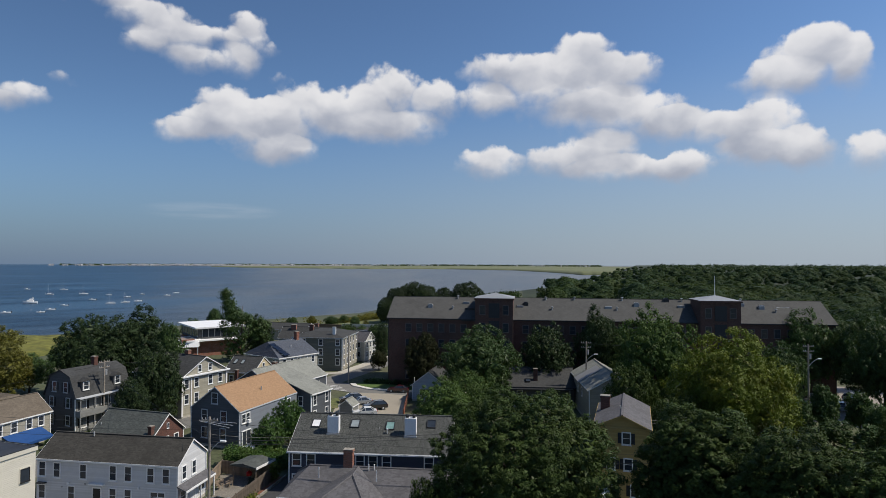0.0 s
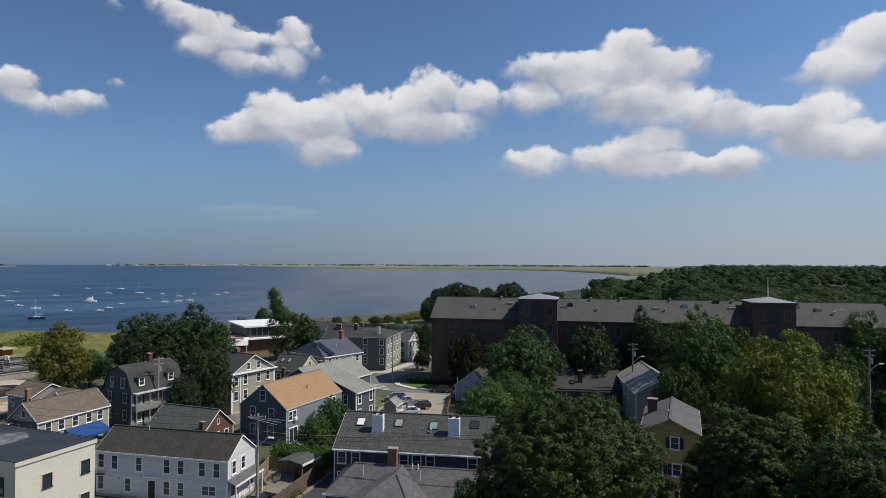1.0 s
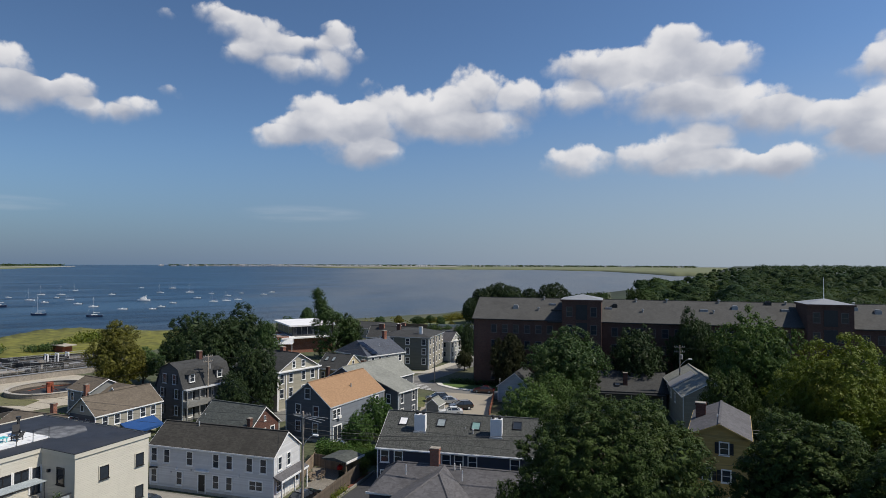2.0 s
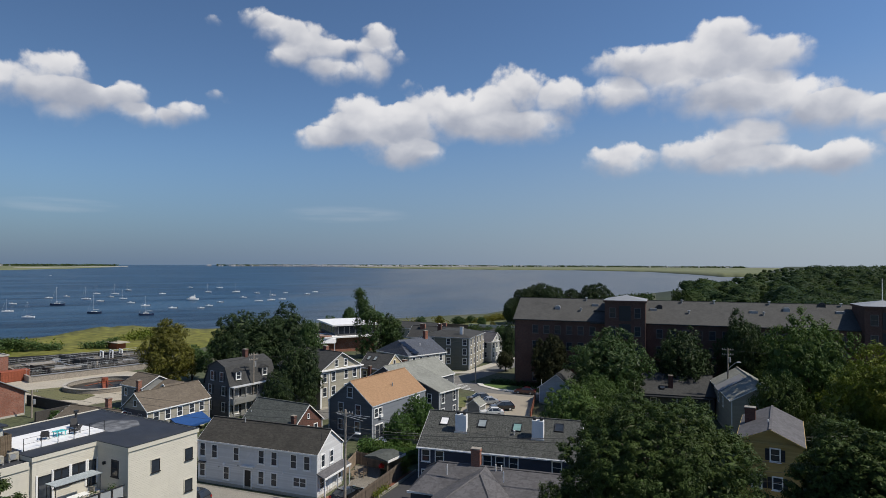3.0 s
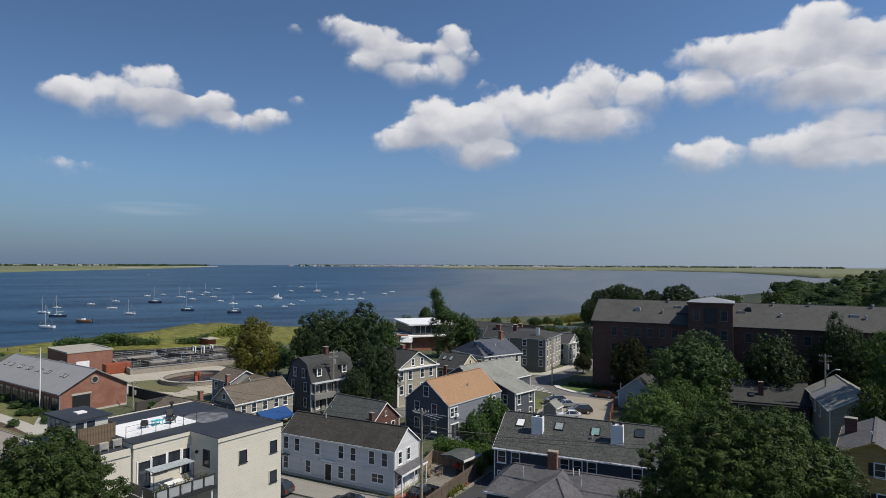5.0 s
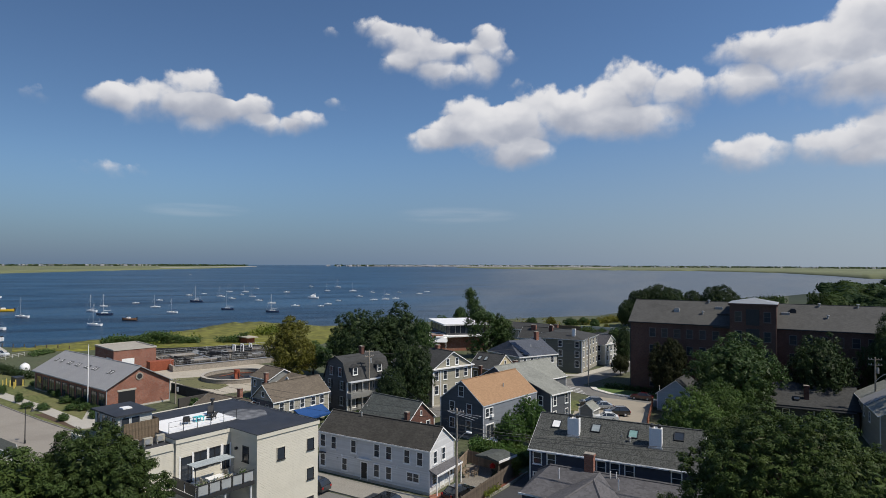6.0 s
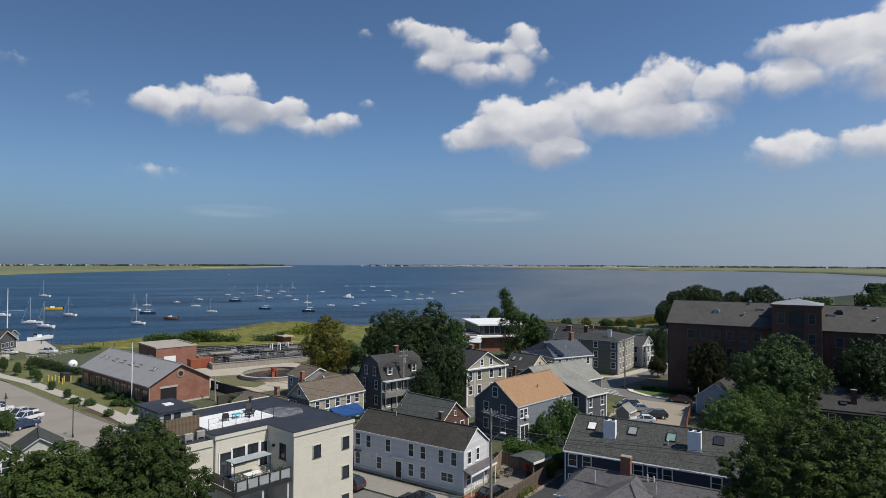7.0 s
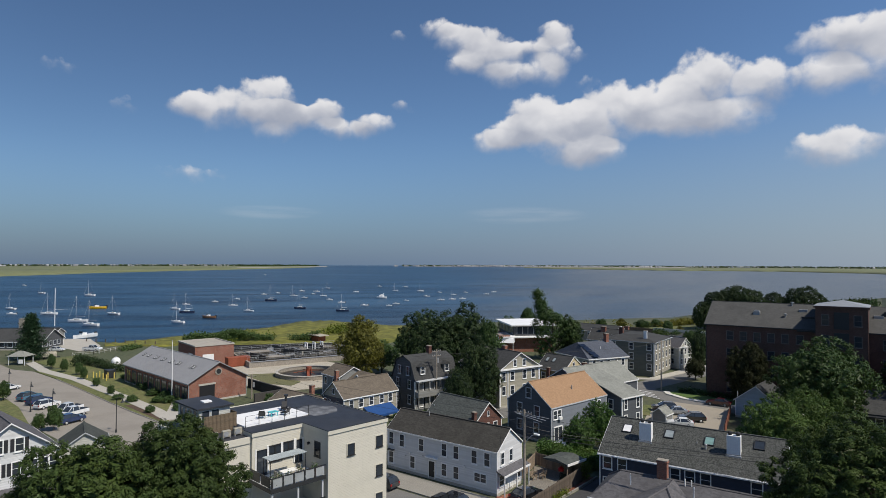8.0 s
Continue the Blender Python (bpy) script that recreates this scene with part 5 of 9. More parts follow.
def yellow_house():
    h = shell("yellow_house", "mustard-yellow three-storey house with black shutters", (17.1, 70.85), -17.0, 5.7, 11.5, 9.9, 11.2, SIDE_YELLOW, SHINGLE_GREY, SIDE_YELLOW, "y", 0.35)
    for u, z in ((3.3, 8.7), (1.6, 5.8), (3.5, 5.8), (1.3, 2.9), (4.2, 2.9)):
        window(h, on_face(h, "f", u, z), 0.78, 1.2, "sash", WHITE, BLACK_TRIM)
    windows(h, "l", [(2.5, 8.6), (6, 8.6), (2.5, 5.7), (6, 5.7)], 0.85, 1.5, "sash", WHITE, BLACK_TRIM)
    chimney(h, 0.7, 7.0, 9.6, 11.9, 1.1, 0.9, DARK_BRICK, cap=DIM_CONCRETE)
    vent(h, 2.6, 3.4, 10.85, 0.7, 0.07, WHITE)
    # added board in wall colour, for the shadow line under the eave
    part("frieze_board", boxes((-0.2, 5.9, -0.12, -0.02, 9.55, 9.85)), SIDE_YELLOW, h)
    part("entry_porch", boxes((0.3, 2.4, -2.2, 0, 2.6, 2.8), (0.3, 0.45, -2.2, -2.05, 0, 2.6), (2.25, 2.4, -2.2, -2.05, 0, 2.6)), WHITE, h)


def grey_gable_house():
    h = shell("grey_gable_house", "pale grey house with grey gabled roof among trees", (25.6, 126.3), -92.0, 18.0, 9.0, 6.2, 8.7, SIDE_GREIGE, SHINGLE_PALE, over=0.3)
    windows(h, "l", [(2.5, 4.5), (6.5, 4.5), (4.5, 6.9)], 0.85, 1.4)
    windows(h, "f", [(3, 4.5), (7, 4.5), (11, 4.5)], 0.85, 1.4)
    bm = bmesh.new()
    prism(bm, [(6.0, -0.6, 6.0), (6.0, 3.6, 8.4), (6.0, 3.6, 8.55), (6.0, -0.6, 6.15)], (4.5, 0, 0))
    part("dormer_roof", bm, METAL_ROOF, h, "pale metal shed dormer")


def low_dark_house():
    h = shell("low_dark_house", "low dark house with a charcoal shingle roof", (11.5, 122.4), -4.0, 13.6, 12.0, 4.0, 6.7, SIDE_DARK, SHINGLE_CHARCOAL, DARK_METAL, over=0.4)
    chimney(h, 6.2, 1.8, 4.5, 7.2, 0.8, 0.7, DARK_BRICK)
    skylight(h, 4.7, 1.3, 4.95, 30, 0.9, 0.8, GLASS)
    windows(h, "f", [(3, 2.6), (9, 2.6)], 0.9, 1.2)
    for x in (1.0, 7.0, 12.5):
        part("porch_post", boxes((x, x + 0.15, -1.4, -1.25, 0, 3.6)), GREY_METAL, h)
    part("porch_beam", boxes((0.5, 13.2, -1.5, -0.4, 3.6, 3.75)), DARK_METAL, h)


def pale_blue_shed_house():
    h = shell("pale_blue_house", "small pale blue clapboard house with a grey roof", (-6.9, 127.0), -14, 7.0, 8.0, 3.3, 6.0, SIDE_SKY, SHINGLE_CHARCOAL, axis="y", over=0.3)
    windows(h, "f", [(2.0, 1.8), (4.7, 1.8)], 0.8, 1.2)
    windows(h, "l", [(2.5, 1.9), (5.5, 1.9)], 0.8, 1.2)
    vent(h, 0.3, 0.3, 3.4, 1.4, 0.05, WHITE)


def left_white_house():
    h = shell("left_white_house", "white clapboard house with grey roof and black shutters", (-80.9, 35.0), 75.1, 10.7, 15.0, 5.3, 9.3, SIDE_WHITE, SHINGLE_GREY, axis="y", over=0.45)
    for u in (4.2, 6.3):
        window(h, on_face(h, "f", u, 6.7), 0.8, 1.5, "sash", WHITE, BLACK_TRIM)
    for u in (7.7, 8.8, 9.9):
        window(h, on_face(h, "f", u, 3.9), 0.9, 1.4)
    windows(h, "f", [(2.0, 3.9), (4.0, 3.9), (6.0, 3.9)], 0.8, 1.5, "sash", WHITE, BLACK_TRIM)
    bm = bmesh.new()
    prism(bm, [(-0.5, 0, 1.6), (-0.5, -2.4, 0.9), (-0.5, -2.4, 1.05), (-0.5, 0, 1.75)], (11.0, 0, 0))
    part("porch_roof", bm, SHINGLE_GREY, h)
    for u in (0.5, 3.6, 7.0, 10.2):
        part("porch_post", boxes((u - 0.08, u + 0.08, -2.3, -2.14, 0, 1.0)), WHITE, h)


white_house()
brick_gable_house()
blue_house()
pale_roof_house()
pediment_house()
skylight_house()
solar_house()
three_storey_house()
small_gable_house()
gambrel_house()
awning_house()
rear_grey_house()
chimney(low_brown_house((-83.4, 86.6), -9, 11.4, 6.0, 2.7, 4.1, "low brown-roofed house beside a red-trimmed porch", surface("red_painted_boards", (0.42, 0.10, 0.09), 0.7)), 6.6, 4.4, 3.2, 5.5, 0.7, 0.7, RED_BRICK)
low_brown_house((-60.0, 118.0), -20, 9.0, 7.0, 4.6, 7.2, "dark-roofed house behind trees", SIDE_TAN)
front_house()
hip_house()
yellow_house()
grey_gable_house()
low_dark_house()
pale_blue_shed_house()
left_white_house()

# ---- the cream flat-roofed block ----
def cream_block():
    """Modern three-storey flats: front notch with a balcony, roof deck and stair head."""
    TH = 73.5
    h = root("cream_block", pose(-39.7, 49.4, 0, 0, 0, TH), "cream clapboard flat-roofed apartment block with roof deck", "apartment block")
    # x runs along the bright end wall, y to the building's left; the block is 7.6 deep at the end, then longer
    R = 11.4
    h["span"] = (7.8, 4.6)
    part("end_wing", boxes((0, 7.6, 0, 4.6, -0.5, R)), SIDE_CREAM, h)
    part("main_wing", boxes((-5.8, 7.55, 4.6, 16.5, -0.5, R - 0.02)), SIDE_CREAM, h)
    part("low_wing", boxes((-10.4, -5.8, 4.9, 16.5, -0.5, R - 0.42)), SIDE_CREAM, h)
    # parapet and dark membrane roof
    part("parapet", boxes((-0.12, 7.72, -0.12, 0.02, R - 0.3, R + 0.1), (-0.12, 0.02, 0.02, 4.6, R - 0.3, R + 0.1), (7.6, 7.72, 0.02, 16.5, R - 0.3, R + 0.1),
                          (-5.9, -0.12, 4.48, 4.62, R - 0.3, R + 0.1), (-5.92, -5.8, 4.62, 16.5, R - 0.3, R + 0.1), (-5.8, 7.6, 16.3, 16.6, R - 0.3, R + 0.1)), surface("cream_trim", (0.58, 0.55, 0.465), 0.6, 6.0, 0.5, 0.04), h)
    part("roof", boxes((0.02, 7.6, 0.02, 16.3, R, R + 0.06), (-5.8, 0.02, 4.62, 16.3, R, R + 0.055)), surface("dark_membrane", (0.028, 0.030, 0.037), 0.55, 1.0, 0.25, 0.2, 0.1, tone=(0.055, 0.058, 0.066)), h)
    part("parapet_cap", boxes((-0.14, 7.74, -0.14, 0.0, R + 0.1, R + 0.15), (-0.14, 0.0, 0.0, 4.6, R + 0.1, R + 0.15), (7.62, 7.74, 0.0, 16.5, R + 0.1, R + 0.15), (-5.92, -0.14, 4.46, 4.6, R + 0.1, R + 0.15),
                              (-5.94, -5.8, 4.6, 16.5, R + 0.1, R + 0.15)), DARK_METAL, h, "thin dark metal roof edge")
    # pale patch on the membrane: a smudge plus the sun's glare, as colour
    bm = bmesh.new()
    rim = []
    for i in range(28):
        a = 2 * math.pi * i / 28
        k = 1 + 0.28 * noise.noise((math.cos(a) * 1.7, math.sin(a) * 1.7, 4.0))
        rim.append(bm.verts.new((4.0 + math.cos(a) * 2.3 * k, 8.4 + math.sin(a) * 2.6 * k, R + 0.066)))
    bm.faces.new(rim)
    part("dried_puddle", bm, surface("painted_roof_sheen", (0.150, 0.152, 0.156), 0.6, 1.2, 0.5, 0.5, tone=(0.05, 0.053, 0.062)), h, "pale roof smudge with sun sheen painted in")
    part("low_roof", boxes((-10.3, -5.92, 5.1, 16.4, R - 0.42, R - 0.36)), bpy.data.materials["dark_membrane"], h)
    part("low_parapet", boxes((-10.5, -5.92, 4.78, 5.0, R - 0.9, R - 0.28), (-10.52, -10.3, 5.0, 16.5, R - 0.9, R - 0.28)), bpy.data.materials["cream_trim"], h)
    # end wall windows
    for u, z in ((2.8, 9.1), (6.55, 9.2), (6.55, 6.1), (6.55, 3.1), (2.8, 3.1)):
        window(h, pose(u, -0.03, z), 0.8, 1.08, "plain", BLACK_TRIM)
        part("window_surround", boxes((u - 0.55, u - 0.45, -0.05, 0, z - 0.70, z + 0.69), (u + 0.45, u + 0.55, -0.05, 0, z - 0.70, z + 0.69), (u - 0.45, u + 0.45, -0.05, 0, z + 0.59, z + 0.69)), bpy.data.materials["cream_trim"], h)
    # notch wall and balcony doors
    window(h, pose(0.0, 1.9, 9.3, 0, 0, -90), 0.8, 1.3, "sash", BLACK_TRIM)
    for x, w, hh, z in ((-4.75, 1.0, 2.4, 8.4), (-3.3, 1.3, 1.4, 9.05), (-1.75, 1.3, 1.4, 9.1), (-0.55, 0.7, 2.2, 8.7)):
        window(h, pose(x, 4.6, z), w, hh, "pair" if w > 1.2 else "plain", BLACK_TRIM)
        for u in (x - w / 2 - 0.25, x + w / 2 + 0.11):
            part("window_casing", boxes((u, u + 0.14, 4.52, 4.6, z - hh / 2, z + hh / 2 + 0.2)), WHITE, h)
    part("wall_lamp", boxes((-0.25, 0.0, 3.3, 3.5, 9.5, 9.75)), BLACK_TRIM, h)


def balcony(z, full):
    """A deck in the notch: joists, posts, pale glass panels, dark rails."""
    b = root("balcony", pose(-39.7, 49.4, 0, 0, 0, 73.5), "grey balcony with glass rail panels and planters" if full else "lower grey balcony with glass rail panels", "balcony", "balconies of the cream block")
    part("deck_floor", boxes((-6.1, -0.15, 0.3, 4.45, z - 0.28, z)), GREY_TRIM, b)
    part("rim", boxes((-6.22, -0.15, 0.15, 0.3, z - 0.35, z + 0.02), (-6.22, -6.1, 0.3, 4.45, z - 0.35, z + 0.02)), DARK_METAL, b)
    glassy = gloss("frosted_rail_glass", (0.34, 0.36, 0.37), 0.25) if full else bpy.data.materials["frosted_rail_glass"]
    x = -6.1
    for k in range(5):
        part("rail_post", boxes((x - 0.06, x + 0.06, 0.2, 0.3, z, z + 1.05)), DARK_METAL, b)
        part("rail_panel", boxes((x + 0.12, x + 1.08, 0.23, 0.26, z + 0.12, z + 0.95)), glassy, b, "pale glass rail panel")
        x += 1.18
    for y in (0.5, 2.4):
        part("rail_panel", boxes((-6.18, -6.15, y, y + 1.7, z + 0.12, z + 0.95)), DARK_METAL if full else glassy, b)
    part("hand_rail", boxes((-6.22, -0.15, 0.19, 0.31, z + 1.0, z + 1.08), (-6.22, -6.1, 0.31, 4.4, z + 1.0, z + 1.08)), DARK_METAL, b)
    for x in (-6.0, -3.2, -0.4):
        part("deck_post", boxes((x - 0.09, x + 0.09, 0.32, 0.5, z - 3.15 if z > 5 else 0, z - 0.3)), GREY_TRIM, b)
    if full:
        canopy = part("canopy", boxes((-5.6, -1.5, 1.5, 3.0, z + 2.3, z + 2.36)), surface("grey_canopy_cloth", (0.36, 0.40, 0.41), 0.8), b, "grey shade canopy on thin posts")
        for x in (-5.5, -1.6):
            for y in (1.6, 2.9):
                part("canopy_post", tubes(((x, y, z), (x, y, z + 2.32), 0.035, 0.035)), DARK_METAL, canopy)


def roof_deck():
    d = root("roof_deck", pose(-39.7, 49.4, 11.46, 0, 0, 73.5), "white roof terrace platform with thin wire rail", "terrace")
    part("platform", boxes((-5.3, 2.4, 7.2, 12.4, 0, 0.12)), WHITE_ROOF, d)
    for i in range(6):
        part("rail_post", tubes(((-5.2 + i * 1.5, 7.15, 0.0), (-5.2 + i * 1.5, 7.15, 1.1), 0.03, 0.03)), DARK_METAL, d)
    part("rail_wire", tubes(((-5.2, 7.15, 1.1), (2.3, 7.15, 1.1), 0.015, 0.015), ((-5.2, 7.15, 0.6), (2.3, 7.15, 0.6), 0.012, 0.012), sides=5), DARK_METAL, d)
    base = pose(-39.7, 49.4, 11.46, 0, 0, 73.5)
    chair = root("deck_chair", base @ pose(-2.3, 9.1, 0.12, 0, 0, 150), "black slatted deck chair on the roof terrace", "chair", "deck chairs")
    part("seat", boxes((-0.3, 0.3, -0.4, 0.3, 0.24, 0.32)), BLACK_TRIM, chair)
    bm = bmesh.new()
    prism(bm, [(-0.3, 0.24, 0.26), (-0.3, 0.32, 0.26), (-0.3, 0.72, 0.92), (-0.3, 0.64, 0.92)], (0.6, 0, 0))
    part("backrest", bm, BLACK_TRIM, chair)
    for s in (-0.36, 0.3):
        part("arm", boxes((s, s + 0.07, -0.45, 0.4, 0.46, 0.51)), BLACK_TRIM, chair)
        for y in (-0.3, 0.3):
            part("leg", boxes((s, s + 0.06, y, y + 0.06, 0, 0.46)), BLACK_TRIM, chair)
    copy_thing(chair, base @ pose(1.2, 10.4, 0.12, 0, 0, -30))
    copy_thing(chair, base @ pose(0.2, 8.6, 0.12, 0, 0, 200))
    t = root("deck_table", base @ pose(-0.9, 9.2, 0.12), "small turquoise table on the roof terrace", "table")
    teal = surface("turquoise_paint", (0.10, 0.52, 0.55), 0.5)
    part("tabletop", boxes((-0.5, 0.5, -0.4, 0.4, 0.4, 0.45)), teal, t)
    for x in (-0.42, 0.36):
        for y in (-0.32, 0.26):
            part("leg", boxes((x, x + 0.06, y, y + 0.06, 0, 0.4)), teal, t)
    v = root("flue", base @ pose(2.9, 12.9, 0), "dark metal flue pipe on the flat roof", "flue")
    part("pipe", tubes(((0, 0, 0), (0, 0, 1.1), 0.13, 0.13)), DARK_METAL, v)
    part("cowl", tubes(((0, 0, 1.1), (0, 0, 1.3), 0.24, 0.24)), DARK_METAL, v)
    ac = root("air_conditioner", base @ pose(-7.7, 6.3, -0.42), "beige outdoor air conditioning unit on the roof", "air conditioner", "air conditioners")
    part("case", soft_box(-0.42, 0.42, -0.2, 0.2, 0.12, 0.78), SIDE_GREIGE, ac)
    part("fan_grille", tubes(((-0.1, -0.21, 0.45), (-0.1, -0.24, 0.45), 0.26, 0.26), sides=16), GREY_METAL, ac)
    part("foot", boxes((-0.4, -0.3, -0.2, 0.2, 0, 0.12)), GREY_METAL, ac)
    part("foot", boxes((0.3, 0.4, -0.2, 0.2, 0, 0.12)), GREY_METAL, ac)
    for x, y in ((-6.4, 6.5), (-9.0, 6.3)):
        copy_thing(ac, base @ pose(x, y, -0.42))
    # stair head with its own roof, and a wooden screen
    s = root("stair_head", base @ pose(-9.2, 9.2, -0.42), "grey stair-head house with a navy flat roof", "stair head")
    part("wall", boxes((0, 3.3, 0, 5.0, 0, 2.5)), SIDE_PALE, s)
    part("roof", boxes((-0.3, 3.6, -0.3, 5.3, 2.5, 2.66)), bpy.data.materials["dark_membrane"], s)
    part("roof_hatch", boxes((1.4, 2.3, 2.0, 2.9, 2.66, 2.78)), WHITE, s)
    for x in (0.7, 1.7):
        window(s, pose(x, 0, 1.35), 0.75, 1.9, "plain", GREY_TRIM)
    for y in (0.8, 1.9, 3.0, 4.1):
        window(s, pose(0, y, 1.35, 0, 0, -90), 0.75, 1.9, "plain", GREY_TRIM)
    f = root("wood_screen", base @ pose(-5.6, 8.4, -0.42), "brown slatted wooden screen on the flat roof", "fence")
    slat = mesh_of("slat", boxes((-0.06, 0.06, -0.02, 0.02, 0.05, 1.9)), surface("stained_slats", (0.155, 0.115, 0.075), 0.8, 6.0, 0.2, 0.25, 0.1))
    for i in range(9):
        shared("slat", slat, f, pose(0, i * 0.14, 0, 0, 0, 90))
    for i in range(24):
        shared("slat", slat, f, pose(-0.1 - i * 0.14, 0, 0))


cream_block()
balcony(7.1, True)
balcony(3.9, False)
roof_deck()


# ---- the old brick mill ----
def mill():
    A, ang, L, W, E, R = (-13.4, 143.4), -7.4, 96.3, 15.6, 15.5, 19.8
    h = shell("brick_mill", "long four-storey brick mill with grey roof and two towers", A, ang, L, W, E, R, MILL_BRICK, SHINGLE_MILL, DARK_METAL, over=0.35, category="mill")
    stone = surface("mill_sash_paint", (0.15, 0.13, 0.12), 0.8)
    cols = [4.7 + i * 2.55 for i in range(6)] + [31.5 + i * 2.6 for i in range(14)] + [79.5 + i * 2.6 for i in range(6)]
    for z in (13.3, 9.7, 6.1, 2.5):
        windows(h, "f", [(u, z) for u in cols], 1.15, 1.7, "sash", stone)
        windows(h, "l", [(u, z) for u in (2.4, 5.2, 8.0, 10.8, 13.4)], 1.1, 1.7, "sash", stone)
    for x0, x1 in ((20.3, 28.7), (68.5, 76.7)):
        tower = part("tower", boxes((x0, x1, -2.2, 6.0, -0.5, 20.3)), MILL_BRICK, h, "square brick stair tower")
        mid = (x0 + x1) / 2
        bm = bmesh.new()
        o = 0.3
        b = [bm.verts.new(p) for p in ((x0 - o, -2.2 - o, 20.35), (x1 + o, -2.2 - o, 20.35), (x1 + o, 6.4, 20.35), (x0 - o, 6.4, 20.35))]
        top = bm.verts.new((mid, 1.9, 21.35))
        bm.faces.new(b[::-1])
        for i in range(4):
            bm.faces.new((b[i], b[(i + 1) % 4], top))
        part("tower_roof", bm, GREY_METAL, tower, "low grey metal pyramid roof")
        part("tower_cornice", boxes((x0 - 0.3, x1 + 0.3, -2.5, 6.3, 19.95, 20.34)), MILL_BRICK, tower)
        for z in (17.7, 13.8, 9.9):
            for u in (x0 + 1.6, x1 - 1.6):
                window(tower, pose(u, -2.2, z), 1.1, 1.9, "sash", stone)
            part("loading_door", boxes((mid - 1.2, mid + 1.2, -2.3, -2.1, z - 1.7, z + 1.5)), DARK_METAL, tower)
    part("flag_mast", tubes(((72.6, 2.0, 21.2), (72.6, 2.0, 25.6), 0.09, 0.05)), WHITE, h, "white flag mast on the tower")
    fall = (R - E) / (W / 2)
    for i, (x, y, big) in enumerate(((9.2, 4.0, 1), (14.6, 3.2, 0), (15.4, 7.2, 0), (17.6, 5.6, 2), (30.2, 4.6, 2), (31.5, 5.2, 1), (37.5, 3.4, 0), (36.2, 7.1, 0), (42.8, 7.2, 0), (50.2, 4.6, 2), (52.0, 3.6, 0), (53.6, 7.2, 0), (56.5, 5.4, 1), (63.4, 7.2, 1),
                      (66.8, 7.1, 0), (66.2, 5.2, 2), (79.3, 6.0, 1), (79.6, 7.2, 0), (83.2, 5.0, 1), (85.8, 3.6, 0))):
        z = E + fall * min(y, W - y) + 0.16
        if big == 0:
            vent(h, x, y, z, 0.55, 0.15, GREY_METAL, True)
        elif big == 1:
            part("roof_fan", boxes((x - 0.6, x + 0.6, y - 0.5, y + 0.5, z - 0.3, z + 0.4), (x - 0.45, x + 0.45, y - 0.35, y + 0.35, z + 0.4, z + 0.65)), DARK_METAL if i % 2 else GREY_METAL, h)
        else:
            part("roof_hatch", boxes((x - 0.75, x + 0.75, y - 0.55, y + 0.55, z - 0.4, z + 0.2)), GREY_METAL, h)
    part("roof_hatch", boxes((86.5, 89.2, 5.2, 6.8, 17.9, 18.6)), WHITE, h, "pale roof hatch box")
    part("roof_canopy", boxes((17.0, 20.3, -0.8, 3.6, 15.0, 15.3), (17.5, 20.3, 3.0, 6.0, 17.3, 17.7)), DARK_METAL, h)


mill()


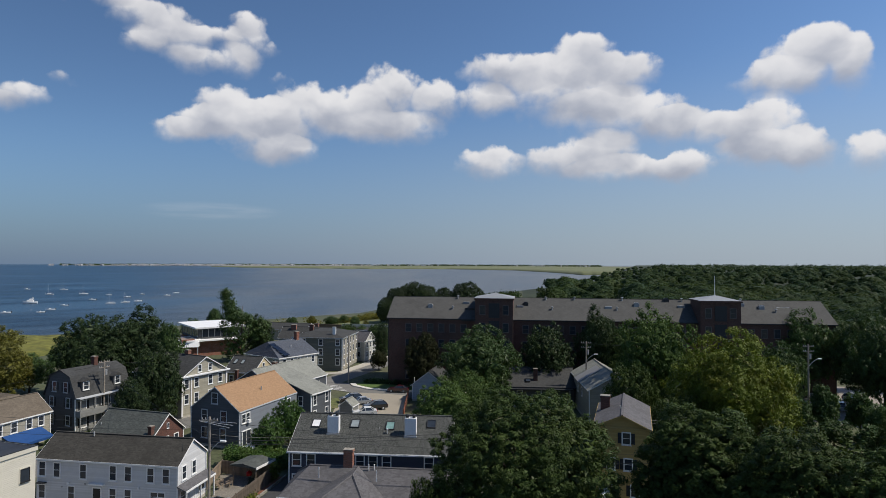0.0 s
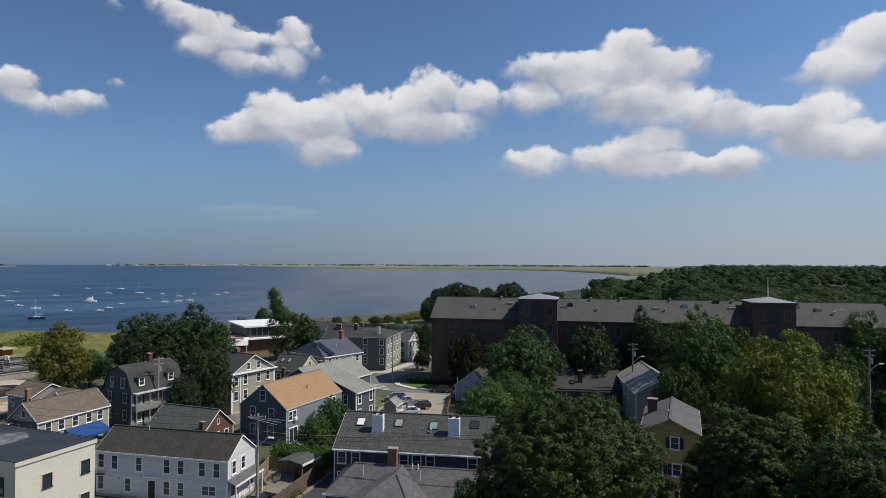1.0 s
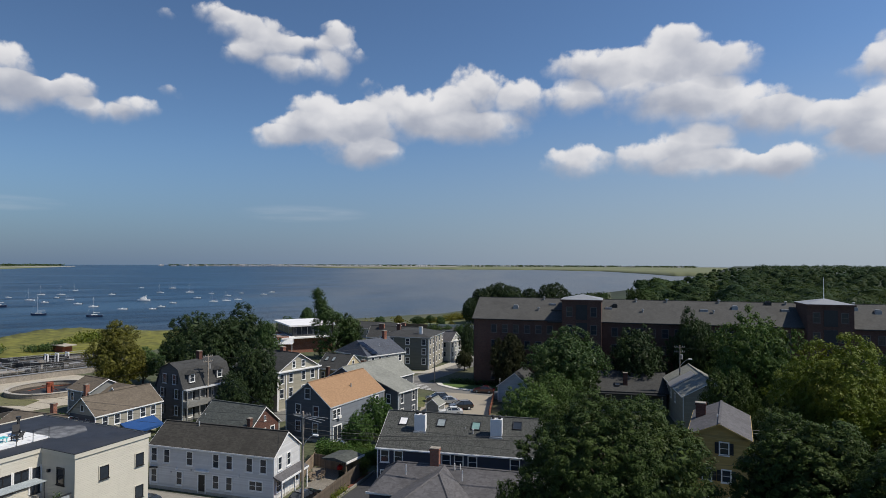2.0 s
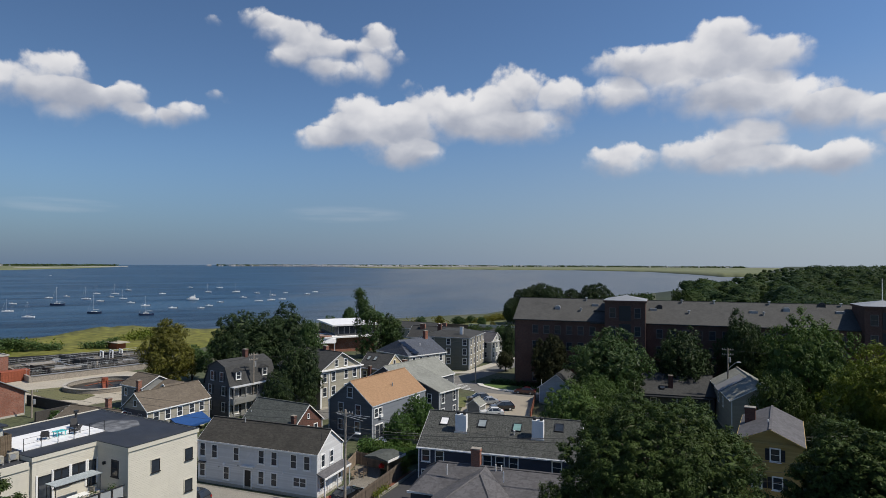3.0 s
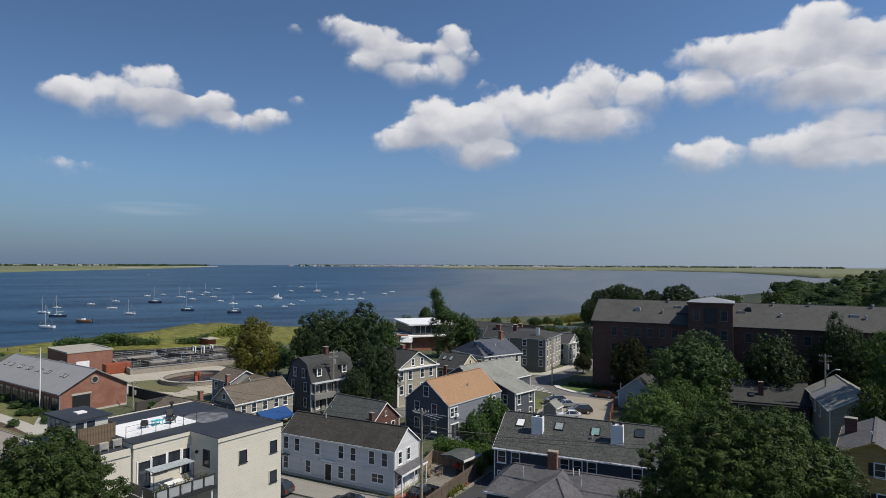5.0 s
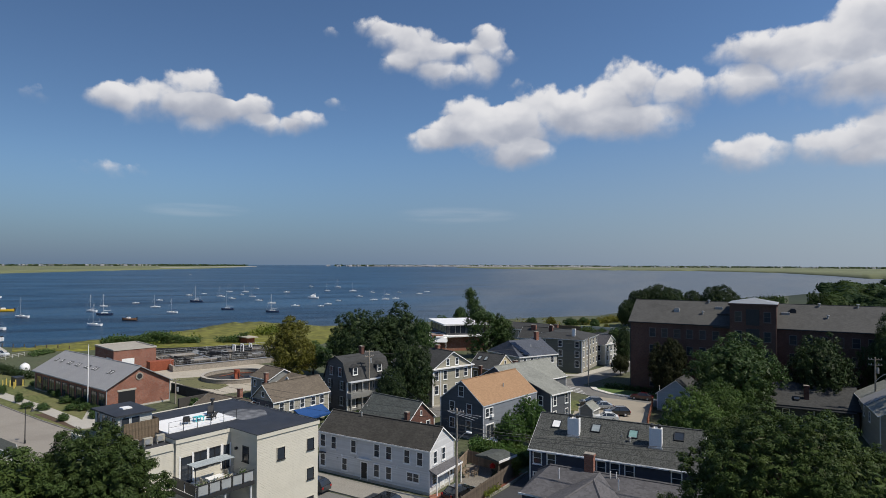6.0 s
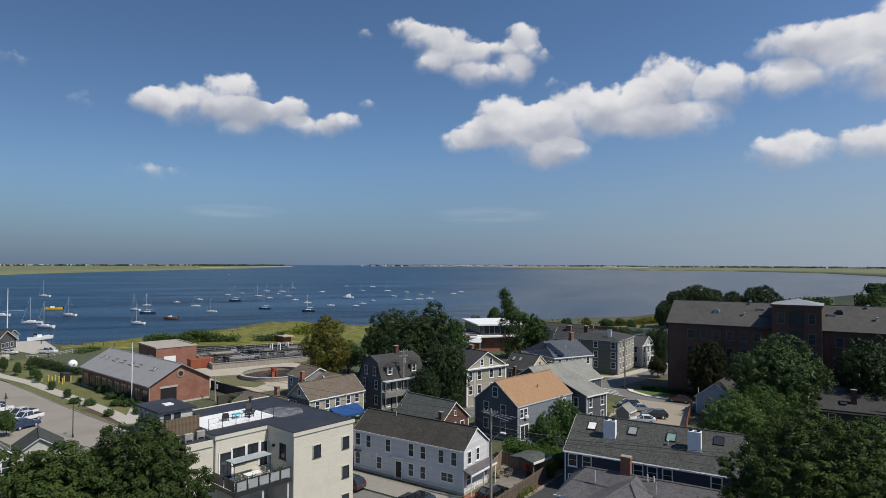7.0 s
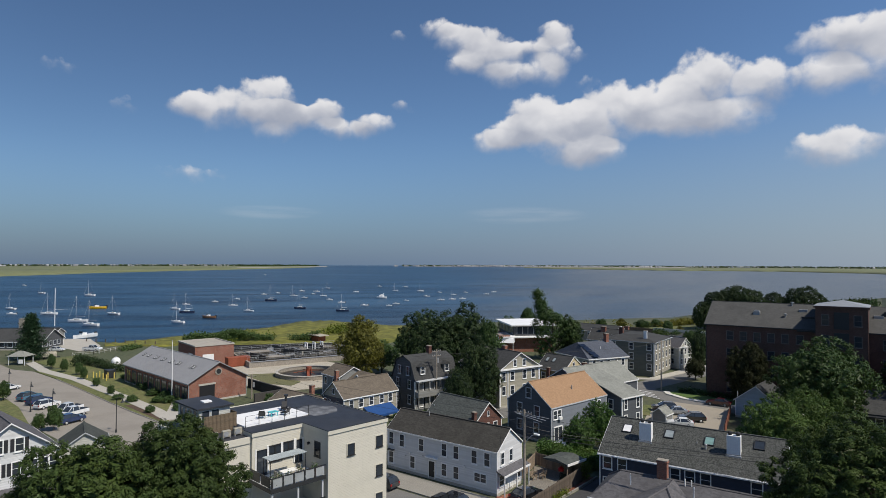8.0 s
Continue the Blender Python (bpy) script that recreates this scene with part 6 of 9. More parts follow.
# ---- brick works building with a grey metal roof, and its flat-roofed neighbour ----
def works_building():
    A, ang, L, W, E, R = (-135.3, 93.0), -15.0, 33.7, 12.4, 4.35, 7.75
    h = shell("works_building", "long red brick building with grey metal gable roof", A, ang, L, W, E, R, RED_BRICK, METAL_ROOF, GREY_METAL, over=0.5, category="building")
    fall = (R - E) / (W / 2)
    slope = math.degrees(math.atan(fall))
    for x in (2.6, 5.4, 9.0, 10.0, 12.9, 13.9, 17.2, 18.2, 20.8, 21.8, 27.4, 28.6):
        skylight(h, x, 3.4, E + fall * 3.4 + 0.16, slope, 0.62, 1.0, WHITE_ROOF)
    bm = bmesh.new()
    for i in range(58):
        x = -0.4 + i * 0.6
        prism(bm, [(x, -0.45, E - 0.45 * fall + 0.16), (x + 0.04, -0.45, E - 0.45 * fall + 0.16), (x + 0.04, W / 2, R + 0.16), (x, W / 2, R + 0.16)], (0, 0, 0.05))
    part("standing_seam", bm, METAL_ROOF, h)
    part("gable_vent", tubes(((L - 0.02, 6.2, 5.9), (L + 0.12, 6.2, 5.9), 0.75, 0.75), sides=16), TANK_CONCRETE, h, "round stone gable vent")
    part("vent_louvre", tubes(((L + 0.12, 6.2, 5.9), (L + 0.15, 6.2, 5.9), 0.5, 0.5), sides=16), DARK_METAL, h)
    part("garage_door", boxes((L, L + 0.06, 2.2, 5.4, 0, 3.4)), BLACK_TRIM, h, "dark garage door opening")
    part("door_lintel", boxes((L, L + 0.1, 2.0, 5.6, 3.4, 3.75)), CONCRETE, h)
    for x in range(10):
        window(h, on_face(h, "f", 2.2 + x * 3.3, 1.9), 2.3, 2.6, "pair", DARK_METAL)
    b = root("flat_brick_building", pose(-149.5, 119.0, 0, 0, 0, -21.6), "flat-roofed red brick building beside the treatment plant", "building")
    b["span"] = (14.0, 10.5)
    part("wall", boxes((0, 14.0, 0, 10.5, -0.5, 5.7)), RED_BRICK, b)
    part("roof", boxes((0.3, 13.7, 0.3, 10.2, 5.7, 5.75)), surface("buff_gravel_roof", (0.36, 0.33, 0.28), 0.9, 3.0, 0.3, 0.15), b)
    part("parapet", boxes((-0.15, 14.15, -0.15, 0.15, 5.6, 5.95), (-0.15, 14.15, 10.35, 10.65, 5.6, 5.95), (-0.15, 0.15, 0.15, 10.35, 5.6, 5.95), (13.85, 14.15, 0.15, 10.35, 5.6, 5.95)), CONCRETE, b)
    part("garage_door", boxes((9.0, 12.5, -0.06, 0, 0, 3.6)), WHITE, b)
    part("garage_door", boxes((14.0, 14.06, 2, 5, 0, 3.4)), WHITE, b)


def storage_dome():
    d = root("storage_dome", pose(-155.2, 104.0, 0), "small white domed storage tank beside a hedge", "tank")
    part("drum", tubes(((0, 0, 0), (0, 0, 1.7), 1.15, 1.15), sides=20), WHITE, d)
    bm = bmesh.new()
    bmesh.ops.create_uvsphere(bm, u_segments=20, v_segments=10, radius=1.15)
    bmesh.ops.translate(bm, verts=bm.verts, vec=(0, 0, 1.7))
    part("dome", bm, WHITE, d, smooth=True)
    part("hatch", tubes(((0, 0, 2.8), (0, 0, 3.0), 0.22, 0.22), sides=10), GREY_METAL, d)


storage_dome()
works_building()


def container():
    c = root("shipping_container", pose(-129.3, 118.6, 0, 0, 0, 68), "orange-red steel shipping container in the yard", "container")
    part("box", soft_box(0, 6.1, 0, 2.4, 0.1, 2.6, 0.05), RUST, c)
    bm = boxes(*[(x * 0.3 + 0.1, x * 0.3 + 0.22, -0.04, 0.0, 0.25, 2.45) for x in range(20)])
    part("ribs", bm, RUST, c)
    part("end_doors", boxes((6.1, 6.15, 0.1, 1.15, 0.2, 2.5), (6.1, 6.15, 1.25, 2.3, 0.2, 2.5)), RUST, c)


container()


# ---- the treatment plant ----
def ring_wall(r0, r1, z0, z1, n=48):
    bm = bmesh.new()
    rows = []
    for i in range(n):
        a = 2 * math.pi * i / n
        c, s = math.cos(a), math.sin(a)
        rows.append([bm.verts.new((c * r, s * r, z)) for r, z in ((r1, z0), (r1, z1), (r0, z1), (r0, z0))])
    for i in range(n):
        a, b = rows[i], rows[(i + 1) % n]
        for k in range(4):
            bm.faces.new((a[k], b[k], b[(k + 1) % 4], a[(k + 1) % 4]))
    return bm


TANK_AT = (-103.9, 121.4)


def treatment_plant():
    t = root("settling_tank", pose(*TANK_AT, 0, 0, 0, 131), "round concrete settling tank with rusty scraper bridge", "tank")
    part("wall", ring_wall(7.6, 8.2, -0.5, 0.95), TANK_CONCRETE, t)
    part("rim", ring_wall(7.5, 8.3, 0.95, 1.06), CONCRETE, t, "pale concrete rim")
    bm = bmesh.new()
    bmesh.ops.create_circle(bm, cap_ends=True, segments=40, radius=7.6)
    bmesh.ops.translate(bm, verts=bm.verts, vec=(0, 0, 0.12))
    part("sludge", bm, surface("tank_sludge", (0.05, 0.042, 0.032), 0.5, 1.0, 0.4, 0.3), t)
    part("bridge", boxes((-7.7, 0, -0.5, 0.5, 0.97, 1.1), (-7.7, 0, -0.5, -0.45, 1.1, 1.6), (-7.7, 0, 0.45, 0.5, 1.1, 1.6)), RUST, t, "rust-red scraper bridge")
    part("centre_drum", tubes(((0, 0, 0.2), (0, 0, 2.0), 0.7, 0.7), sides=14), RUST, t)
    for a in range(20, 380, 90):
        c, s = math.cos(radians(a)), math.sin(radians(a))
        part("scraper_arm", tubes(((c * 0.6, s * 0.6, 1.1), (c * 4.2, s * 4.2, 0.8), 0.09, 0.09), sides=5), RUST, t)
    # rectangular basins: concrete walls, dark water, railed gangways and pipework
    b = root("aeration_basins", pose(-145.0, 133.3, 0, 0, 0, -30.5), "rectangular concrete treatment basins with railed gangways", "tank")
    LX, LY = 24.5, 34.0
    rows = [(0, LX, 0, 0.5, -0.5, 1.5), (0, LX, LY - 0.5, LY, -0.5, 1.5), (0, 0.5, 0.5, LY - 0.5, -0.5, 1.5), (LX - 0.5, LX, 0.5, LY - 0.5, -0.5, 1.5)]
    for i in range(1, 5):
        rows.append((LX * i / 5 - 0.2, LX * i / 5 + 0.2, 0.5, LY - 0.5, -0.5, 1.4))
    rows.append((0.5, LX - 0.5, LY * 0.45 - 0.2, LY * 0.45 + 0.2, -0.5, 1.38))
    for i, r in enumerate(rows):
        part("basin_wall", boxes(r), TANK_CONCRETE if i < 4 else WET_SHADED_CONCRETE, b)
    part("basin_water", boxes((0.5, LX - 0.5, 0.5, LY - 0.5, -0.5, 0.1)), surface("dark_basin_water", (0.022, 0.020, 0.016), 0.2, 0.6, 0.2, 0.3, 0.1), b)
    # dark upright panels between the gangways
    for x0, y0, x1, y1 in ((0.6, 12.9, 14.4, 13.9), (13.4, 14.2, 20.0, 21.0), (14.0, 2.8, 23.4, 4.6), (3.0, 22.0, 9.5, 26.0)):
        n = Vector((y0 - y1, x1 - x0, 0)).normalized() * 0.12
        bm = bmesh.new()
        prism(bm, [(x0, y0, 0), (x1, y1, 0), (x1 + n.x, y1 + n.y, 0), (x0 + n.x, y0 + n.y, 0)], (0, 0, 2.7))
        part("screen_panel", bm, DARK_METAL, b, "dark upright panel between gangways")
    part("deck_slab", boxes((16.2, 19.4, 6.6, 12.8, 1.4, 1.72), (4.0, 7.0, 4.0, 10.5, 1.4, 1.7)), TANK_CONCRETE, b, "pale concrete deck slab")
    for i in (0, 2, 4, 5):
        x = min(max(LX * i / 5, 0.3), LX - 0.3)
        part("gangway", boxes((x - 0.45, x + 0.45, 0.5, LY - 0.5, 1.5, 1.58)), GREY_METAL if i % 2 else WET_SHADED_CONCRETE, b, "grated gangway")
        for side in (0.4,) if i % 2 else (-0.4, 0.4):
            bm = bmesh.new()
            for k in range(12):
                tube(bm, (x + side, k * 3.0 + 0.6, 1.5), (x + side, k * 3.0 + 0.6, 2.6), 0.035, 0.035, 4)
            for z in (2.1, 2.6):
                tube(bm, (x + side, 0.6, z), (x + side, LY - 0.6, z), 0.022, 0.022, 4)
            part("rail", bm, GREY_METAL, b)
    for y in (0.3, LY * 0.45, LY - 0.3):
        bm = bmesh.new()
        for k in range(9):
            tube(bm, (k * 2.95 + 0.4, y, 1.4), (k * 2.95 + 0.4, y, 2.6), 0.035, 0.035, 4)
        tube(bm, (0.4, y, 2.6), (LX - 0.4, y, 2.6), 0.022, 0.022, 4)
        part("rail", bm, GREY_METAL, b)
    rng = random.Random(12)
    for i in range(24):
        x, y = LX * rng.randint(0, 4) / 5 + rng.uniform(0.8, 4.0), rng.uniform(2, LY - 2)
        w, k = rng.uniform(0.12, 0.4), rng.uniform(0.3, 1.6)
        part("pump_housing", boxes((x - w, x + w, y - k, y + k, 0.0, rng.uniform(0.6, 2.3))), rng.choice([GREY_METAL, PALE_METAL, DARK_METAL, TANK_CONCRETE]), b)
    for i in range(4):
        y = 3.0 + i * 7.6
        part("header_pipe", tubes(((LX * 0.22, y, 1.9), (LX * 0.78, y + 0.6, 1.9), 0.11, 0.11), ((LX * 0.5, y + 0.3, 0.1), (LX * 0.5, y + 0.3, 1.9), 0.09, 0.09), sides=6), PALE_METAL if i % 3 else DARK_METAL, b)
    for y in (21.5, 24.0, 26.5):
        part("pipe_loop", tubes(((6, y, 0.5), (6, y, 3.4), 0.2, 0.2), ((6, y, 3.4), (8, y, 3.4), 0.2, 0.2), ((8, y, 3.4), (8, y, 0.5), 0.2, 0.2)), WHITE, b)
    f = root("screen_fence", pose(-158, 140, 0, 0, 0, 39), "long dark screened fence behind the basins", "fence")
    part("panel", boxes((0, 44, -0.05, 0.05, 0.1, 1.6)), DARK_METAL, f)
    for i in range(15):
        part("post", tubes(((i * 2.95, 0, 0), (i * 2.95, 0, 1.75), 0.06, 0.06), sides=6), DARK_METAL, f)
    f = root("screen_fence", pose(-154.2, 131.4, 0, 0, 0, 28), "short dark screened fence beside the basins", "fence")
    part("panel", boxes((0, 11, -0.05, 0.05, 0.1, 1.9)), DARK_METAL, f)
    for i in range(5):
        part("post", tubes(((i * 2.75, 0, 0), (i * 2.75, 0, 2.0), 0.06, 0.06), sides=6), DARK_METAL, f)
    w = root("yard_wall", pose(-105.5, 102.5, 0, 0, 0, -16), "dark retaining wall round a sunken yard", "wall")
    part("wall", boxes((0, 16, 0, 0.4, 0, 2.0), (15.6, 16, -7, 0, 0, 2.0)), surface("dark_yard_boards", (0.06, 0.055, 0.05), 0.9), w)
    s = root("red_shed", pose(-148, 174, 0, 0, 0, -20), "small orange shed with a buff roof", "shed")
    part("wall", boxes((0, 5, 0, 3, 0, 2.0)), RUST, s)
    part("roof", boxes((-1.2, 6.4, -0.5, 3.6, 2.0, 2.25)), GRAVEL, s)


treatment_plant()


# ---- waterfront buildings ----
def white_waterfront():
    w = root("white_pavilion", pose(-86.5, 198.5, 0, 0, 0, -53), "white flat-roofed waterfront pavilion on brick piers", "building")
    w["span"] = (19.6, 16)
    part("brick_base", boxes((0, 19.6, 0, 15, -0.5, 4.6)), RED_BRICK, w)
    part("lower_roof", boxes((9.5, 21.5, -2.5, 15.5, 4.6, 5.0)), WHITE_ROOF, w)
    part("upper_floor", boxes((0.3, 19.0, 1.5, 14.5, 4.9, 8.2)), SIDE_DARK, w)
    part("roof", boxes((-0.8, 20.4, 0.2, 15.6, 8.2, 8.65)), WHITE_ROOF, w, "broad white flat roof")
    part("window_band", boxes((0.8, 18.5, 1.42, 1.5, 5.6, 7.9)), GLASS, w)
    part("window_band", boxes((19.0, 19.08, 2.5, 13.5, 5.6, 7.9)), GLASS, w)
    for i in range(10):
        part("mullion", boxes((0.8 + i * 1.96, 0.95 + i * 1.96, 1.36, 1.42, 5.6, 7.8)), GREY_METAL, w)
    for i in range(7):
        part("mullion", boxes((19.08, 19.14, 2.5 + i * 1.8, 2.65 + i * 1.8, 5.6, 7.8)), GREY_METAL, w)
    part("brick_tower", boxes((15, 20.5, -3.5, 0, -0.5, 5.4)), RED_BRICK, w)
    s = root("marquee", pose(-78.6, 179, 0, 0, 0, 14), "white ridged marquee roof", "marquee")
    bm = bmesh.new()
    prism(bm, [(0, 0, 3.2), (0, 7, 3.2), (0, 6.2, 4.6), (0, 3.5, 5.2), (0, 0.8, 4.6)], (6.4, 0, 0))
    part("canopy", bm, WHITE_ROOF, s)
    for x in (0.2, 3.2, 6.2):
        part("post", boxes((x - 0.08, x + 0.08, 0.1, 0.26, 0, 3.2)), WHITE, s)
        part("post", boxes((x - 0.08, x + 0.08, 6.74, 6.9, 0, 3.2)), WHITE, s)
    wall = root("garden_wall", pose(-70, 262, 0, 0, 0, -12), "long brown boundary fence by the shore", "fence")
    part("wall", boxes((0, 27, 0, 0.3, 0, 2.2)), surface("brown_boards", (0.13, 0.095, 0.07), 0.9), wall)
    part("wall_end", boxes((27.2, 52, 0, 0.3, 0, 2.6)), SIDE_PALE, wall)
    for x, y, a, l, ww, e, r, m in ((-36, 232, -12, 26, 8, 2.6, 3.4, SIDE_GREIGE), (-14, 206, 70, 14, 8, 4.4, 6.6, SIDE_TAN), (-70, 226, -14, 20, 9, 3.6, 5.6, SIDE_GREIGE)):
        h = shell("shore_house", "small pale house near the shore", (x, y), a, l, ww, e, r, m, SHINGLE_CHARCOAL, over=0.3)
        windows(h, "f", [(l * k, e - 1.3) for k in (0.2, 0.5, 0.8)], 0.9, 1.2)


white_waterfront()


def long_dark_house():
    """The dark-roofed house whose long roof shows over the three-storey one."""
    h = shell("long_dark_house", "long charcoal-roofed house with a wide brick chimney", (-49.5, 182.3), -6.7, 15.3, 8.5, 5.7, 8.6, SIDE_GREY, SHINGLE_CHARCOAL, over=0.3)
    windows(h, "f", [(2.0, 4.2), (5.0, 4.2), (8.0, 4.2), (11.0, 4.2)], 0.85, 1.4)
    chimney(h, 3.6, 3.2, 7.2, 9.4, 1.5, 0.8, RED_BRICK)
    chimney(h, 9.6, 6.4, 7.6, 9.6, 1.1, 0.8, RED_BRICK)
    vent(h, 6.6, 2.0, 6.9, 0.5, 0.08, PALE_METAL)


long_dark_house()


def dock_buildings():
    h = shell("boathouse", "low dark-roofed boathouse by the water", (-223, 103), 29, 20, 11, 2.9, 6.2, SIDE_DARK, SHINGLE_CHARCOAL, over=0.5)
    windows(h, "r", [(2 + i * 2.2, 1.8) for i in range(4)], 1.2, 1.3, "sash", GREY_TRIM)
    windows(h, "f", [(2 + i * 2.6, 1.7) for i in range(7)], 1.6, 1.3, "sash", GREY_TRIM)
    chimney(h, 9, 7, 5.6, 9.4, 1.5, 1.4, TANK_CONCRETE)
    g = shell("boat_shed", "low white-trimmed shed on the dock", (-233, 122), 24, 11, 5, 3.0, 4.6, SIDE_GREY, SHINGLE_CHARCOAL, over=0.4)
    windows(g, "f", [(2 + i * 2.4, 1.8) for i in range(5)], 1.4, 1.0)
    d = root("dock", pose(-214, 128, -0.4, 0, 0, 12), "grey timber dock over the water", "dock")
    part("decking", boxes((0, 30, 0, 5, 0.1, 0.3)), GREY_FENCE, d)
    for i in range(8):
        part("pile", tubes(((i * 4.2, 5, -2.5), (i * 4.2, 5, 1.6), 0.18, 0.16)), BARK, d)
    shell("garden_shed", "pale blue-grey garden shed with white trim", (-19.8, 115.6), -14, 2.5, 2.8, 1.6, 2.6, SIDE_GREY, SHINGLE_PALE, axis="y", over=0.2, category="shed")
    # open shelter in the back garden
    c = root("garden_shelter", pose(-27.3, 79.6, 0, 0, 0, -20), "small grey-roofed garden shelter on posts", "shelter")
    bm = bmesh.new()
    prism(bm, [(-0.3, -0.3, 2.3), (3.8, -0.3, 2.3), (3.8, -0.3, 2.42), (1.7, -0.3, 2.75), (-0.3, -0.3, 2.42)], (0, 3.9, 0))
    part("roof", bm, SHINGLE_SLATE, c)
    part("fascia", boxes((3.8, 3.87, -0.35, 3.65, 2.2, 2.5)), WHITE, c)
    for x in (0, 3.4):
        for y in (0, 3.2):
            part("post", boxes((x, x + 0.12, y, y + 0.12, 0, 2.35)), FENCE_WOOD, c)
    part("back_wall", boxes((0.1, 3.4, 3.2, 3.28, 0.1, 2.3)), FENCE_WOOD, c)
    # open shelter, covered boat and white rail fence beside the boat yard
    k = root("park_shelter", pose(-183, 94.8, 0, 0, 0, 28), "small open shelter with a grey-green hip roof", "shelter")
    bm = bmesh.new()
    rim = [bm.verts.new(q) for q in ((-2.6, -2.2, 2.4), (2.6, -2.2, 2.4), (2.6, 2.2, 2.4), (-2.6, 2.2, 2.4))]
    top = [bm.verts.new(q) for q in ((-0.7, 0, 3.7), (0.7, 0, 3.7))]
    for face in ((rim[0], rim[1], top[1], top[0]), (rim[1], rim[2], top[1]), (rim[2], rim[3], top[0], top[1]), (rim[3], rim[0], top[0]), (rim[3], rim[2], rim[1], rim[0])):
        bm.faces.new(face)
    part("roof", bm, SHINGLE_PALE, k)
    for x in (-2.2, 2.1):
        for y in (-1.8, 1.7):
            part("post", boxes((x, x + 0.12, y, y + 0.12, 0, 2.42)), WHITE, k)
    part("panel", boxes((0.6, 1.8, -1.9, -1.8, 0.5, 1.6)), WHITE, k, "white notice panel")
    v = root("covered_boat", pose(-187.2, 103.8, 0, 0, 0, 62), "boat on land under a tan cover", "boat")
    bm = bmesh.new()
    prism(bm, [(-2.9, -1.1, 0.5), (-2.9, 1.1, 0.5), (-2.9, 0.9, 1.5), (-2.9, 0, 2.1), (-2.9, -0.9, 1.5)], (4.6, 0, 0))
    prism(bm, [(1.7, -1.1, 0.5), (1.7, 1.1, 0.5), (1.7, 0.9, 1.5), (1.7, 0, 2.1), (1.7, -0.9, 1.5)], (0.9, 0, -0.1))
    bmesh.ops.bevel(bm, geom=bm.edges[:], offset=0.12, segments=2, affect="EDGES")
    part("cover", bm, surface("tan_boat_cover", (0.36, 0.33, 0.26), 0.9), v)
    part("trailer", boxes((-2.4, 3.4, -0.5, -0.4, 0.35, 0.45), (-2.4, 3.4, 0.4, 0.5, 0.35, 0.45), (-0.6, -0.4, -1.0, 1.0, 0.25, 0.4)), DARK_METAL, v)
    for y in (-1.05, 0.9):
        part("wheel", tubes(((-0.5, y, 0.3), (-0.5, y + 0.16, 0.3), 0.3, 0.3), sides=12), RUBBER, v)
    r = root("rail_fence", pose(0, 0, 0), "weathered pale two-rail fence round the boat yard", "fence")
    run = [Vector((-184.7, 109.9, 0)), Vector((-182.6, 115.0, 0)), Vector((-185.7, 124.3, 0))]
    for a, b in zip(run, run[1:]):
        n = int((b - a).length / 2.0)
        for i in range(n + 1):
            q = a.lerp(b, i / n)
            part("post", boxes((q.x - 0.07, q.x + 0.07, q.y - 0.07, q.y + 0.07, -0.2, 1.15)), SIDE_PALE, r)
        part("rail", tubes((a + Vector((0, 0, 1.0)), b + Vector((0, 0, 1.0)), 0.05, 0.05), (a + Vector((0, 0, 0.55)), b + Vector((0, 0, 0.55)), 0.05, 0.05), sides=5), SIDE_PALE, r)
    shell("green_roof_house", "grey-green shingled low house beside the lot", (-89.0, 51.5), 60, 6.0, 6.5, 1.8, 3.8, SIDE_PALE, shingles("green_grey_shingles", (0.062, 0.068, 0.062), 0.2), GREY_TRIM, "y", 0.3)
    e = shell("edge_house", "pale house seen past the trees", (76.5, 107.0), -34, 12, 8, 6.2, 8.6, SIDE_SKY, SHINGLE_CHARCOAL, over=0.4)
    windows(e, "l", [(2.5, 3.8), (5.5, 3.8)], 0.9, 1.4)


dock_buildings()

# ---- trees ----
def leaf_mesh(name, centres, size, mat, rng, flat=0.35, outward=None, loose=0.45, aspect=1.0, plain=False):
    """Leaf sprays: a folded pair of small faces at every centre, turned every way."""
    n = len(centres)
    c = np.array(centres)
    u = rng.normal(size=(n, 3))
    u[:, 2] *= 0.6
    u /= np.linalg.norm(u, axis=1)[:, None]
    face = rng.normal(size=(n, 3)) * np.array([flat, flat, 1.0])
    if outward is not None:
        face = outward + rng.normal(size=(n, 3)) * loose
        u = np.cross(face, rng.normal(size=(n, 3)))
        u /= np.linalg.norm(u, axis=1)[:, None]
    w = np.cross(u, face)
    w /= np.linalg.norm(w, axis=1)[:, None]
    k = np.cross(u, w)
    s = size * rng.uniform(0.6, 1.35, (n, 1))
    corners = 3 if plain else 4
    verts = np.empty((n, corners, 3))
    verts[:, 0] = c - u * s
    verts[:, 1] = c + w * s * 0.62 + k * s * 0.25
    verts[:, 2] = c + u * s
    if not plain:
        verts[:, 3] = c - w * s * 0.62 + k * s * 0.25
    verts[:, :, 2] = c[:, None, 2] + (verts[:, :, 2] - c[:, None, 2]) * aspect
    idx = np.arange(n * corners).reshape(n, corners)
    faces = idx.tolist() if plain else idx[:, [0, 1, 2]].tolist() + idx[:, [0, 2, 3]].tolist()
    data = bpy.data.meshes.new(name)
    data.from_pydata(verts.reshape(-1, 3).tolist(), [], faces)
    data.materials.append(mat)
    return data


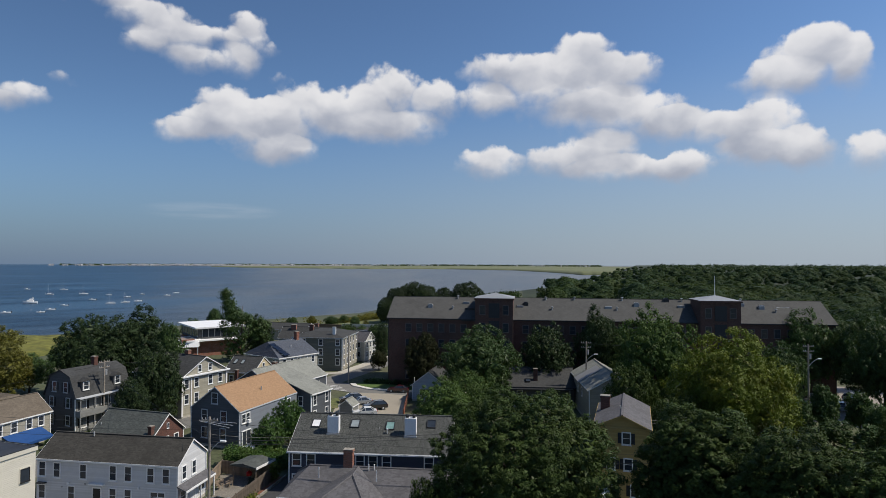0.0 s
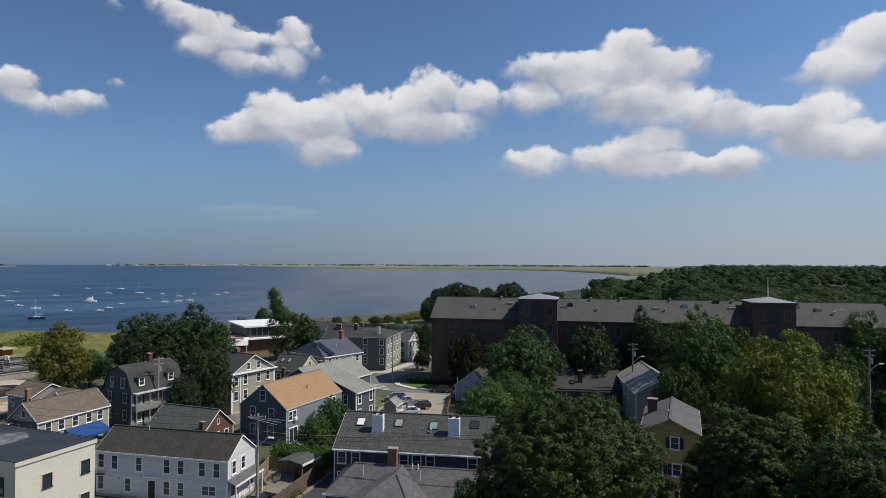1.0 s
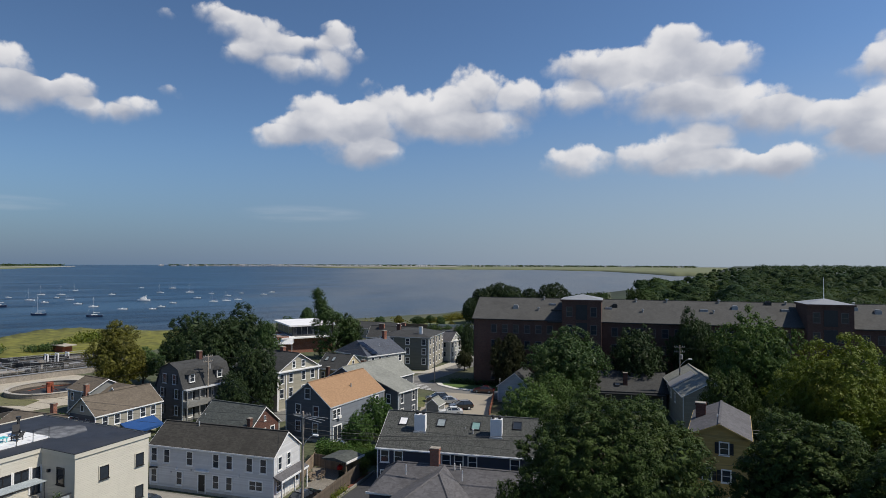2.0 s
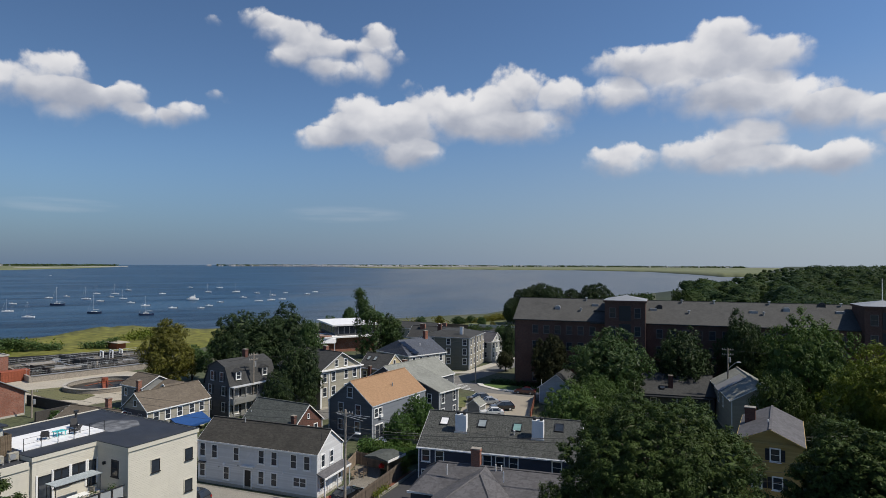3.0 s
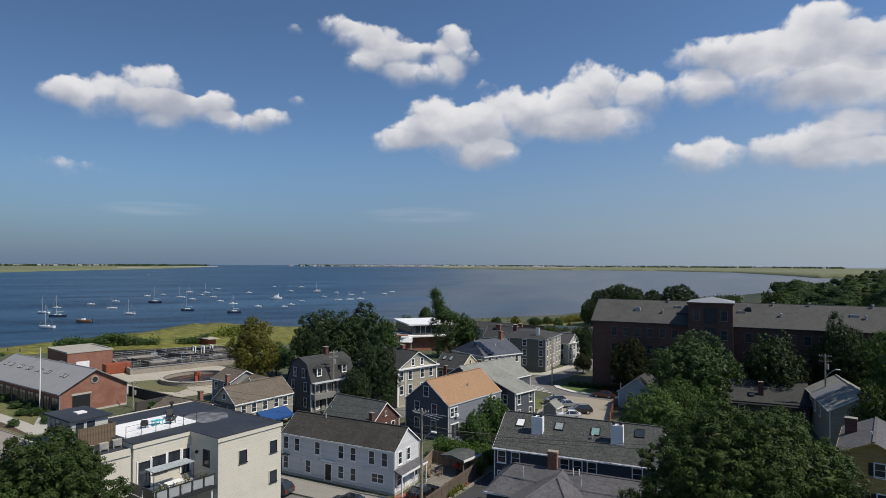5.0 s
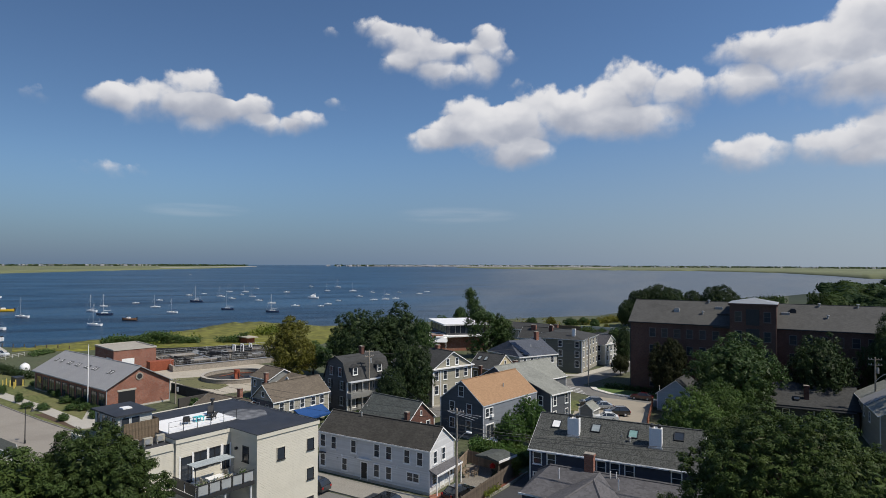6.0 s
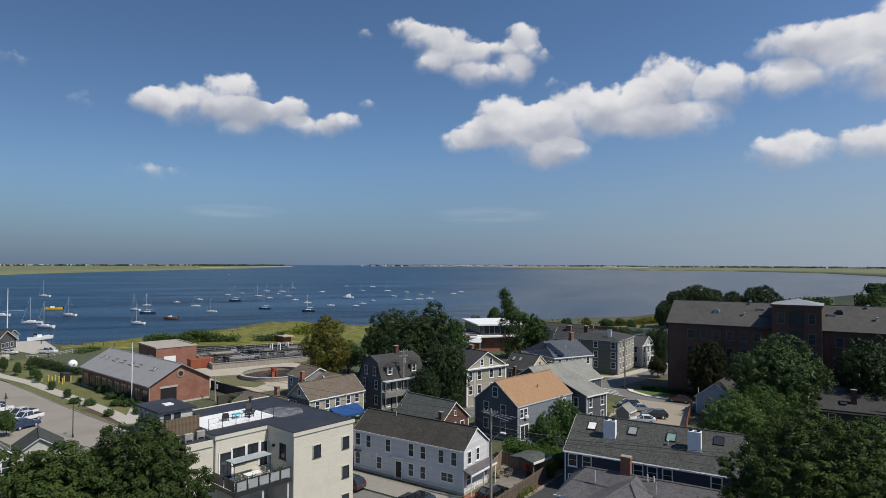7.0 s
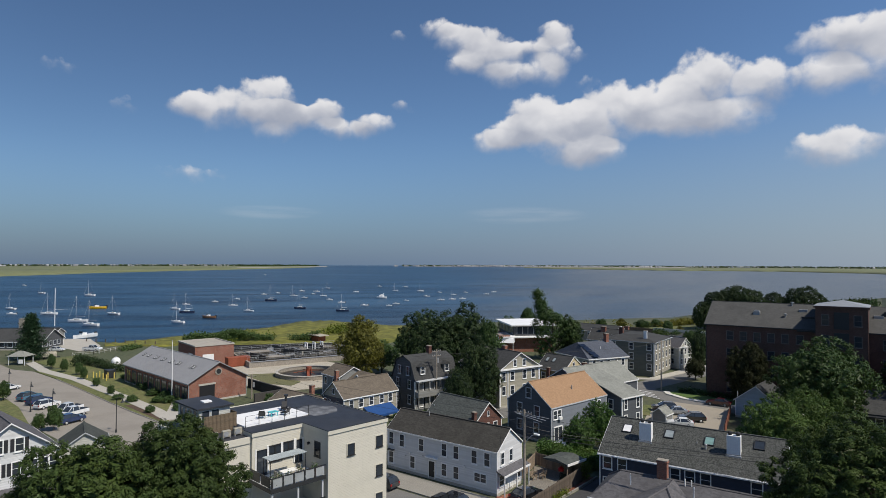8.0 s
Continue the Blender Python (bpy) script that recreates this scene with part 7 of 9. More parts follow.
def crown_points(rng, width, low, bumps, clumps, per, spread, taper, aspect=1.0, depth=0.32, inner=0.15, rough=0.07, dome=0.75, core=2000):
    """Leaf clumps over the skin of a full head that swells into many boughs, and some deeper in."""
    k = np.arange(bumps) + 0.5
    up = 1 - 1.75 * k / bumps
    turn = k * 2.39996 + rng.uniform(-0.5, 0.5, bumps)
    flat = np.sqrt(np.maximum(1 - up * up, 0))
    axes = np.stack([np.cos(turn) * flat, np.sin(turn) * flat, up], 1) + rng.normal(size=(bumps, 3)) * 0.16
    axes /= np.linalg.norm(axes, axis=1)[:, None]
    gain = rng.uniform(0.5, 1.2, bumps)
    reach = 1.9 / math.sqrt(bumps)
    k = np.arange(clumps) + 0.5
    up = 1 - 1.84 * k / clumps
    turn = k * 2.39996 + rng.uniform(-0.1, 0.1, clumps)
    flat = np.sqrt(np.maximum(1 - up * up, 0))
    d = np.stack([np.cos(turn) * flat, np.sin(turn) * flat, up], 1) + rng.normal(size=(clumps, 3)) * 0.04
    d /= np.linalg.norm(d, axis=1)[:, None]
    away = np.arccos(np.clip(d @ axes.T, -1, 1)) / reach
    swell = np.sqrt(np.maximum(1 - away * away, 0)) * gain
    best = swell.argmax(1)
    r = 1 - depth + depth * swell.max(1) + rng.uniform(-rough, rough * 0.8, clumps)
    r = np.where(rng.random(clumps) < inner, r * rng.uniform(0.6, 0.85, clumps), r)
    mid, tall = low + (1 - low) * 0.47, (1 - low) * 0.53
    z = mid + d[:, 2] * tall * r
    side = r * (1 - taper * np.clip((z - low) / (1 - low), 0, 1))
    at = np.stack([d[:, 0] * side * width / 2, d[:, 1] * side * width / 2, z], 1)
    bough = d * 0.45 + (d - axes[best]) * 0.9 + np.array([0, 0, 0.22])
    # every clump is a small dome of leaves, some large, some thin
    off = rng.normal(size=(clumps, per, 3))
    off *= np.minimum(1, 1.75 / np.linalg.norm(off, axis=2))[:, :, None]
    size = rng.uniform(0.6, 1.35, (clumps, 1, 1))
    pts = at[:, None, :] + off * size * spread * np.array([width, width, 0.8 * aspect])
    ways = bough[:, None, :] * (1.2 - dome) + off / np.linalg.norm(off, axis=2)[:, :, None] * dome + np.array([0, 0, 0.2])
    ways /= np.linalg.norm(ways, axis=2)[:, :, None]
    # the inner foliage that closes the head
    pick = rng.integers(0, clumps, core)
    deep = rng.uniform(0.68, 0.88, (core, 1))
    heart = np.array([0, 0, mid])
    inside = heart + (at[pick] - heart) * deep + rng.normal(size=(core, 3)) * 0.02
    pts, ways = np.concatenate([pts.reshape(-1, 3), inside]), np.concatenate([ways.reshape(-1, 3), d[pick] + np.array([0, 0, 0.2])])
    return pts, ways, [at[i] for i in range(0, clumps, max(clumps // 14, 1))]


def bole(low, tips):
    """Trunk and limbs of a tree one metre tall."""
    bm = bmesh.new()
    tube(bm, (0, 0, -0.02), (0.005, 0, low + 0.12), 0.024, 0.017, 8)
    tube(bm, (0.005, 0, low + 0.12), (0, 0.01, 0.75), 0.017, 0.004, 6)
    for x, y, z in tips:
        z0 = max(low * 0.8, z - 0.25)
        tube(bm, (0.004, 0, min(z0, 0.6)), (x * 0.7, y * 0.7, min(z, 0.8)), 0.008, 0.003, 5)
    return mesh_of("trunk", bm, BARK, True)


def make_tree_kind(seed, mat, width=0.75, leaf=0.0165, clumps=380, per=54, low=0.08, nlobes=22, spread=0.026, taper=0.0, aspect=1.0, plain=True, depth=0.32, rough=0.07, loose=0.4, heart=0.042):
    """The two meshes of a tree one metre tall: branching trunk and leafy crown."""
    rng = np.random.default_rng(seed)
    core = int(min(max(clumps * 4, 300), 4200))
    pts, ways, tips = crown_points(rng, width, low, nlobes, clumps, per, spread, taper, aspect, depth, rough=rough, core=core)
    pts[:, 2] = np.maximum(pts[:, 2], low * 0.6)
    size = np.full((len(pts), 1), leaf)
    size[-core:] = heart * math.sqrt(2000 / core)
    crown = leaf_mesh("crown", pts, size, mat, rng, outward=ways, loose=loose, aspect=aspect, plain=plain)
    return bole(low, tips), crown


def make_ragged_kind(seed, mat, lobes, leaf=0.014, clumps=46, per=26, spread=0.017):
    """A tree of a few leaning boughs: each lobe is x, y, z, half width, half height of a tree one metre tall."""
    rng = np.random.default_rng(seed)
    pts, ways, tips = [], [], []
    for x, y, z, w, h in lobes:
        v = rng.normal(size=(clumps, 3))
        v /= np.linalg.norm(v, axis=1)[:, None]
        at = np.array([x, y, z]) + v * np.array([w, w, h]) * rng.uniform(0.45, 1.1, (clumps, 1))
        off = rng.normal(size=(clumps, per, 3))
        pts.append((at[:, None, :] + off * spread * rng.uniform(0.5, 1.5, (clumps, 1, 1))).reshape(-1, 3))
        ways.append((v[:, None, :] * 0.5 + off / np.linalg.norm(off, axis=2)[:, :, None] * 0.7 + np.array([0, 0, 0.25])).reshape(-1, 3))
        tips.append((x, y, z))
    pts, ways = np.concatenate(pts), np.concatenate(ways)
    pts[:, 2] = np.maximum(pts[:, 2], 0.01)
    return bole(0.06, tips), leaf_mesh("crown", pts, leaf, mat, rng, outward=ways, loose=0.4, plain=True)


KINDS = {
    "maple_a": make_tree_kind(1, LEAF_DEEP, width=0.95, leaf=0.0142, clumps=400, per=52, loose=0.3),
    "maple_b": make_tree_kind(2, LEAF_DEEP, width=0.98, nlobes=28, leaf=0.0142, clumps=400, per=52, loose=0.3),
    "green_a": make_tree_kind(3, LEAF_MID, width=0.95, leaf=0.0142, clumps=400, per=52, nlobes=34, loose=0.3),
    "green_b": make_tree_kind(4, LEAF_MID, width=0.85, nlobes=24, taper=0.3, leaf=0.0150, clumps=360, per=50, loose=0.3),
    "ash": make_tree_kind(16, LEAF_ASH, width=0.95, leaf=0.0142, clumps=400, per=52, nlobes=30, loose=0.3),
    "yellow": make_tree_kind(5, LEAF_YELLOW, width=1.0, nlobes=46, clumps=1000, per=52, leaf=0.0108, low=0.1, spread=0.021, depth=0.38, loose=0.25),
    "olive": make_tree_kind(6, LEAF_OLIVE, width=0.95, low=0.02, nlobes=30, taper=0.25, leaf=0.015, loose=0.3),
    "dark_a": make_tree_kind(13, LEAF_DARK, width=0.98, nlobes=30, low=0.03, leaf=0.0148, clumps=400, per=52, loose=0.3),
    "dark_b": make_tree_kind(14, LEAF_DARK, width=0.95, nlobes=24, low=0.03, leaf=0.0148, clumps=400, per=52, loose=0.3),
    "round": make_tree_kind(17, LEAF_DARK, width=1.0, nlobes=40, low=0.05, leaf=0.0165, clumps=520, per=46, depth=0.10, rough=0.03, loose=0.3),
    "bronze": make_tree_kind(7, LEAF_BRONZE, width=0.95, loose=0.3),
    "bright": make_tree_kind(8, LEAF_BRIGHT, width=0.95, clumps=260, low=0.03, leaf=0.019, loose=0.3),
    "poplar": make_ragged_kind(9, LEAF_MID, [(-0.20, 0, 0.90, 0.07, 0.09), (-0.17, 0.02, 0.78, 0.09, 0.09), (-0.13, 0, 0.68, 0.13, 0.10), (-0.12, 0, 0.60, 0.14, 0.08), (-0.04, 0.03, 0.60, 0.13, 0.09), (0.10, 0, 0.55, 0.11, 0.09), (0.24, 0, 0.49, 0.11, 0.10),
                                              (-0.15, 0, 0.50, 0.13, 0.12), (0.03, -0.04, 0.42, 0.17, 0.13), (0.22, 0, 0.34, 0.12, 0.12), (-0.12, 0, 0.30, 0.15, 0.14), (0.06, 0, 0.20, 0.17, 0.14), (-0.10, 0, 0.12, 0.14, 0.10)]),
    "sapling": make_tree_kind(15, LEAF_MID, width=0.85, clumps=110, per=34, leaf=0.034, low=0.1, nlobes=14, spread=0.045, taper=0.25),
    "near_a": make_tree_kind(10, LEAF_DEEP, width=1.0, leaf=0.0082, clumps=1550, per=80, heart=0.038, low=0.18, nlobes=80, spread=0.0155, aspect=0.88, depth=0.2, rough=0.06, loose=0.2),
    "near_b": make_tree_kind(11, LEAF_DEEP, width=1.0, leaf=0.0118, clumps=1250, per=84, heart=0.058, low=0.28, nlobes=56, spread=0.0195, aspect=0.56, depth=0.22, rough=0.05, loose=0.2),
    "shrub": make_tree_kind(12, LEAF_MID, width=1.1, clumps=70, per=26, low=0.0, leaf=0.06, spread=0.07),
}
TREE_LABEL = {"maple_a": "broad dark green maple tree in full leaf", "maple_b": "wide dark green shade tree in full leaf", "green_a": "rounded green broadleaf tree",
              "green_b": "upright green broadleaf tree", "ash": "tall ash tree with pale green sunlit leaves", "yellow": "broad yellow-green tree in full leaf", "olive": "olive-brown tinged tree by the plant",
              "bronze": "dark bronze-green tree beside the mill", "bright": "bright green bushy garden tree", "poplar": "tall ragged green poplar tree",
              "dark_a": "very dark green shade tree in full leaf", "dark_b": "dense dark green tree by the houses", "round": "rounded dense dark green tree behind the mill",
              "near_a": "large dark green tree seen from above", "near_b": "large leafy dark green tree crown", "shrub": "rounded green shrub in a planted bed", "sapling": "young green tree with a thin trunk"}


def tree(kind, x, y, height, width=None, base=0.0, turn=0.0, name="tree"):
    trunk, crown = KINDS[kind]
    w = height if width is None else width
    t = root(name, Matrix.LocRotScale((x, y, base), Euler((0, 0, radians(turn))), (w, w, height)), TREE_LABEL[kind], "shrub" if kind == "shrub" else "tree")
    shared("trunk", trunk, t, Matrix())
    shared("crown", crown, t, Matrix())
    return t


def tree_at(kind, az, d, height, width=None, turn=0.0):
    x, y = polar(az, d)
    return tree(kind, x, y, height, width, land_height(az, d), turn)


big_trees = [  # kind, bearing, distance, height, crown width
    ("near_b", 58.6, 46, 17.3, 10.2), ("near_b", 51.8, 48, 17.5, 10.2), ("near_a", -7.3, 56, 17.3, 16.4), ("maple_a", 1.4, 52, 11.3, 5.6),
    ("near_b", -22.6, 55, 17.0, 11.0), ("near_b", -29.0, 51, 16.8, 10.5), ("near_b", -36.2, 49, 16.4, 10.0), ("yellow", -24.7, 95, 19.3, 17.0),
    ("ash", -18.6, 118, 20.3, 15.5), ("green_a", -3.0, 122, 16.3, 17.0), ("bronze", 2.2, 139, 13.2, 9.0)]
mid_trees = [
    ("dark_a", -9.2, 132, 15.7, 12.0), ("dark_b", -13.8, 136, 19.4, 10.0), ("ash", 0.1, 96, 10.2, 10.0), ("ash", -2.2, 104, 10.4, 9.0),
    ("dark_a", 30.1, 150, 17.2, 14.0), ("dark_b", 26.6, 142, 19.2, 17.0), ("dark_b", 25.0, 119, 14.6, 9.5), ("olive", 35.9, 152, 15.4, 14.0), ("dark_a", 28.6, 139, 15.5, 14.0), ("green_b", 24.2, 137, 16.6, 9.5), ("green_a", 34.0, 160, 8.5, 10.0),
    ("poplar", 18.3, 185, 20.9, 20.9), ("dark_b", 16.8, 188, 13.0, 9.0)]
mill_trees = [
    ("round", 4.4, 288, 16.6, 13.5), ("round", 3.1, 292, 18.7, 16.0), ("round", 1.9, 286, 17.6, 12.5), ("round", 5.5, 284, 12.0, 9.0), ("round", 0.2, 290, 16.4, 10.5), ("round", -1.9, 290, 18.9, 16.5),
    ("dark_a", 5.9, 176, 11.5, 5.5), ("maple_a", 9.0, 205, 8.5, 7.5),
    ("maple_a", -9.1, 230, 21.0, 9.5), ("green_a", -6.6, 230, 17.8, 7.0), ("bright", 16.0, 93, 6.2, 5.0), ("bright", 14.2, 97, 7.7, 5.6), ("dark_a", 26.9, 112, 9.8, 6.0),
    ("green_a", -30.0, 152, 19.0, 13.0), ("green_a", -34.0, 150, 19.5, 14.0)]
side_trees = [
    ("green_a", -35.2, 140, 18.7, 13.0), ("maple_a", -36.5, 85, 13.4, 8.0), ("maple_a", -20.4, 88, 11.5, 9.0), ("maple_b", -16.4, 134, 14.5, 11.0),
    ("maple_a", -16.6, 101, 13.6, 9.0), ("green_b", -35.8, 170, 21.7, 9.0), ("bronze", 6.2, 163, 5.5, 5.0), ("maple_a", -22.0, 108, 14.5, 11.0),
    ("green_a", -28.2, 132, 14.0, 10.0), ("sapling", -31.2, 121, 8.5, 6.5), ("sapling", -33.6, 123, 7.5, 6.0), ("sapling", -35.0, 118, 7.0, 6.5), ("sapling", -29.4, 118, 6.5, 7.0), ("sapling", -31.9, 113, 4.5, 7.0), ("sapling", -34.4, 111, 4.8, 7.0), ("maple_a", -39.0, 75, 17.0, 12.0), ("sapling", 60.4, 122.8, 4.4, 3.4)]
for i, (kind, az, d, height, width) in enumerate(big_trees + mid_trees + mill_trees + side_trees):
    tree_at(kind, az, d, height, width * 1.04, turn=18 if kind == "poplar" else (i * 67) % 360)


def conifer(x, y, height, width):
    """A broad old pine: whorls of uneven boughs, ragged towards the top."""
    rng = np.random.default_rng(31)
    t = root("conifer", pose(x, y, 0), "broad dark green pine near the dock", "tree")
    bm = tubes(((0, 0, 0), (0, 0, height * 0.95), 0.3, 0.04))
    pts = []
    for k in range(30):
        f = k / 30
        z = height * (0.06 + 0.92 * f)
        r = width / 2 * (1 - f) ** 0.62
        for a in range(6):
            w = a * 1.05 + k * 0.7 + rng.uniform(-0.3, 0.3)
            reach = r * rng.uniform(0.55, 1.15)
            tip = (math.cos(w) * reach, math.sin(w) * reach, z + reach * rng.uniform(-0.18, 0.12))
            tube(bm, (0, 0, z), tip, 0.05, 0.015, 4)
            for q in np.linspace(0.25, 1.0, 5):
                pts.append(rng.normal(size=(15, 3)) * np.array([0.36, 0.36, 0.24]) * (0.6 + q * 0.6) + np.array([tip[0] * q, tip[1] * q, z + (tip[2] - z) * q]))
    part("trunk", bm, BARK, t)
    ob = new("crown", leaf_mesh("crown", np.concatenate(pts), 0.3, NEEDLES, rng, plain=True))
    ob.parent = t


conifer(-188.8, 100.4, 13.6, 10.0)


# ---- shrubs and hedges ----
def shrub(x, y, h, w, kind="shrub", turn=0.0):
    return tree(kind, x, y, h, w, 0.0, turn, "shrub")


for i, (x, y, h, w) in enumerate(((-115.1, 80.6, 1.9, 2.4), (-103.7, 76.4, 2.0, 2.6), (-107.4, 84.4, 1.6, 2.6), (-100.2, 79.9, 1.7, 2.6), (-135.9, 86.4, 3.0, 2.2), (-125.1, 82.8, 2.8, 2.2),
                                  (-135.7, 94.5, 1.6, 3.0), (-131.5, 94.0, 1.5, 2.6), (-127.0, 91.0, 1.6, 2.8), (-122.0, 90.6, 1.4, 2.4), (-118.2, 89.0, 1.6, 2.6), (-113.0, 86.0, 1.3, 2.4))):
    shrub(x, y, h * 0.75, w * 0.7, turn=i * 50)
for i in range(9):
    t = i / 8
    shrub(-139 + 30 * t + (i % 3) * 0.7, 95.6 - 12 * t + (i % 2) * 1.4, 1.2 + (i * 37 % 10) * 0.06, 2.2 + (i * 53 % 10) * 0.1, turn=i * 77)
for i, (x, y) in enumerate(((-119.0, 80.4), (-114.6, 80.4), (-110.0, 82.6), (-104.6, 83.4), (-101.0, 80.6))):
    shrub(x, y, 1.3, 2.2, turn=i * 31)
for i, (x, y, h, w) in enumerate(((-160.3, 93.4, 3.6, 2.6), (-168.9, 95.0, 4.0, 2.8), (-153.0, 92.8, 3.4, 2.6), (-146.5, 90.0, 3.2, 2.4), (-138.5, 68.6, 4.2, 3.4), (-108.2, 59.0, 3.2, 2.8),
                                  (-88.0, 91.5, 2.6, 3.6), (-84.5, 92.5, 2.2, 3.0), (-59.5, 93.0, 1.8, 2.2), (-56.6, 98.4, 1.6, 2.0))):
    tree("sapling", x, y, h, w, 0.0, i * 70)


def leafy_mass(name, label, line, height, width, mat, count, leaf, seed, base=0.0, gaps=False):
    """A hedge or thicket along a line, with a ragged top: one mass of foliage."""
    rng = np.random.default_rng(seed)
    pts = []
    total = sum((Vector(b) - Vector(a)).length for a, b in zip(line, line[1:]))
    for a, b in zip(line, line[1:]):
        a, b = np.array(a), np.array(b)
        n = max(int(count * np.linalg.norm(b - a) / total), 1)
        for i in range(n):
            p = a + (b - a) * rng.random()
            if gaps and noise.noise((p[0] * 0.09, p[1] * 0.09, seed + 0.5)) < rng.uniform(-0.15, 0.15):
                continue
            h = height * (0.75 + (1.0 if gaps else 0.5) * noise.noise((p[0] * 0.12, p[1] * 0.12, seed)))
            z = base + h * rng.random() ** 0.6
            off = rng.uniform(-1, 1) * width / 2 * (1 - 0.4 * z / (height * 1.3))
            d = (b - a) / np.linalg.norm(b - a)
            c = np.array([p[0] - d[1] * off, p[1] + d[0] * off, z])
            pts.append(c + rng.normal(size=(9, 3)) * leaf * 1.6)
    ob = new(name, leaf_mesh(name, np.concatenate(pts), leaf, mat, rng))
    return tagged(ob, label, "hedge", kind="stuff")


leafy_mass("garden_hedge", "dense clipped green hedge behind the garden fence", [(-30.4, 85.6), (-26.0, 86.2), (-21.6, 86.4)], 3.0, 4.5, LEAF_BRIGHT, 1300, 0.14, 41)
leafy_mass("house_creeper", "green bushes at the foot of the blue house", [(-29, 95), (-27, 99), (-24.5, 104)], 2.6, 3.0, LEAF_BRIGHT, 500, 0.16, 42)
leafy_mass("reed_thicket", "dense green brush along the marsh edge", [(-176, 143), (-174, 150), (-172, 157), (-170, 163)], 4.4, 6.0, LEAF_MID, 1300, 0.3, 43, -0.3)
leafy_mass("shore_thicket", "low green shrubs along the shore", [(-100, 243), (-78, 258), (-52, 285), (-28, 318), (-12, 345)], 2.4, 9.0, LEAF_OLIVE, 2200, 0.34, 44, 0.0, True)
leafy_mass("point_thicket", "low shrubs on the far point", [(-30, 330), (-8, 365), (25, 430), (55, 520)], 4.0, 18.0, LEAF_DEEP, 1200, 0.6, 45)
leafy_mass("bank_thicket", "green brush on the bank by the dock", [(-176, 114), (-181, 122), (-186, 132)], 1.6, 4.0, LEAF_MID, 500, 0.25, 46, -0.3, True)
leafy_mass("marsh_brush", "dark green brush at the foot of the marsh", [(-172, 158), (-160, 168), (-146, 176)], 2.4, 5.0, LEAF_MID, 800, 0.26, 51, 0.0, True)
leafy_mass("marsh_grass", "tall yellow-green tussocks on the marsh", [polar(49, 240), polar(44, 252), polar(40, 262), polar(35, 256)], 0.9, 34.0, LEAF_YELLOW, 1600, 0.4, 53, 0.1, True)
leafy_mass("works_hedge", "clipped dark hedge behind the works lawn", [(-176, 106), (-170, 104), (-158, 102.5), (-147, 100.5)], 2.3, 2.6, LEAF_DARK, 640, 0.18, 52)
leafy_mass("lawn_shrubs", "dark rounded shrubs round the works lawn", [(-181, 98.5), (-174, 101), (-165, 100.5)], 2.0, 3.2, LEAF_DARK, 420, 0.2, 54, 0.0, True)
leafy_mass("back_hedge", "green shrubs between the back gardens", [(-82, 97), (-76, 93), (-72, 99)], 2.2, 3.5, LEAF_BRIGHT, 500, 0.2, 47)
leafy_mass("mill_shrubs", "low shrubs on the mill lawn", [(-19, 145), (-14, 143.4), (-4, 141.5)], 0.9, 1.6, LEAF_MID, 220, 0.2, 48, 0.1)
for i, (az, d, h, w) in enumerate(((14.0, 270, 5.0, 7), (12.3, 282, 4.2, 5), (10.5, 275, 4.6, 8), (8.4, 268, 5.2, 6), (7.4, 262, 3.6, 4), (22.4, 240, 8.0, 9), (20.6, 250, 11.0, 9), (4.6, 300, 8.5, 9), (9.4, 290, 3.6, 5), (6.6, 225, 6.0, 7), (3.8, 215, 6.5, 5), (7.7, 236, 4.5, 6), (31.9, 182, 8.0, 9))):
    tree_at(("green_b", "olive", "green_a")[i % 3], az, d, h, w, i * 40)
leafy_mass("roadside_scrub", "scrub trees behind the houses", [(-70, 128), (-62, 140), (-52, 138)], 6.0, 8.0, LEAF_DEEP, 900, 0.3, 49)


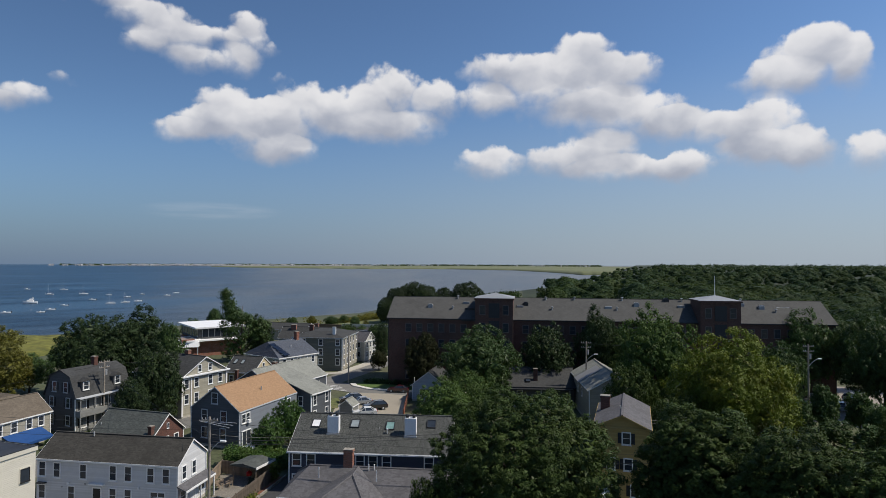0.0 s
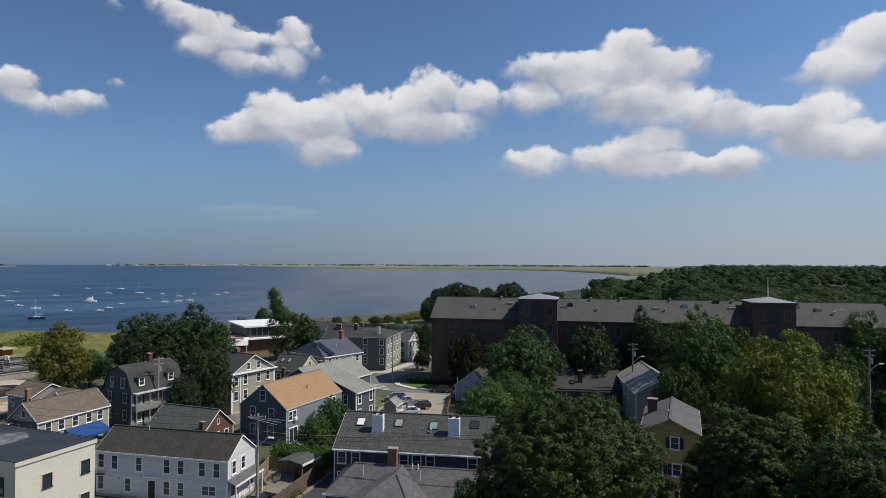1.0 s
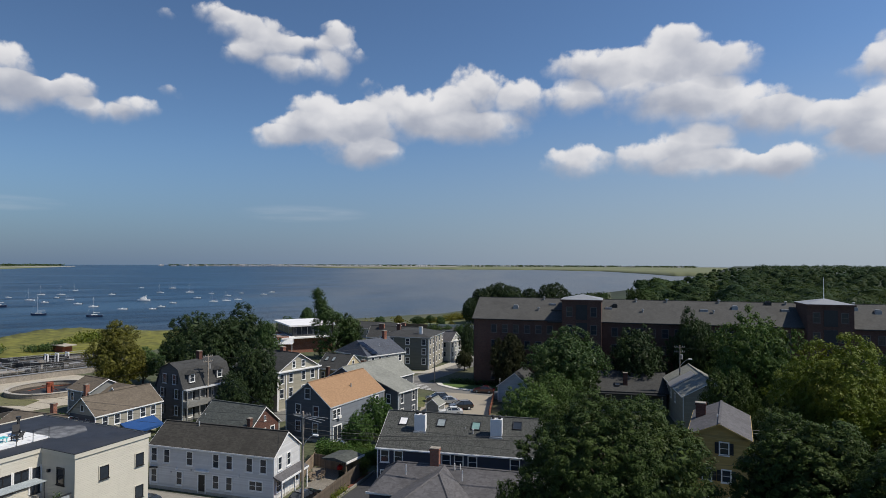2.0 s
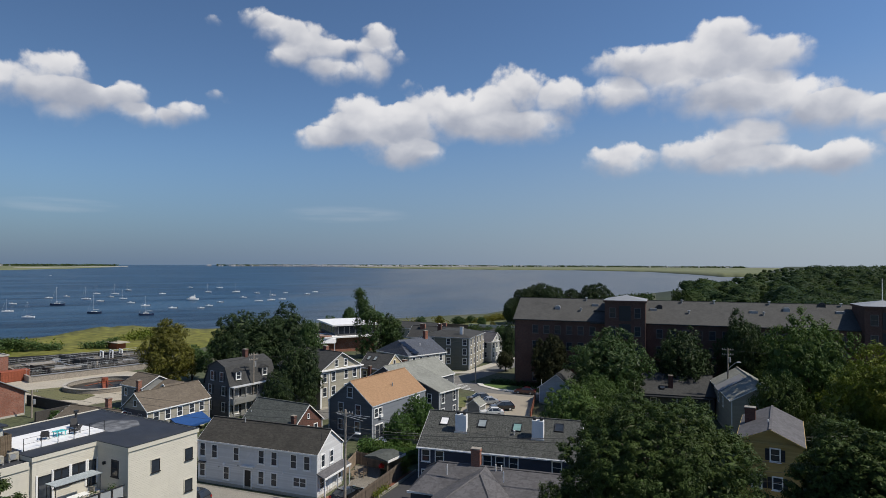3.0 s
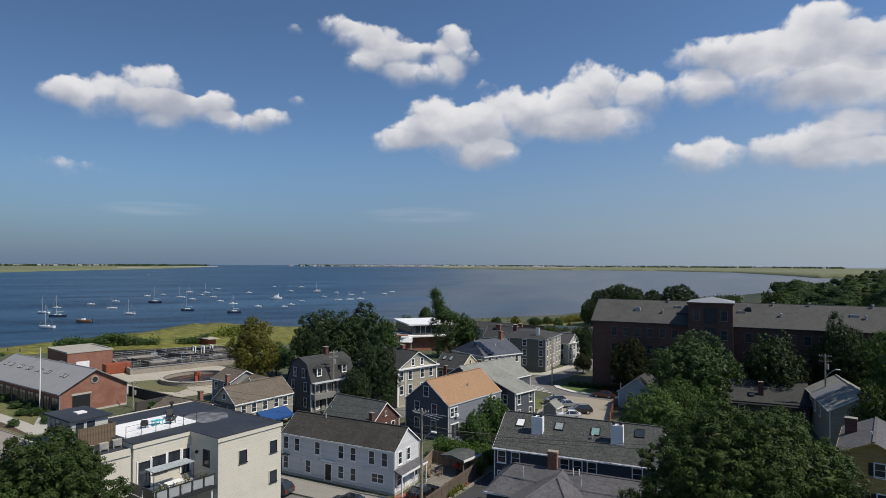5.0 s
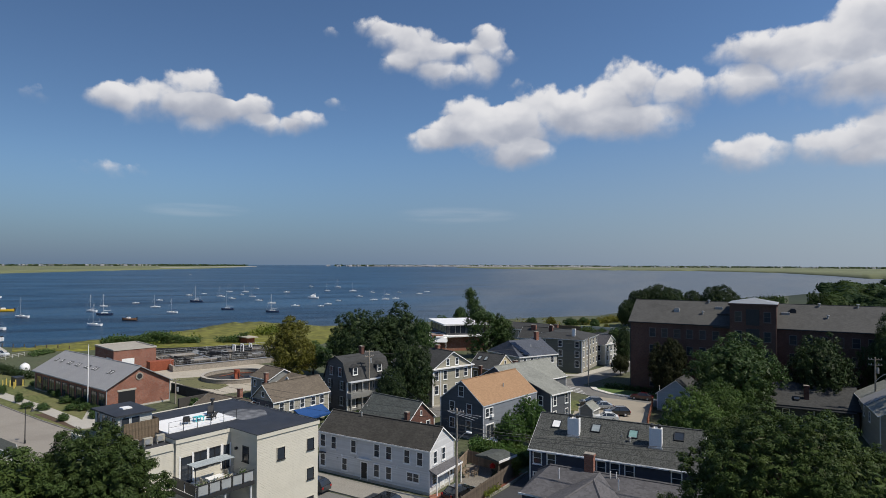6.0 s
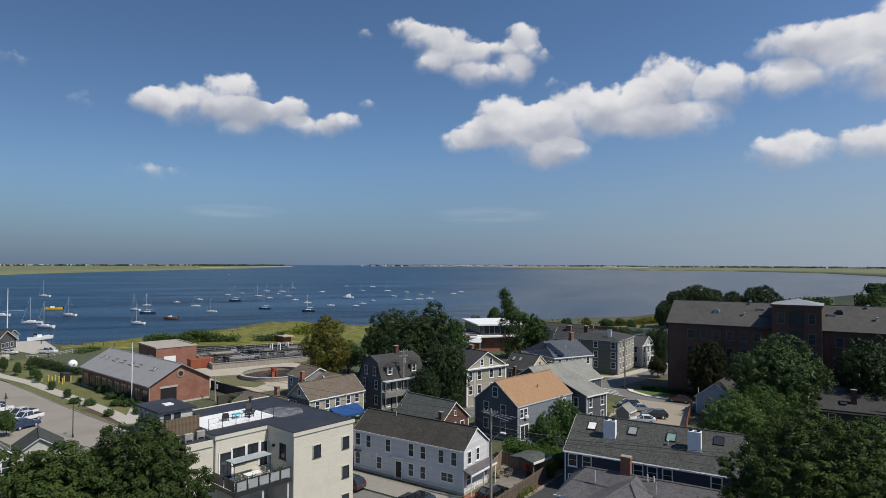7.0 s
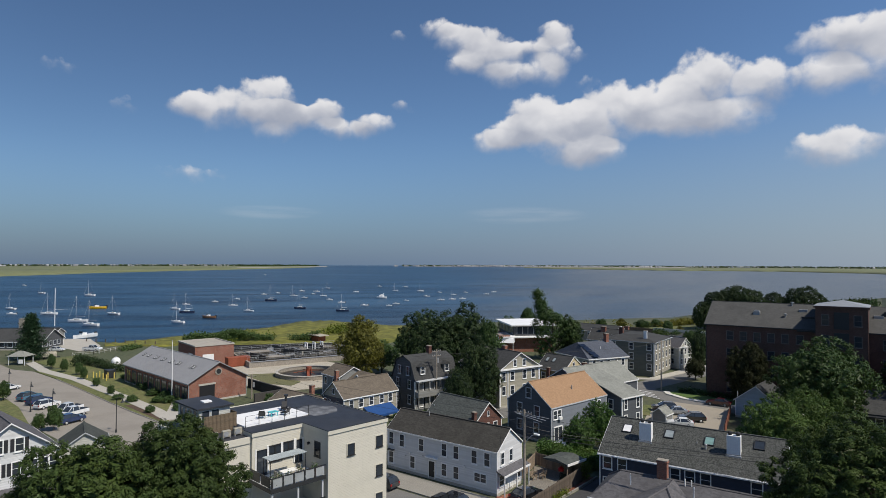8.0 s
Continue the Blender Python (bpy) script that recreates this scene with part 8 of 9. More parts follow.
# ---- the wooded country beyond ----
def far_wood(name, label, seed, az0, az1, d0, d1, count, tall, mats, sprays=70):
    """Distant woodland, crowns too many to count: lumpy heads with sprays of leaves standing off them."""
    rng = np.random.default_rng(seed)
    across, up = 11, 6
    ring = []
    for j in range(up):
        for i in range(across):
            lift = (j / up) * 1.9 - 0.55
            a = 2 * math.pi * (i + 0.5 * (j % 2)) / across
            ring.append((math.cos(a) * math.cos(lift), math.sin(a) * math.cos(lift), math.sin(lift)))
    ring = np.array(ring + [(0, 0, 1)])
    faces = []
    for j in range(up - 1):
        for i in range(across):
            k, q = j * across + i, j * across + (i + 1) % across
            faces += [(k, q, q + across), (k, q + across, k + across)]
    faces += [((up - 1) * across + i, (up - 1) * across + (i + 1) % across, up * across) for i in range(across)]
    faces = np.array(faces)
    for mat in mats:
        pts, ways, sizes, heads = [], [], [], []
        for i in range(count // len(mats)):
            az = rng.uniform(az0, az1)
            d = math.sqrt(rng.uniform(d0 * d0, d1 * d1)) if d1 < 700 else d0 * (d1 / d0) ** rng.random()
            if d > shore_at(az) - 12:
                continue
            x, y = polar(az, d)
            h = tall * rng.uniform(0.6, 1.1) * (0.9 + 0.55 * noise.noise((x * 0.006, y * 0.006, seed))) * (1.2 if rng.random() < 0.05 else 1.0)
            r = h * rng.uniform(0.4, 0.68)
            mid, girth = np.array([x, y, land_height(az, d) + h * 0.55]), np.array([r, r, h * 0.45])
            knob = rng.normal(size=(12, 3)) * np.array([1, 1, 0.7])
            knob /= np.linalg.norm(knob, axis=1)[:, None]

            def lumpy(v):
                return 0.66 + 0.40 * np.maximum((v @ knob.T).max(1) - 0.5, 0) / 0.5
            heads.append(mid + ring * (lumpy(ring) * 0.88 + rng.uniform(-0.08, 0.08, len(ring)))[:, None] * girth)
            n = int(sprays * min(max(420 / d, 0.3), 1.6))
            v = rng.normal(size=(n, 3))
            v /= np.linalg.norm(v, axis=1)[:, None]
            v[:, 2] = np.abs(v[:, 2]) * 1.1 - 0.2
            v /= np.linalg.norm(v, axis=1)[:, None]
            pts.append(mid + v * (lumpy(v) + rng.uniform(-0.06, 0.06, n))[:, None] * girth)
            ways.append(v * 0.8 + np.array([0, 0, 0.4]) + rng.normal(size=(n, 3)) * 0.25)
            sizes.append(np.full((n, 1), r * 1.75 / math.sqrt(n)))
        ob = new(name, leaf_mesh(name, np.concatenate(pts), np.concatenate(sizes), mat, rng, outward=np.concatenate(ways), loose=0.12, plain=True))
        tagged(ob, label, "woods", kind="stuff")
        if d0 > 1000:
            continue
        k = len(heads)
        data = bpy.data.meshes.new("wood_heads")
        data.from_pydata(np.concatenate(heads).tolist(), [], (faces[None] + (np.arange(k) * len(ring))[:, None, None]).reshape(-1, 3).tolist())
        data.materials.append(mat)
        tagged(new(name + "_canopy", data), label, "woods", kind="stuff")


leafy_mass("street_thicket", "dark shrubs and saplings under the tall trees", [polar(-19, 84), polar(-24, 82), polar(-29, 84), polar(-34, 90), polar(-38, 92)], 8.0, 8.0, LEAF_DEEP, 1900, 0.28, 50)
far_wood("near_wood", "dense green woodland beyond the mill", 61, -40, -16.5, 200, 420, 330, 15, (LEAF_FAR, LEAF_FAR_WARM, LEAF_FAR), 420)
far_wood("far_wood", "rolling dark green woodland towards the horizon", 62, -45, -17.5, 380, 1500, 1250, 13, (LEAF_FAR, LEAF_FAR, LEAF_FAR_WARM), 230)
far_wood("horizon_wood", "dark treeline on the horizon", 63, -45, -18.5, 1300, 3600, 900, 14.5, (LEAF_FAR,), 130)
far_wood("point_wood", "dark trees on the wooded point", 64, -18.5, -9.6, 400, 2400, 420, 11, (LEAF_FAR, LEAF_FAR_WARM), 140)


def far_treeline():
    """Dark scrub along the far shore."""
    rng = np.random.default_rng(71)
    pts = []
    for i in range(2600):
        az = rng.choice([rng.uniform(-14, 22), rng.uniform(40, 68), rng.uniform(8, 32)])
        d = rng.uniform(3950, 4400)
        if rng.random() > 0.62 + 0.6 * noise.noise((az * 0.35, 1.7, 0)):
            continue
        x, y = polar(az, d)
        pts.append(np.array([x, y, 0]) + rng.normal(size=(10, 3)) * np.array([14, 14, 1.9]) + np.array([0, 0, 3.2]))
    ob = new("far_scrub", leaf_mesh("far_scrub", np.concatenate(pts), 5.0, LEAF_DEEP, rng))
    tagged(ob, "distant dark scrub along the far shore", "trees", kind="stuff")


far_treeline()

# ---- boats at their moorings ----
HULL_WHITE = gloss("white_gelcoat", (0.80, 0.80, 0.78), 0.25)
HULL_NAVY = gloss("navy_gelcoat", (0.025, 0.035, 0.07), 0.25)
HULL_YELLOW = gloss("yellow_gelcoat", (0.75, 0.45, 0.03), 0.3)
HULL_WOOD = gloss("varnished_hull", (0.25, 0.13, 0.07), 0.35)
SAIL_COVER = surface("blue_sail_cover", (0.05, 0.08, 0.18), 0.8)
MAST = surface("aluminium_spar", (0.72, 0.72, 0.72), 0.4, metal=0.3)


def hull_mesh(L, B, D):
    bm = bmesh.new()
    rows = []
    n = 9
    for i in range(n):
        t = i / (n - 1)
        x = -L / 2 + L * t
        w = B / 2 * (math.sin(math.pi * min(0.22 + 0.78 * t, 1.0)) ** 0.7 if t < 1 else 0.02)
        w = max(w, 0.02)
        sheer = D * (0.95 + 0.25 * (2 * t - 0.9) ** 2)
        rows.append([bm.verts.new(p) for p in ((x, -w, sheer), (x, -w * 0.92, 0.25 * D), (x, -w * 0.45, -0.25 * D), (x, 0, -0.45 * D), (x, w * 0.45, -0.25 * D), (x, w * 0.92, 0.25 * D), (x, w, sheer))])
    for a, b in zip(rows, rows[1:]):
        for k in range(6):
            bm.faces.new((a[k], b[k], b[k + 1], a[k + 1]))
        bm.faces.new((a[6], b[6], b[0], a[0]))
    bm.faces.new(rows[0])
    bm.faces.new(rows[-1][::-1])
    return bm


def sailboat(L, hull_mat, label):
    B, D = L * 0.30, L * 0.12
    s = root("sailboat", pose(0, 0, -50), label, "sailboat", "boats at moorings")
    hull = part("hull", hull_mesh(L, B, D), hull_mat, s)
    part("boot_stripe", boxes((-L * 0.48, L * 0.3, -B * 0.47, B * 0.47, D * 0.22, D * 0.3)), SAIL_COVER, hull)
    part("cabin", soft_box(-L * 0.18, L * 0.2, -B * 0.28, B * 0.28, D * 0.9, D * 1.45, L * 0.015), HULL_WHITE, s)
    for sgn in (-1, 1):
        part("cabin_window", boxes((-L * 0.12, L * 0.12, sgn * B * 0.285 - 0.01, sgn * B * 0.285 + 0.01, D * 1.12, D * 1.3)), GLASS, s)
    mast = part("mast", tubes(((L * 0.08, 0, D), (L * 0.08, 0, D + L * 1.25), 0.085, 0.06), sides=6), MAST, s)
    part("spreader", tubes(((L * 0.08, -B * 0.3, D + L * 0.7), (L * 0.08, B * 0.3, D + L * 0.7), 0.03, 0.03), sides=5), MAST, mast)
    part("boom", tubes(((L * 0.08, 0, D + L * 0.16), (-L * 0.36, 0, D + L * 0.17), 0.07, 0.06), sides=6), MAST, s)
    part("furled_sail", tubes(((L * 0.06, 0, D + L * 0.18), (-L * 0.34, 0, D + L * 0.19), 0.16, 0.10), sides=7), SAIL_COVER if hull_mat is not HULL_NAVY else HULL_WHITE, s)
    part("furled_jib", tubes(((L * 0.47, 0, D * 1.1), (L * 0.09, 0, D + L * 1.18), 0.03, 0.025), sides=5), HULL_WHITE, s)
    part("backstay", tubes(((-L * 0.48, 0, D), (L * 0.08, 0, D + L * 1.25), 0.012, 0.012), sides=4), MAST, s)
    return s


def motorboat(L, hull_mat, label, tall=False):
    B, D = L * 0.34, L * 0.14
    s = root("motorboat", pose(0, 0, -50), label, "motorboat", "boats at moorings")
    part("hull", hull_mesh(L, B, D), hull_mat, s)
    if tall:
        part("cabin", soft_box(-L * 0.25, L * 0.2, -B * 0.36, B * 0.36, D * 0.9, D * 2.0, L * 0.02), HULL_WHITE, s)
        part("flybridge", soft_box(-L * 0.2, L * 0.05, -B * 0.3, B * 0.3, D * 2.0, D * 2.6, L * 0.02), HULL_WHITE, s)
        part("windscreen", boxes((L * 0.2, L * 0.21, -B * 0.3, B * 0.3, D * 1.3, D * 1.85)), GLASS, s)
        part("radar_arch", boxes((-L * 0.22, -L * 0.18, -B * 0.3, B * 0.3, D * 3.2, D * 3.35), (-L * 0.22, -L * 0.18, -B * 0.3, -B * 0.26, D * 2.6, D * 3.2), (-L * 0.22, -L * 0.18, B * 0.26, B * 0.3, D * 2.6, D * 3.2)), HULL_WHITE, s)
    else:
        part("console", soft_box(-L * 0.06, L * 0.16, -B * 0.24, B * 0.24, D * 0.85, D * 1.6, L * 0.012), HULL_WHITE, s)
        part("windscreen", boxes((L * 0.15, L * 0.165, -B * 0.24, B * 0.24, D * 1.5, D * 2.0)), GLASS, s)
        part("outboard", soft_box(-L * 0.55, -L * 0.47, -B * 0.1, B * 0.1, D * 0.2, D * 1.5, L * 0.01), DARK_METAL, s)
    return s


def moor(boat, spots, turn, size=1.0):
    rng = random.Random(len(spots) * 7 + turn)
    for x, y in spots:
        ob = copy_thing(boat, pose(x, y, -1.45, 0, 0, turn + rng.uniform(-14, 14)))
        ob.scale = (size * rng.uniform(0.85, 1.15),) * 3


WIND = 205
sail_white = sailboat(9.0, HULL_WHITE, "white sailboat at its mooring, sails furled")
sail_navy = sailboat(10.0, HULL_NAVY, "dark-hulled sailboat at its mooring, sails furled")
motor_white = motorboat(6.8, HULL_WHITE, "small white motorboat at its mooring")
motor_tall = motorboat(12.0, HULL_WHITE, "white cabin cruiser with flybridge at its mooring", True)
motor_wood = motorboat(6.5, HULL_WOOD, "small wooden launch at its mooring")
boat_yellow = motorboat(11.0, HULL_YELLOW, "low bright yellow boat at its mooring")
moor(sail_white, [(-328, 258), (-256, 203), (-322, 299), (-279, 271), (-368, 409), (-420, 479), (-401, 479), (-345, 421), (-343, 532), (-319, 542), (-231, 424), (-227, 436), (-441, 545), (-384, 618)], WIND, 0.7)
moor(sail_navy, [(-301, 245), (-339, 352), (-267, 303), (-231, 300)], WIND, 0.82)
moor(sail_white, [(-518, 322), (-414, 208), (-357, 199), (-302, 182), (-279, 174), (-327, 217), (-590, 322), (-405, 190)], WIND, 0.95)
moor(motor_white, [(-364, 321), (-374, 351), (-357, 290), (-406, 413), (-412, 437), (-340, 391), (-374, 442), (-306, 381), (-278, 360), (-364, 494), (-247, 345), (-422, 620), (-250, 403), (-231, 351), (-265, 461), (-996, 1016),
                  (-237, 369), (-289, 527), (-258, 498), (-267, 541), (-237, 523), (-247, 563), (-224, 448), (-793, 413), (-375, 189)], WIND, 0.72)
moor(motor_tall, [(-286, 423)], WIND, 0.66)
moor(motor_white, [(-236, 145)], WIND + 70, 1.3)
moor(motor_wood, [(-264, 229)], WIND)
moor(boat_yellow, [(-374, 238)], WIND + 10)
for spare in (sail_white, sail_navy, motor_white, motor_tall, motor_wood, boat_yellow):
    for ob in (*spare.children_recursive, spare):
        bpy.data.objects.remove(ob)
tall_mast = root("dock_mast", pose(-293, 166, -1.5), "tall white mast beside the dock", "mast")
part("pole", tubes(((0, 0, -1), (0, 0, 17.5), 0.22, 0.14)), WHITE, tall_mast)
part("yard", tubes(((-0.1, 0, 7.5), (7, 3, 7.8), 0.09, 0.05), sides=6), WHITE, tall_mast)


# ---- cars ----
def car_kind(style):
    """Side profiles: the low body and the glass house above it, nose towards +x."""
    if style == "suv":
        return 4.7, 1.86, [(-2.3, 0.35), (-2.33, 0.95), (-2.2, 1.05), (1.0, 1.08), (2.15, 0.95), (2.33, 0.75), (2.33, 0.35)], [(-2.22, 1.04), (-1.85, 1.52), (-1.45, 1.64), (-0.4, 1.68), (0.15, 1.6), (1.15, 1.06)]
    if style == "pickup":
        return 5.6, 1.95, [(-2.8, 0.5), (-2.8, 1.15), (-0.75, 1.15), (1.35, 1.15), (2.6, 1.08), (2.8, 0.9), (2.8, 0.45)], [(-0.85, 1.14), (-0.75, 1.8), (-0.5, 1.86), (0.55, 1.85), (1.4, 1.14)]
    return 4.6, 1.8, [(-2.25, 0.35), (-2.28, 0.8), (-2.1, 0.98), (0.9, 0.95), (2.1, 0.8), (2.28, 0.6), (2.28, 0.35)], [(-1.75, 0.96), (-1.1, 1.4), (-0.6, 1.46), (0.1, 1.44), (0.95, 0.94)]


def car(style, paint, m, label):
    L, W, low, top = car_kind(style)
    c = root("car" if style != "pickup" else "pickup_truck", m, label, "car" if style != "pickup" else "pickup truck", "parked vehicles")
    bm = bmesh.new()
    prism(bm, [(x, -W / 2, z) for x, z in low], (0, W, 0))
    bmesh.ops.bevel(bm, geom=[e for e in bm.edges], offset=0.07, segments=2, affect="EDGES")
    part("body", bm, paint, c)
    bm = bmesh.new()
    a = [bm.verts.new((x, -W / 2 + 0.08 + (z - top[0][1]) * 0.30, z)) for x, z in top]
    b = [bm.verts.new((x, W / 2 - 0.08 - (z - top[0][1]) * 0.30, z)) for x, z in top]
    bm.faces.new(a)
    bm.faces.new(b[::-1])
    for i in range(len(a) - 1):
        bm.faces.new((a[i + 1], a[i], b[i], b[i + 1]))
    bm.faces.new((a[0], a[-1], b[-1], b[0]))
    part("glasshouse", bm, GLASS, c, "dark tinted windows")
    hi = max(z for x, z in top)
    xs = [x for x, z in top if z > hi - 0.12]
    part("roof_panel", soft_box(min(xs) - 0.05, max(xs) + 0.05, -W / 2 + 0.32, W / 2 - 0.32, hi - 0.03, hi + 0.035, 0.02), paint, c)
    for s in (-1, 1):
        for k in (1, len(top) - 2):
            bm = bmesh.new()
            x, z = top[k]
            x0, z0 = top[0] if k == 1 else top[-1]
            tube(bm, (x0, s * (W / 2 - 0.07), z0), (x, s * (W / 2 - 0.07 - (z - top[0][1]) * 0.30), z), 0.045, 0.04, 5)
            part("pillar", bm, paint, c)
        bm = bmesh.new()
        xm = (top[1][0] + top[-1][0]) / 2
        tube(bm, (xm, s * (W / 2 - 0.07), top[0][1]), (xm, s * (W / 2 - 0.08 - (hi - top[0][1]) * 0.30), hi - 0.02), 0.04, 0.04, 5)
        part("pillar", bm, paint, c)
        part("mirror", soft_box(top[-1][0] - 0.35, top[-1][0] - 0.2, s * W / 2 - 0.02 if s > 0 else -W / 2 - 0.18, s * W / 2 + 0.18 if s > 0 else -W / 2 + 0.02, 1.0, 1.16, 0.02), paint, c)
        part("headlight", boxes((L / 2 - 0.12, L / 2 + 0.0, s * W * 0.36 - 0.18, s * W * 0.36 + 0.18, 0.62, 0.78)), SKYLIGHT_GLASS, c)
        part("tail_light", boxes((-L / 2 - 0.0, -L / 2 + 0.1, s * W * 0.4 - 0.12, s * W * 0.4 + 0.12, 0.72, 0.95)), CAR_RED, c)
    for x in (-L * 0.29, L * 0.30):
        for s in (-1, 1):
            wheel = part("wheel", tubes(((x, s * (W / 2 - 0.22), 0.33), (x, s * (W / 2 + 0.01), 0.33), 0.33, 0.33), sides=16), RUBBER, c)
            part("rim", tubes(((x, s * (W / 2 + 0.01), 0.33), (x, s * (W / 2 + 0.025), 0.33), 0.21, 0.19), sides=12), PALE_METAL, wheel)
    if style == "suv":
        for s in (-1, 1):
            part("roof_rail", tubes(((-1.5, s * 0.58, 1.70), (-0.1, s * 0.58, 1.70), 0.025, 0.025), sides=5), DARK_METAL, c)
    if style == "pickup":
        part("truck_bed", boxes((-2.68, -0.9, -W / 2 + 0.12, W / 2 - 0.12, 1.1, 1.17)), BLACK_TRIM, c, "dark open truck bed")
    return c


CAR_BLACK = gloss("black_car_paint", (0.012, 0.013, 0.015), 0.12, coat=0.8)
CAR_GREY = gloss("dark_grey_car_paint", (0.06, 0.065, 0.07), 0.18, coat=0.6, metal=0.3)
CAR_SILVER = gloss("silver_car_paint", (0.48, 0.50, 0.52), 0.2, coat=0.6, metal=0.4)
CAR_WHITE = gloss("white_car_paint", (0.75, 0.76, 0.76), 0.2, coat=0.7)
CAR_BLUE = gloss("navy_car_paint", (0.02, 0.04, 0.11), 0.15, coat=0.8)
CAR_TEAL = gloss("blue_car_paint", (0.07, 0.16, 0.23), 0.18, coat=0.7)
CAR_MAROON = gloss("maroon_car_paint", (0.07, 0.008, 0.014), 0.15, coat=0.8)
CAR_RED = gloss("red_lens", (0.35, 0.02, 0.02), 0.15)
car("suv", CAR_GREY, pose(-44.2, 65.6, 0.06, 0, 0, 172), "dark grey sport utility car parked on the street")
car("suv", CAR_BLACK, pose(-33.6, 64.2, 0.06, 0, 0, 170), "black car parked in front of the white house")
car("sedan", CAR_BLACK, pose(-26.7, 70.6, 0.08, 0, 0, 72), "black sedan parked beside the porch")
car("sedan", CAR_MAROON, pose(-10.4, 134.9, 0.1, 0, 0, 172), "maroon car parked along the street")
car("suv", CAR_BLACK, pose(-13.6, 119.0, 0.1, 0, 0, 200), "black sport utility car in the small lot")
car("sedan", CAR_SILVER, pose(-17.0, 123.0, 0.1, 0, 0, 200), "silver car in the small lot")
car("suv", CAR_BLACK, pose(-19.2, 125.2, 0.1, 0, 0, 200), "black car in the small lot")
car("sedan", CAR_WHITE, pose(-15.0, 114.5, 0.1, 0, 0, 190), "white car in the small lot")
car("suv", CAR_TEAL, pose(-134.9, 71.6, 0.05, 0, 0, 104), "blue hatchback parked nose to the bank")
car("suv", CAR_BLUE, pose(-129.6, 70.6, 0.05, 0, 0, 100), "navy car parked in the broad lot")
car("suv", CAR_WHITE, pose(-124.6, 69.4, 0.05, 0, 0, 98), "white sport utility car in the broad lot")
car("pickup", CAR_WHITE, pose(-117.0, 68.8, 0.05, 0, 0, -82), "white pickup truck in the broad lot")
car("pickup", CAR_WHITE, pose(-113.4, 67.6, 0.05, 0, 0, -84), "white pickup truck in the broad lot")
car("suv", CAR_BLUE, pose(-109.4, 65.0, 0.05, 0, 0, 94), "navy car in the broad lot")
car("pickup", CAR_WHITE, pose(-190.4, 119.6, 0.08, 0, 0, 25), "white pickup truck near the dock")
car("sedan", CAR_WHITE, pose(-199.6, 113.8, 0.02, 0, 0, 28), "white car near the boathouse")
car("sedan", CAR_WHITE, pose(-148.5, 74.5, 0.05, 0, 0, 100), "white car at the edge of the broad lot")
car("sedan", CAR_WHITE, pose(79.2, 132.0, 0.07, 0, 0, 20), "white car in the lot behind the trees")
car("suv", CAR_WHITE, pose(84.0, 128.6, 0.07, 0, 0, 25), "white sport utility car in the lot behind the trees")
car("suv", CAR_SILVER, pose(76.2, 120.4, 0.07, 0, 0, 60), "silver car in the lot behind the trees")
car("pickup", CAR_WHITE, pose(70.4, 114.6, 0.07, 0, 0, 70), "white pickup truck in the lot behind the trees")
car("sedan", CAR_SILVER, pose(-20.0, 176.0, 0.1, 0, 0, 70), "dark car beside the far corner house")


# ---- poles, lamps and wires ----
def utility_pole(x, y, h, turn, arms=2, lamp=False, base=0.0, drum=True):
    p = root("utility_pole", pose(x, y, base, 0, 0, turn), "weathered wooden utility pole with crossarms and insulators", "utility pole", "utility poles")
    part("pole", tubes(((0, 0, -0.5), (0, 0, h), 0.17, 0.12), sides=10), WOOD_POLE, p)
    for k in range(arms):
        z = h - 0.35 - k * 0.9
        arm = part("crossarm", boxes((-0.95, 0.95, -0.05, 0.05, z - 0.05, z + 0.05)), WOOD_POLE, p)
        for u in (-0.88, -0.5, 0.5, 0.88):
            part("insulator", tubes(((u, 0, z + 0.06), (u, 0, z + 0.26), 0.05, 0.035), sides=6), PALE_METAL, arm)
    if drum:
        part("transformer", tubes(((0.35, 0.1, h - 2.6), (0.35, 0.1, h - 1.7), 0.22, 0.22), sides=10), GREY_METAL, p)
    if lamp:
        bm = bmesh.new()
        pts = [(0, 0, h - 4.0), (0.5, -0.1, h - 3.3), (1.1, -0.2, h - 2.75), (1.6, -0.3, h - 2.5)]
        for a, b in zip(pts, pts[1:]):
            tube(bm, a, b, 0.045, 0.045, 6)
        arm = part("lamp_arm", bm, PALE_METAL, p)
        part("lamp_head", soft_box(1.45, 2.15, -0.45, -0.18, h - 2.58, h - 2.4, 0.04), WHITE, arm)
    return p


utility_pole(-26.0, 68.2, 11.3, -10, 1, True, drum=False)
utility_pole(-22.8, 144.6, 11.2, 60, 1, False, 0.0)
utility_pole(-58.3, 105.4, 11.5, 60, 2, False)
utility_pole(27.4, 121.5, 13.0, 0, 2, True)
utility_pole(64.4, 110.6, 14.0, 0, 2, True)
utility_pole(-96.2, 94.6, 5.0, 20, 1, False)


def pole_bracket():
    """The spread of thin pale arms on the street pole's top."""
    a = root("pole_bracket", pose(-26.0, 68.2, 10.7, 0, 0, -10), "pale spreader arms with insulators on the street pole", "bracket")
    for k in range(3):
        part("arm", tubes(((-1.5 + k * 0.2, 0.3 - k * 0.2, 0.1), (2.9 - k * 0.25, 0.6 - k * 0.35, -0.1 - 0.18 * k), 0.03, 0.03), sides=5), PALE_METAL, a)


pole_bracket()


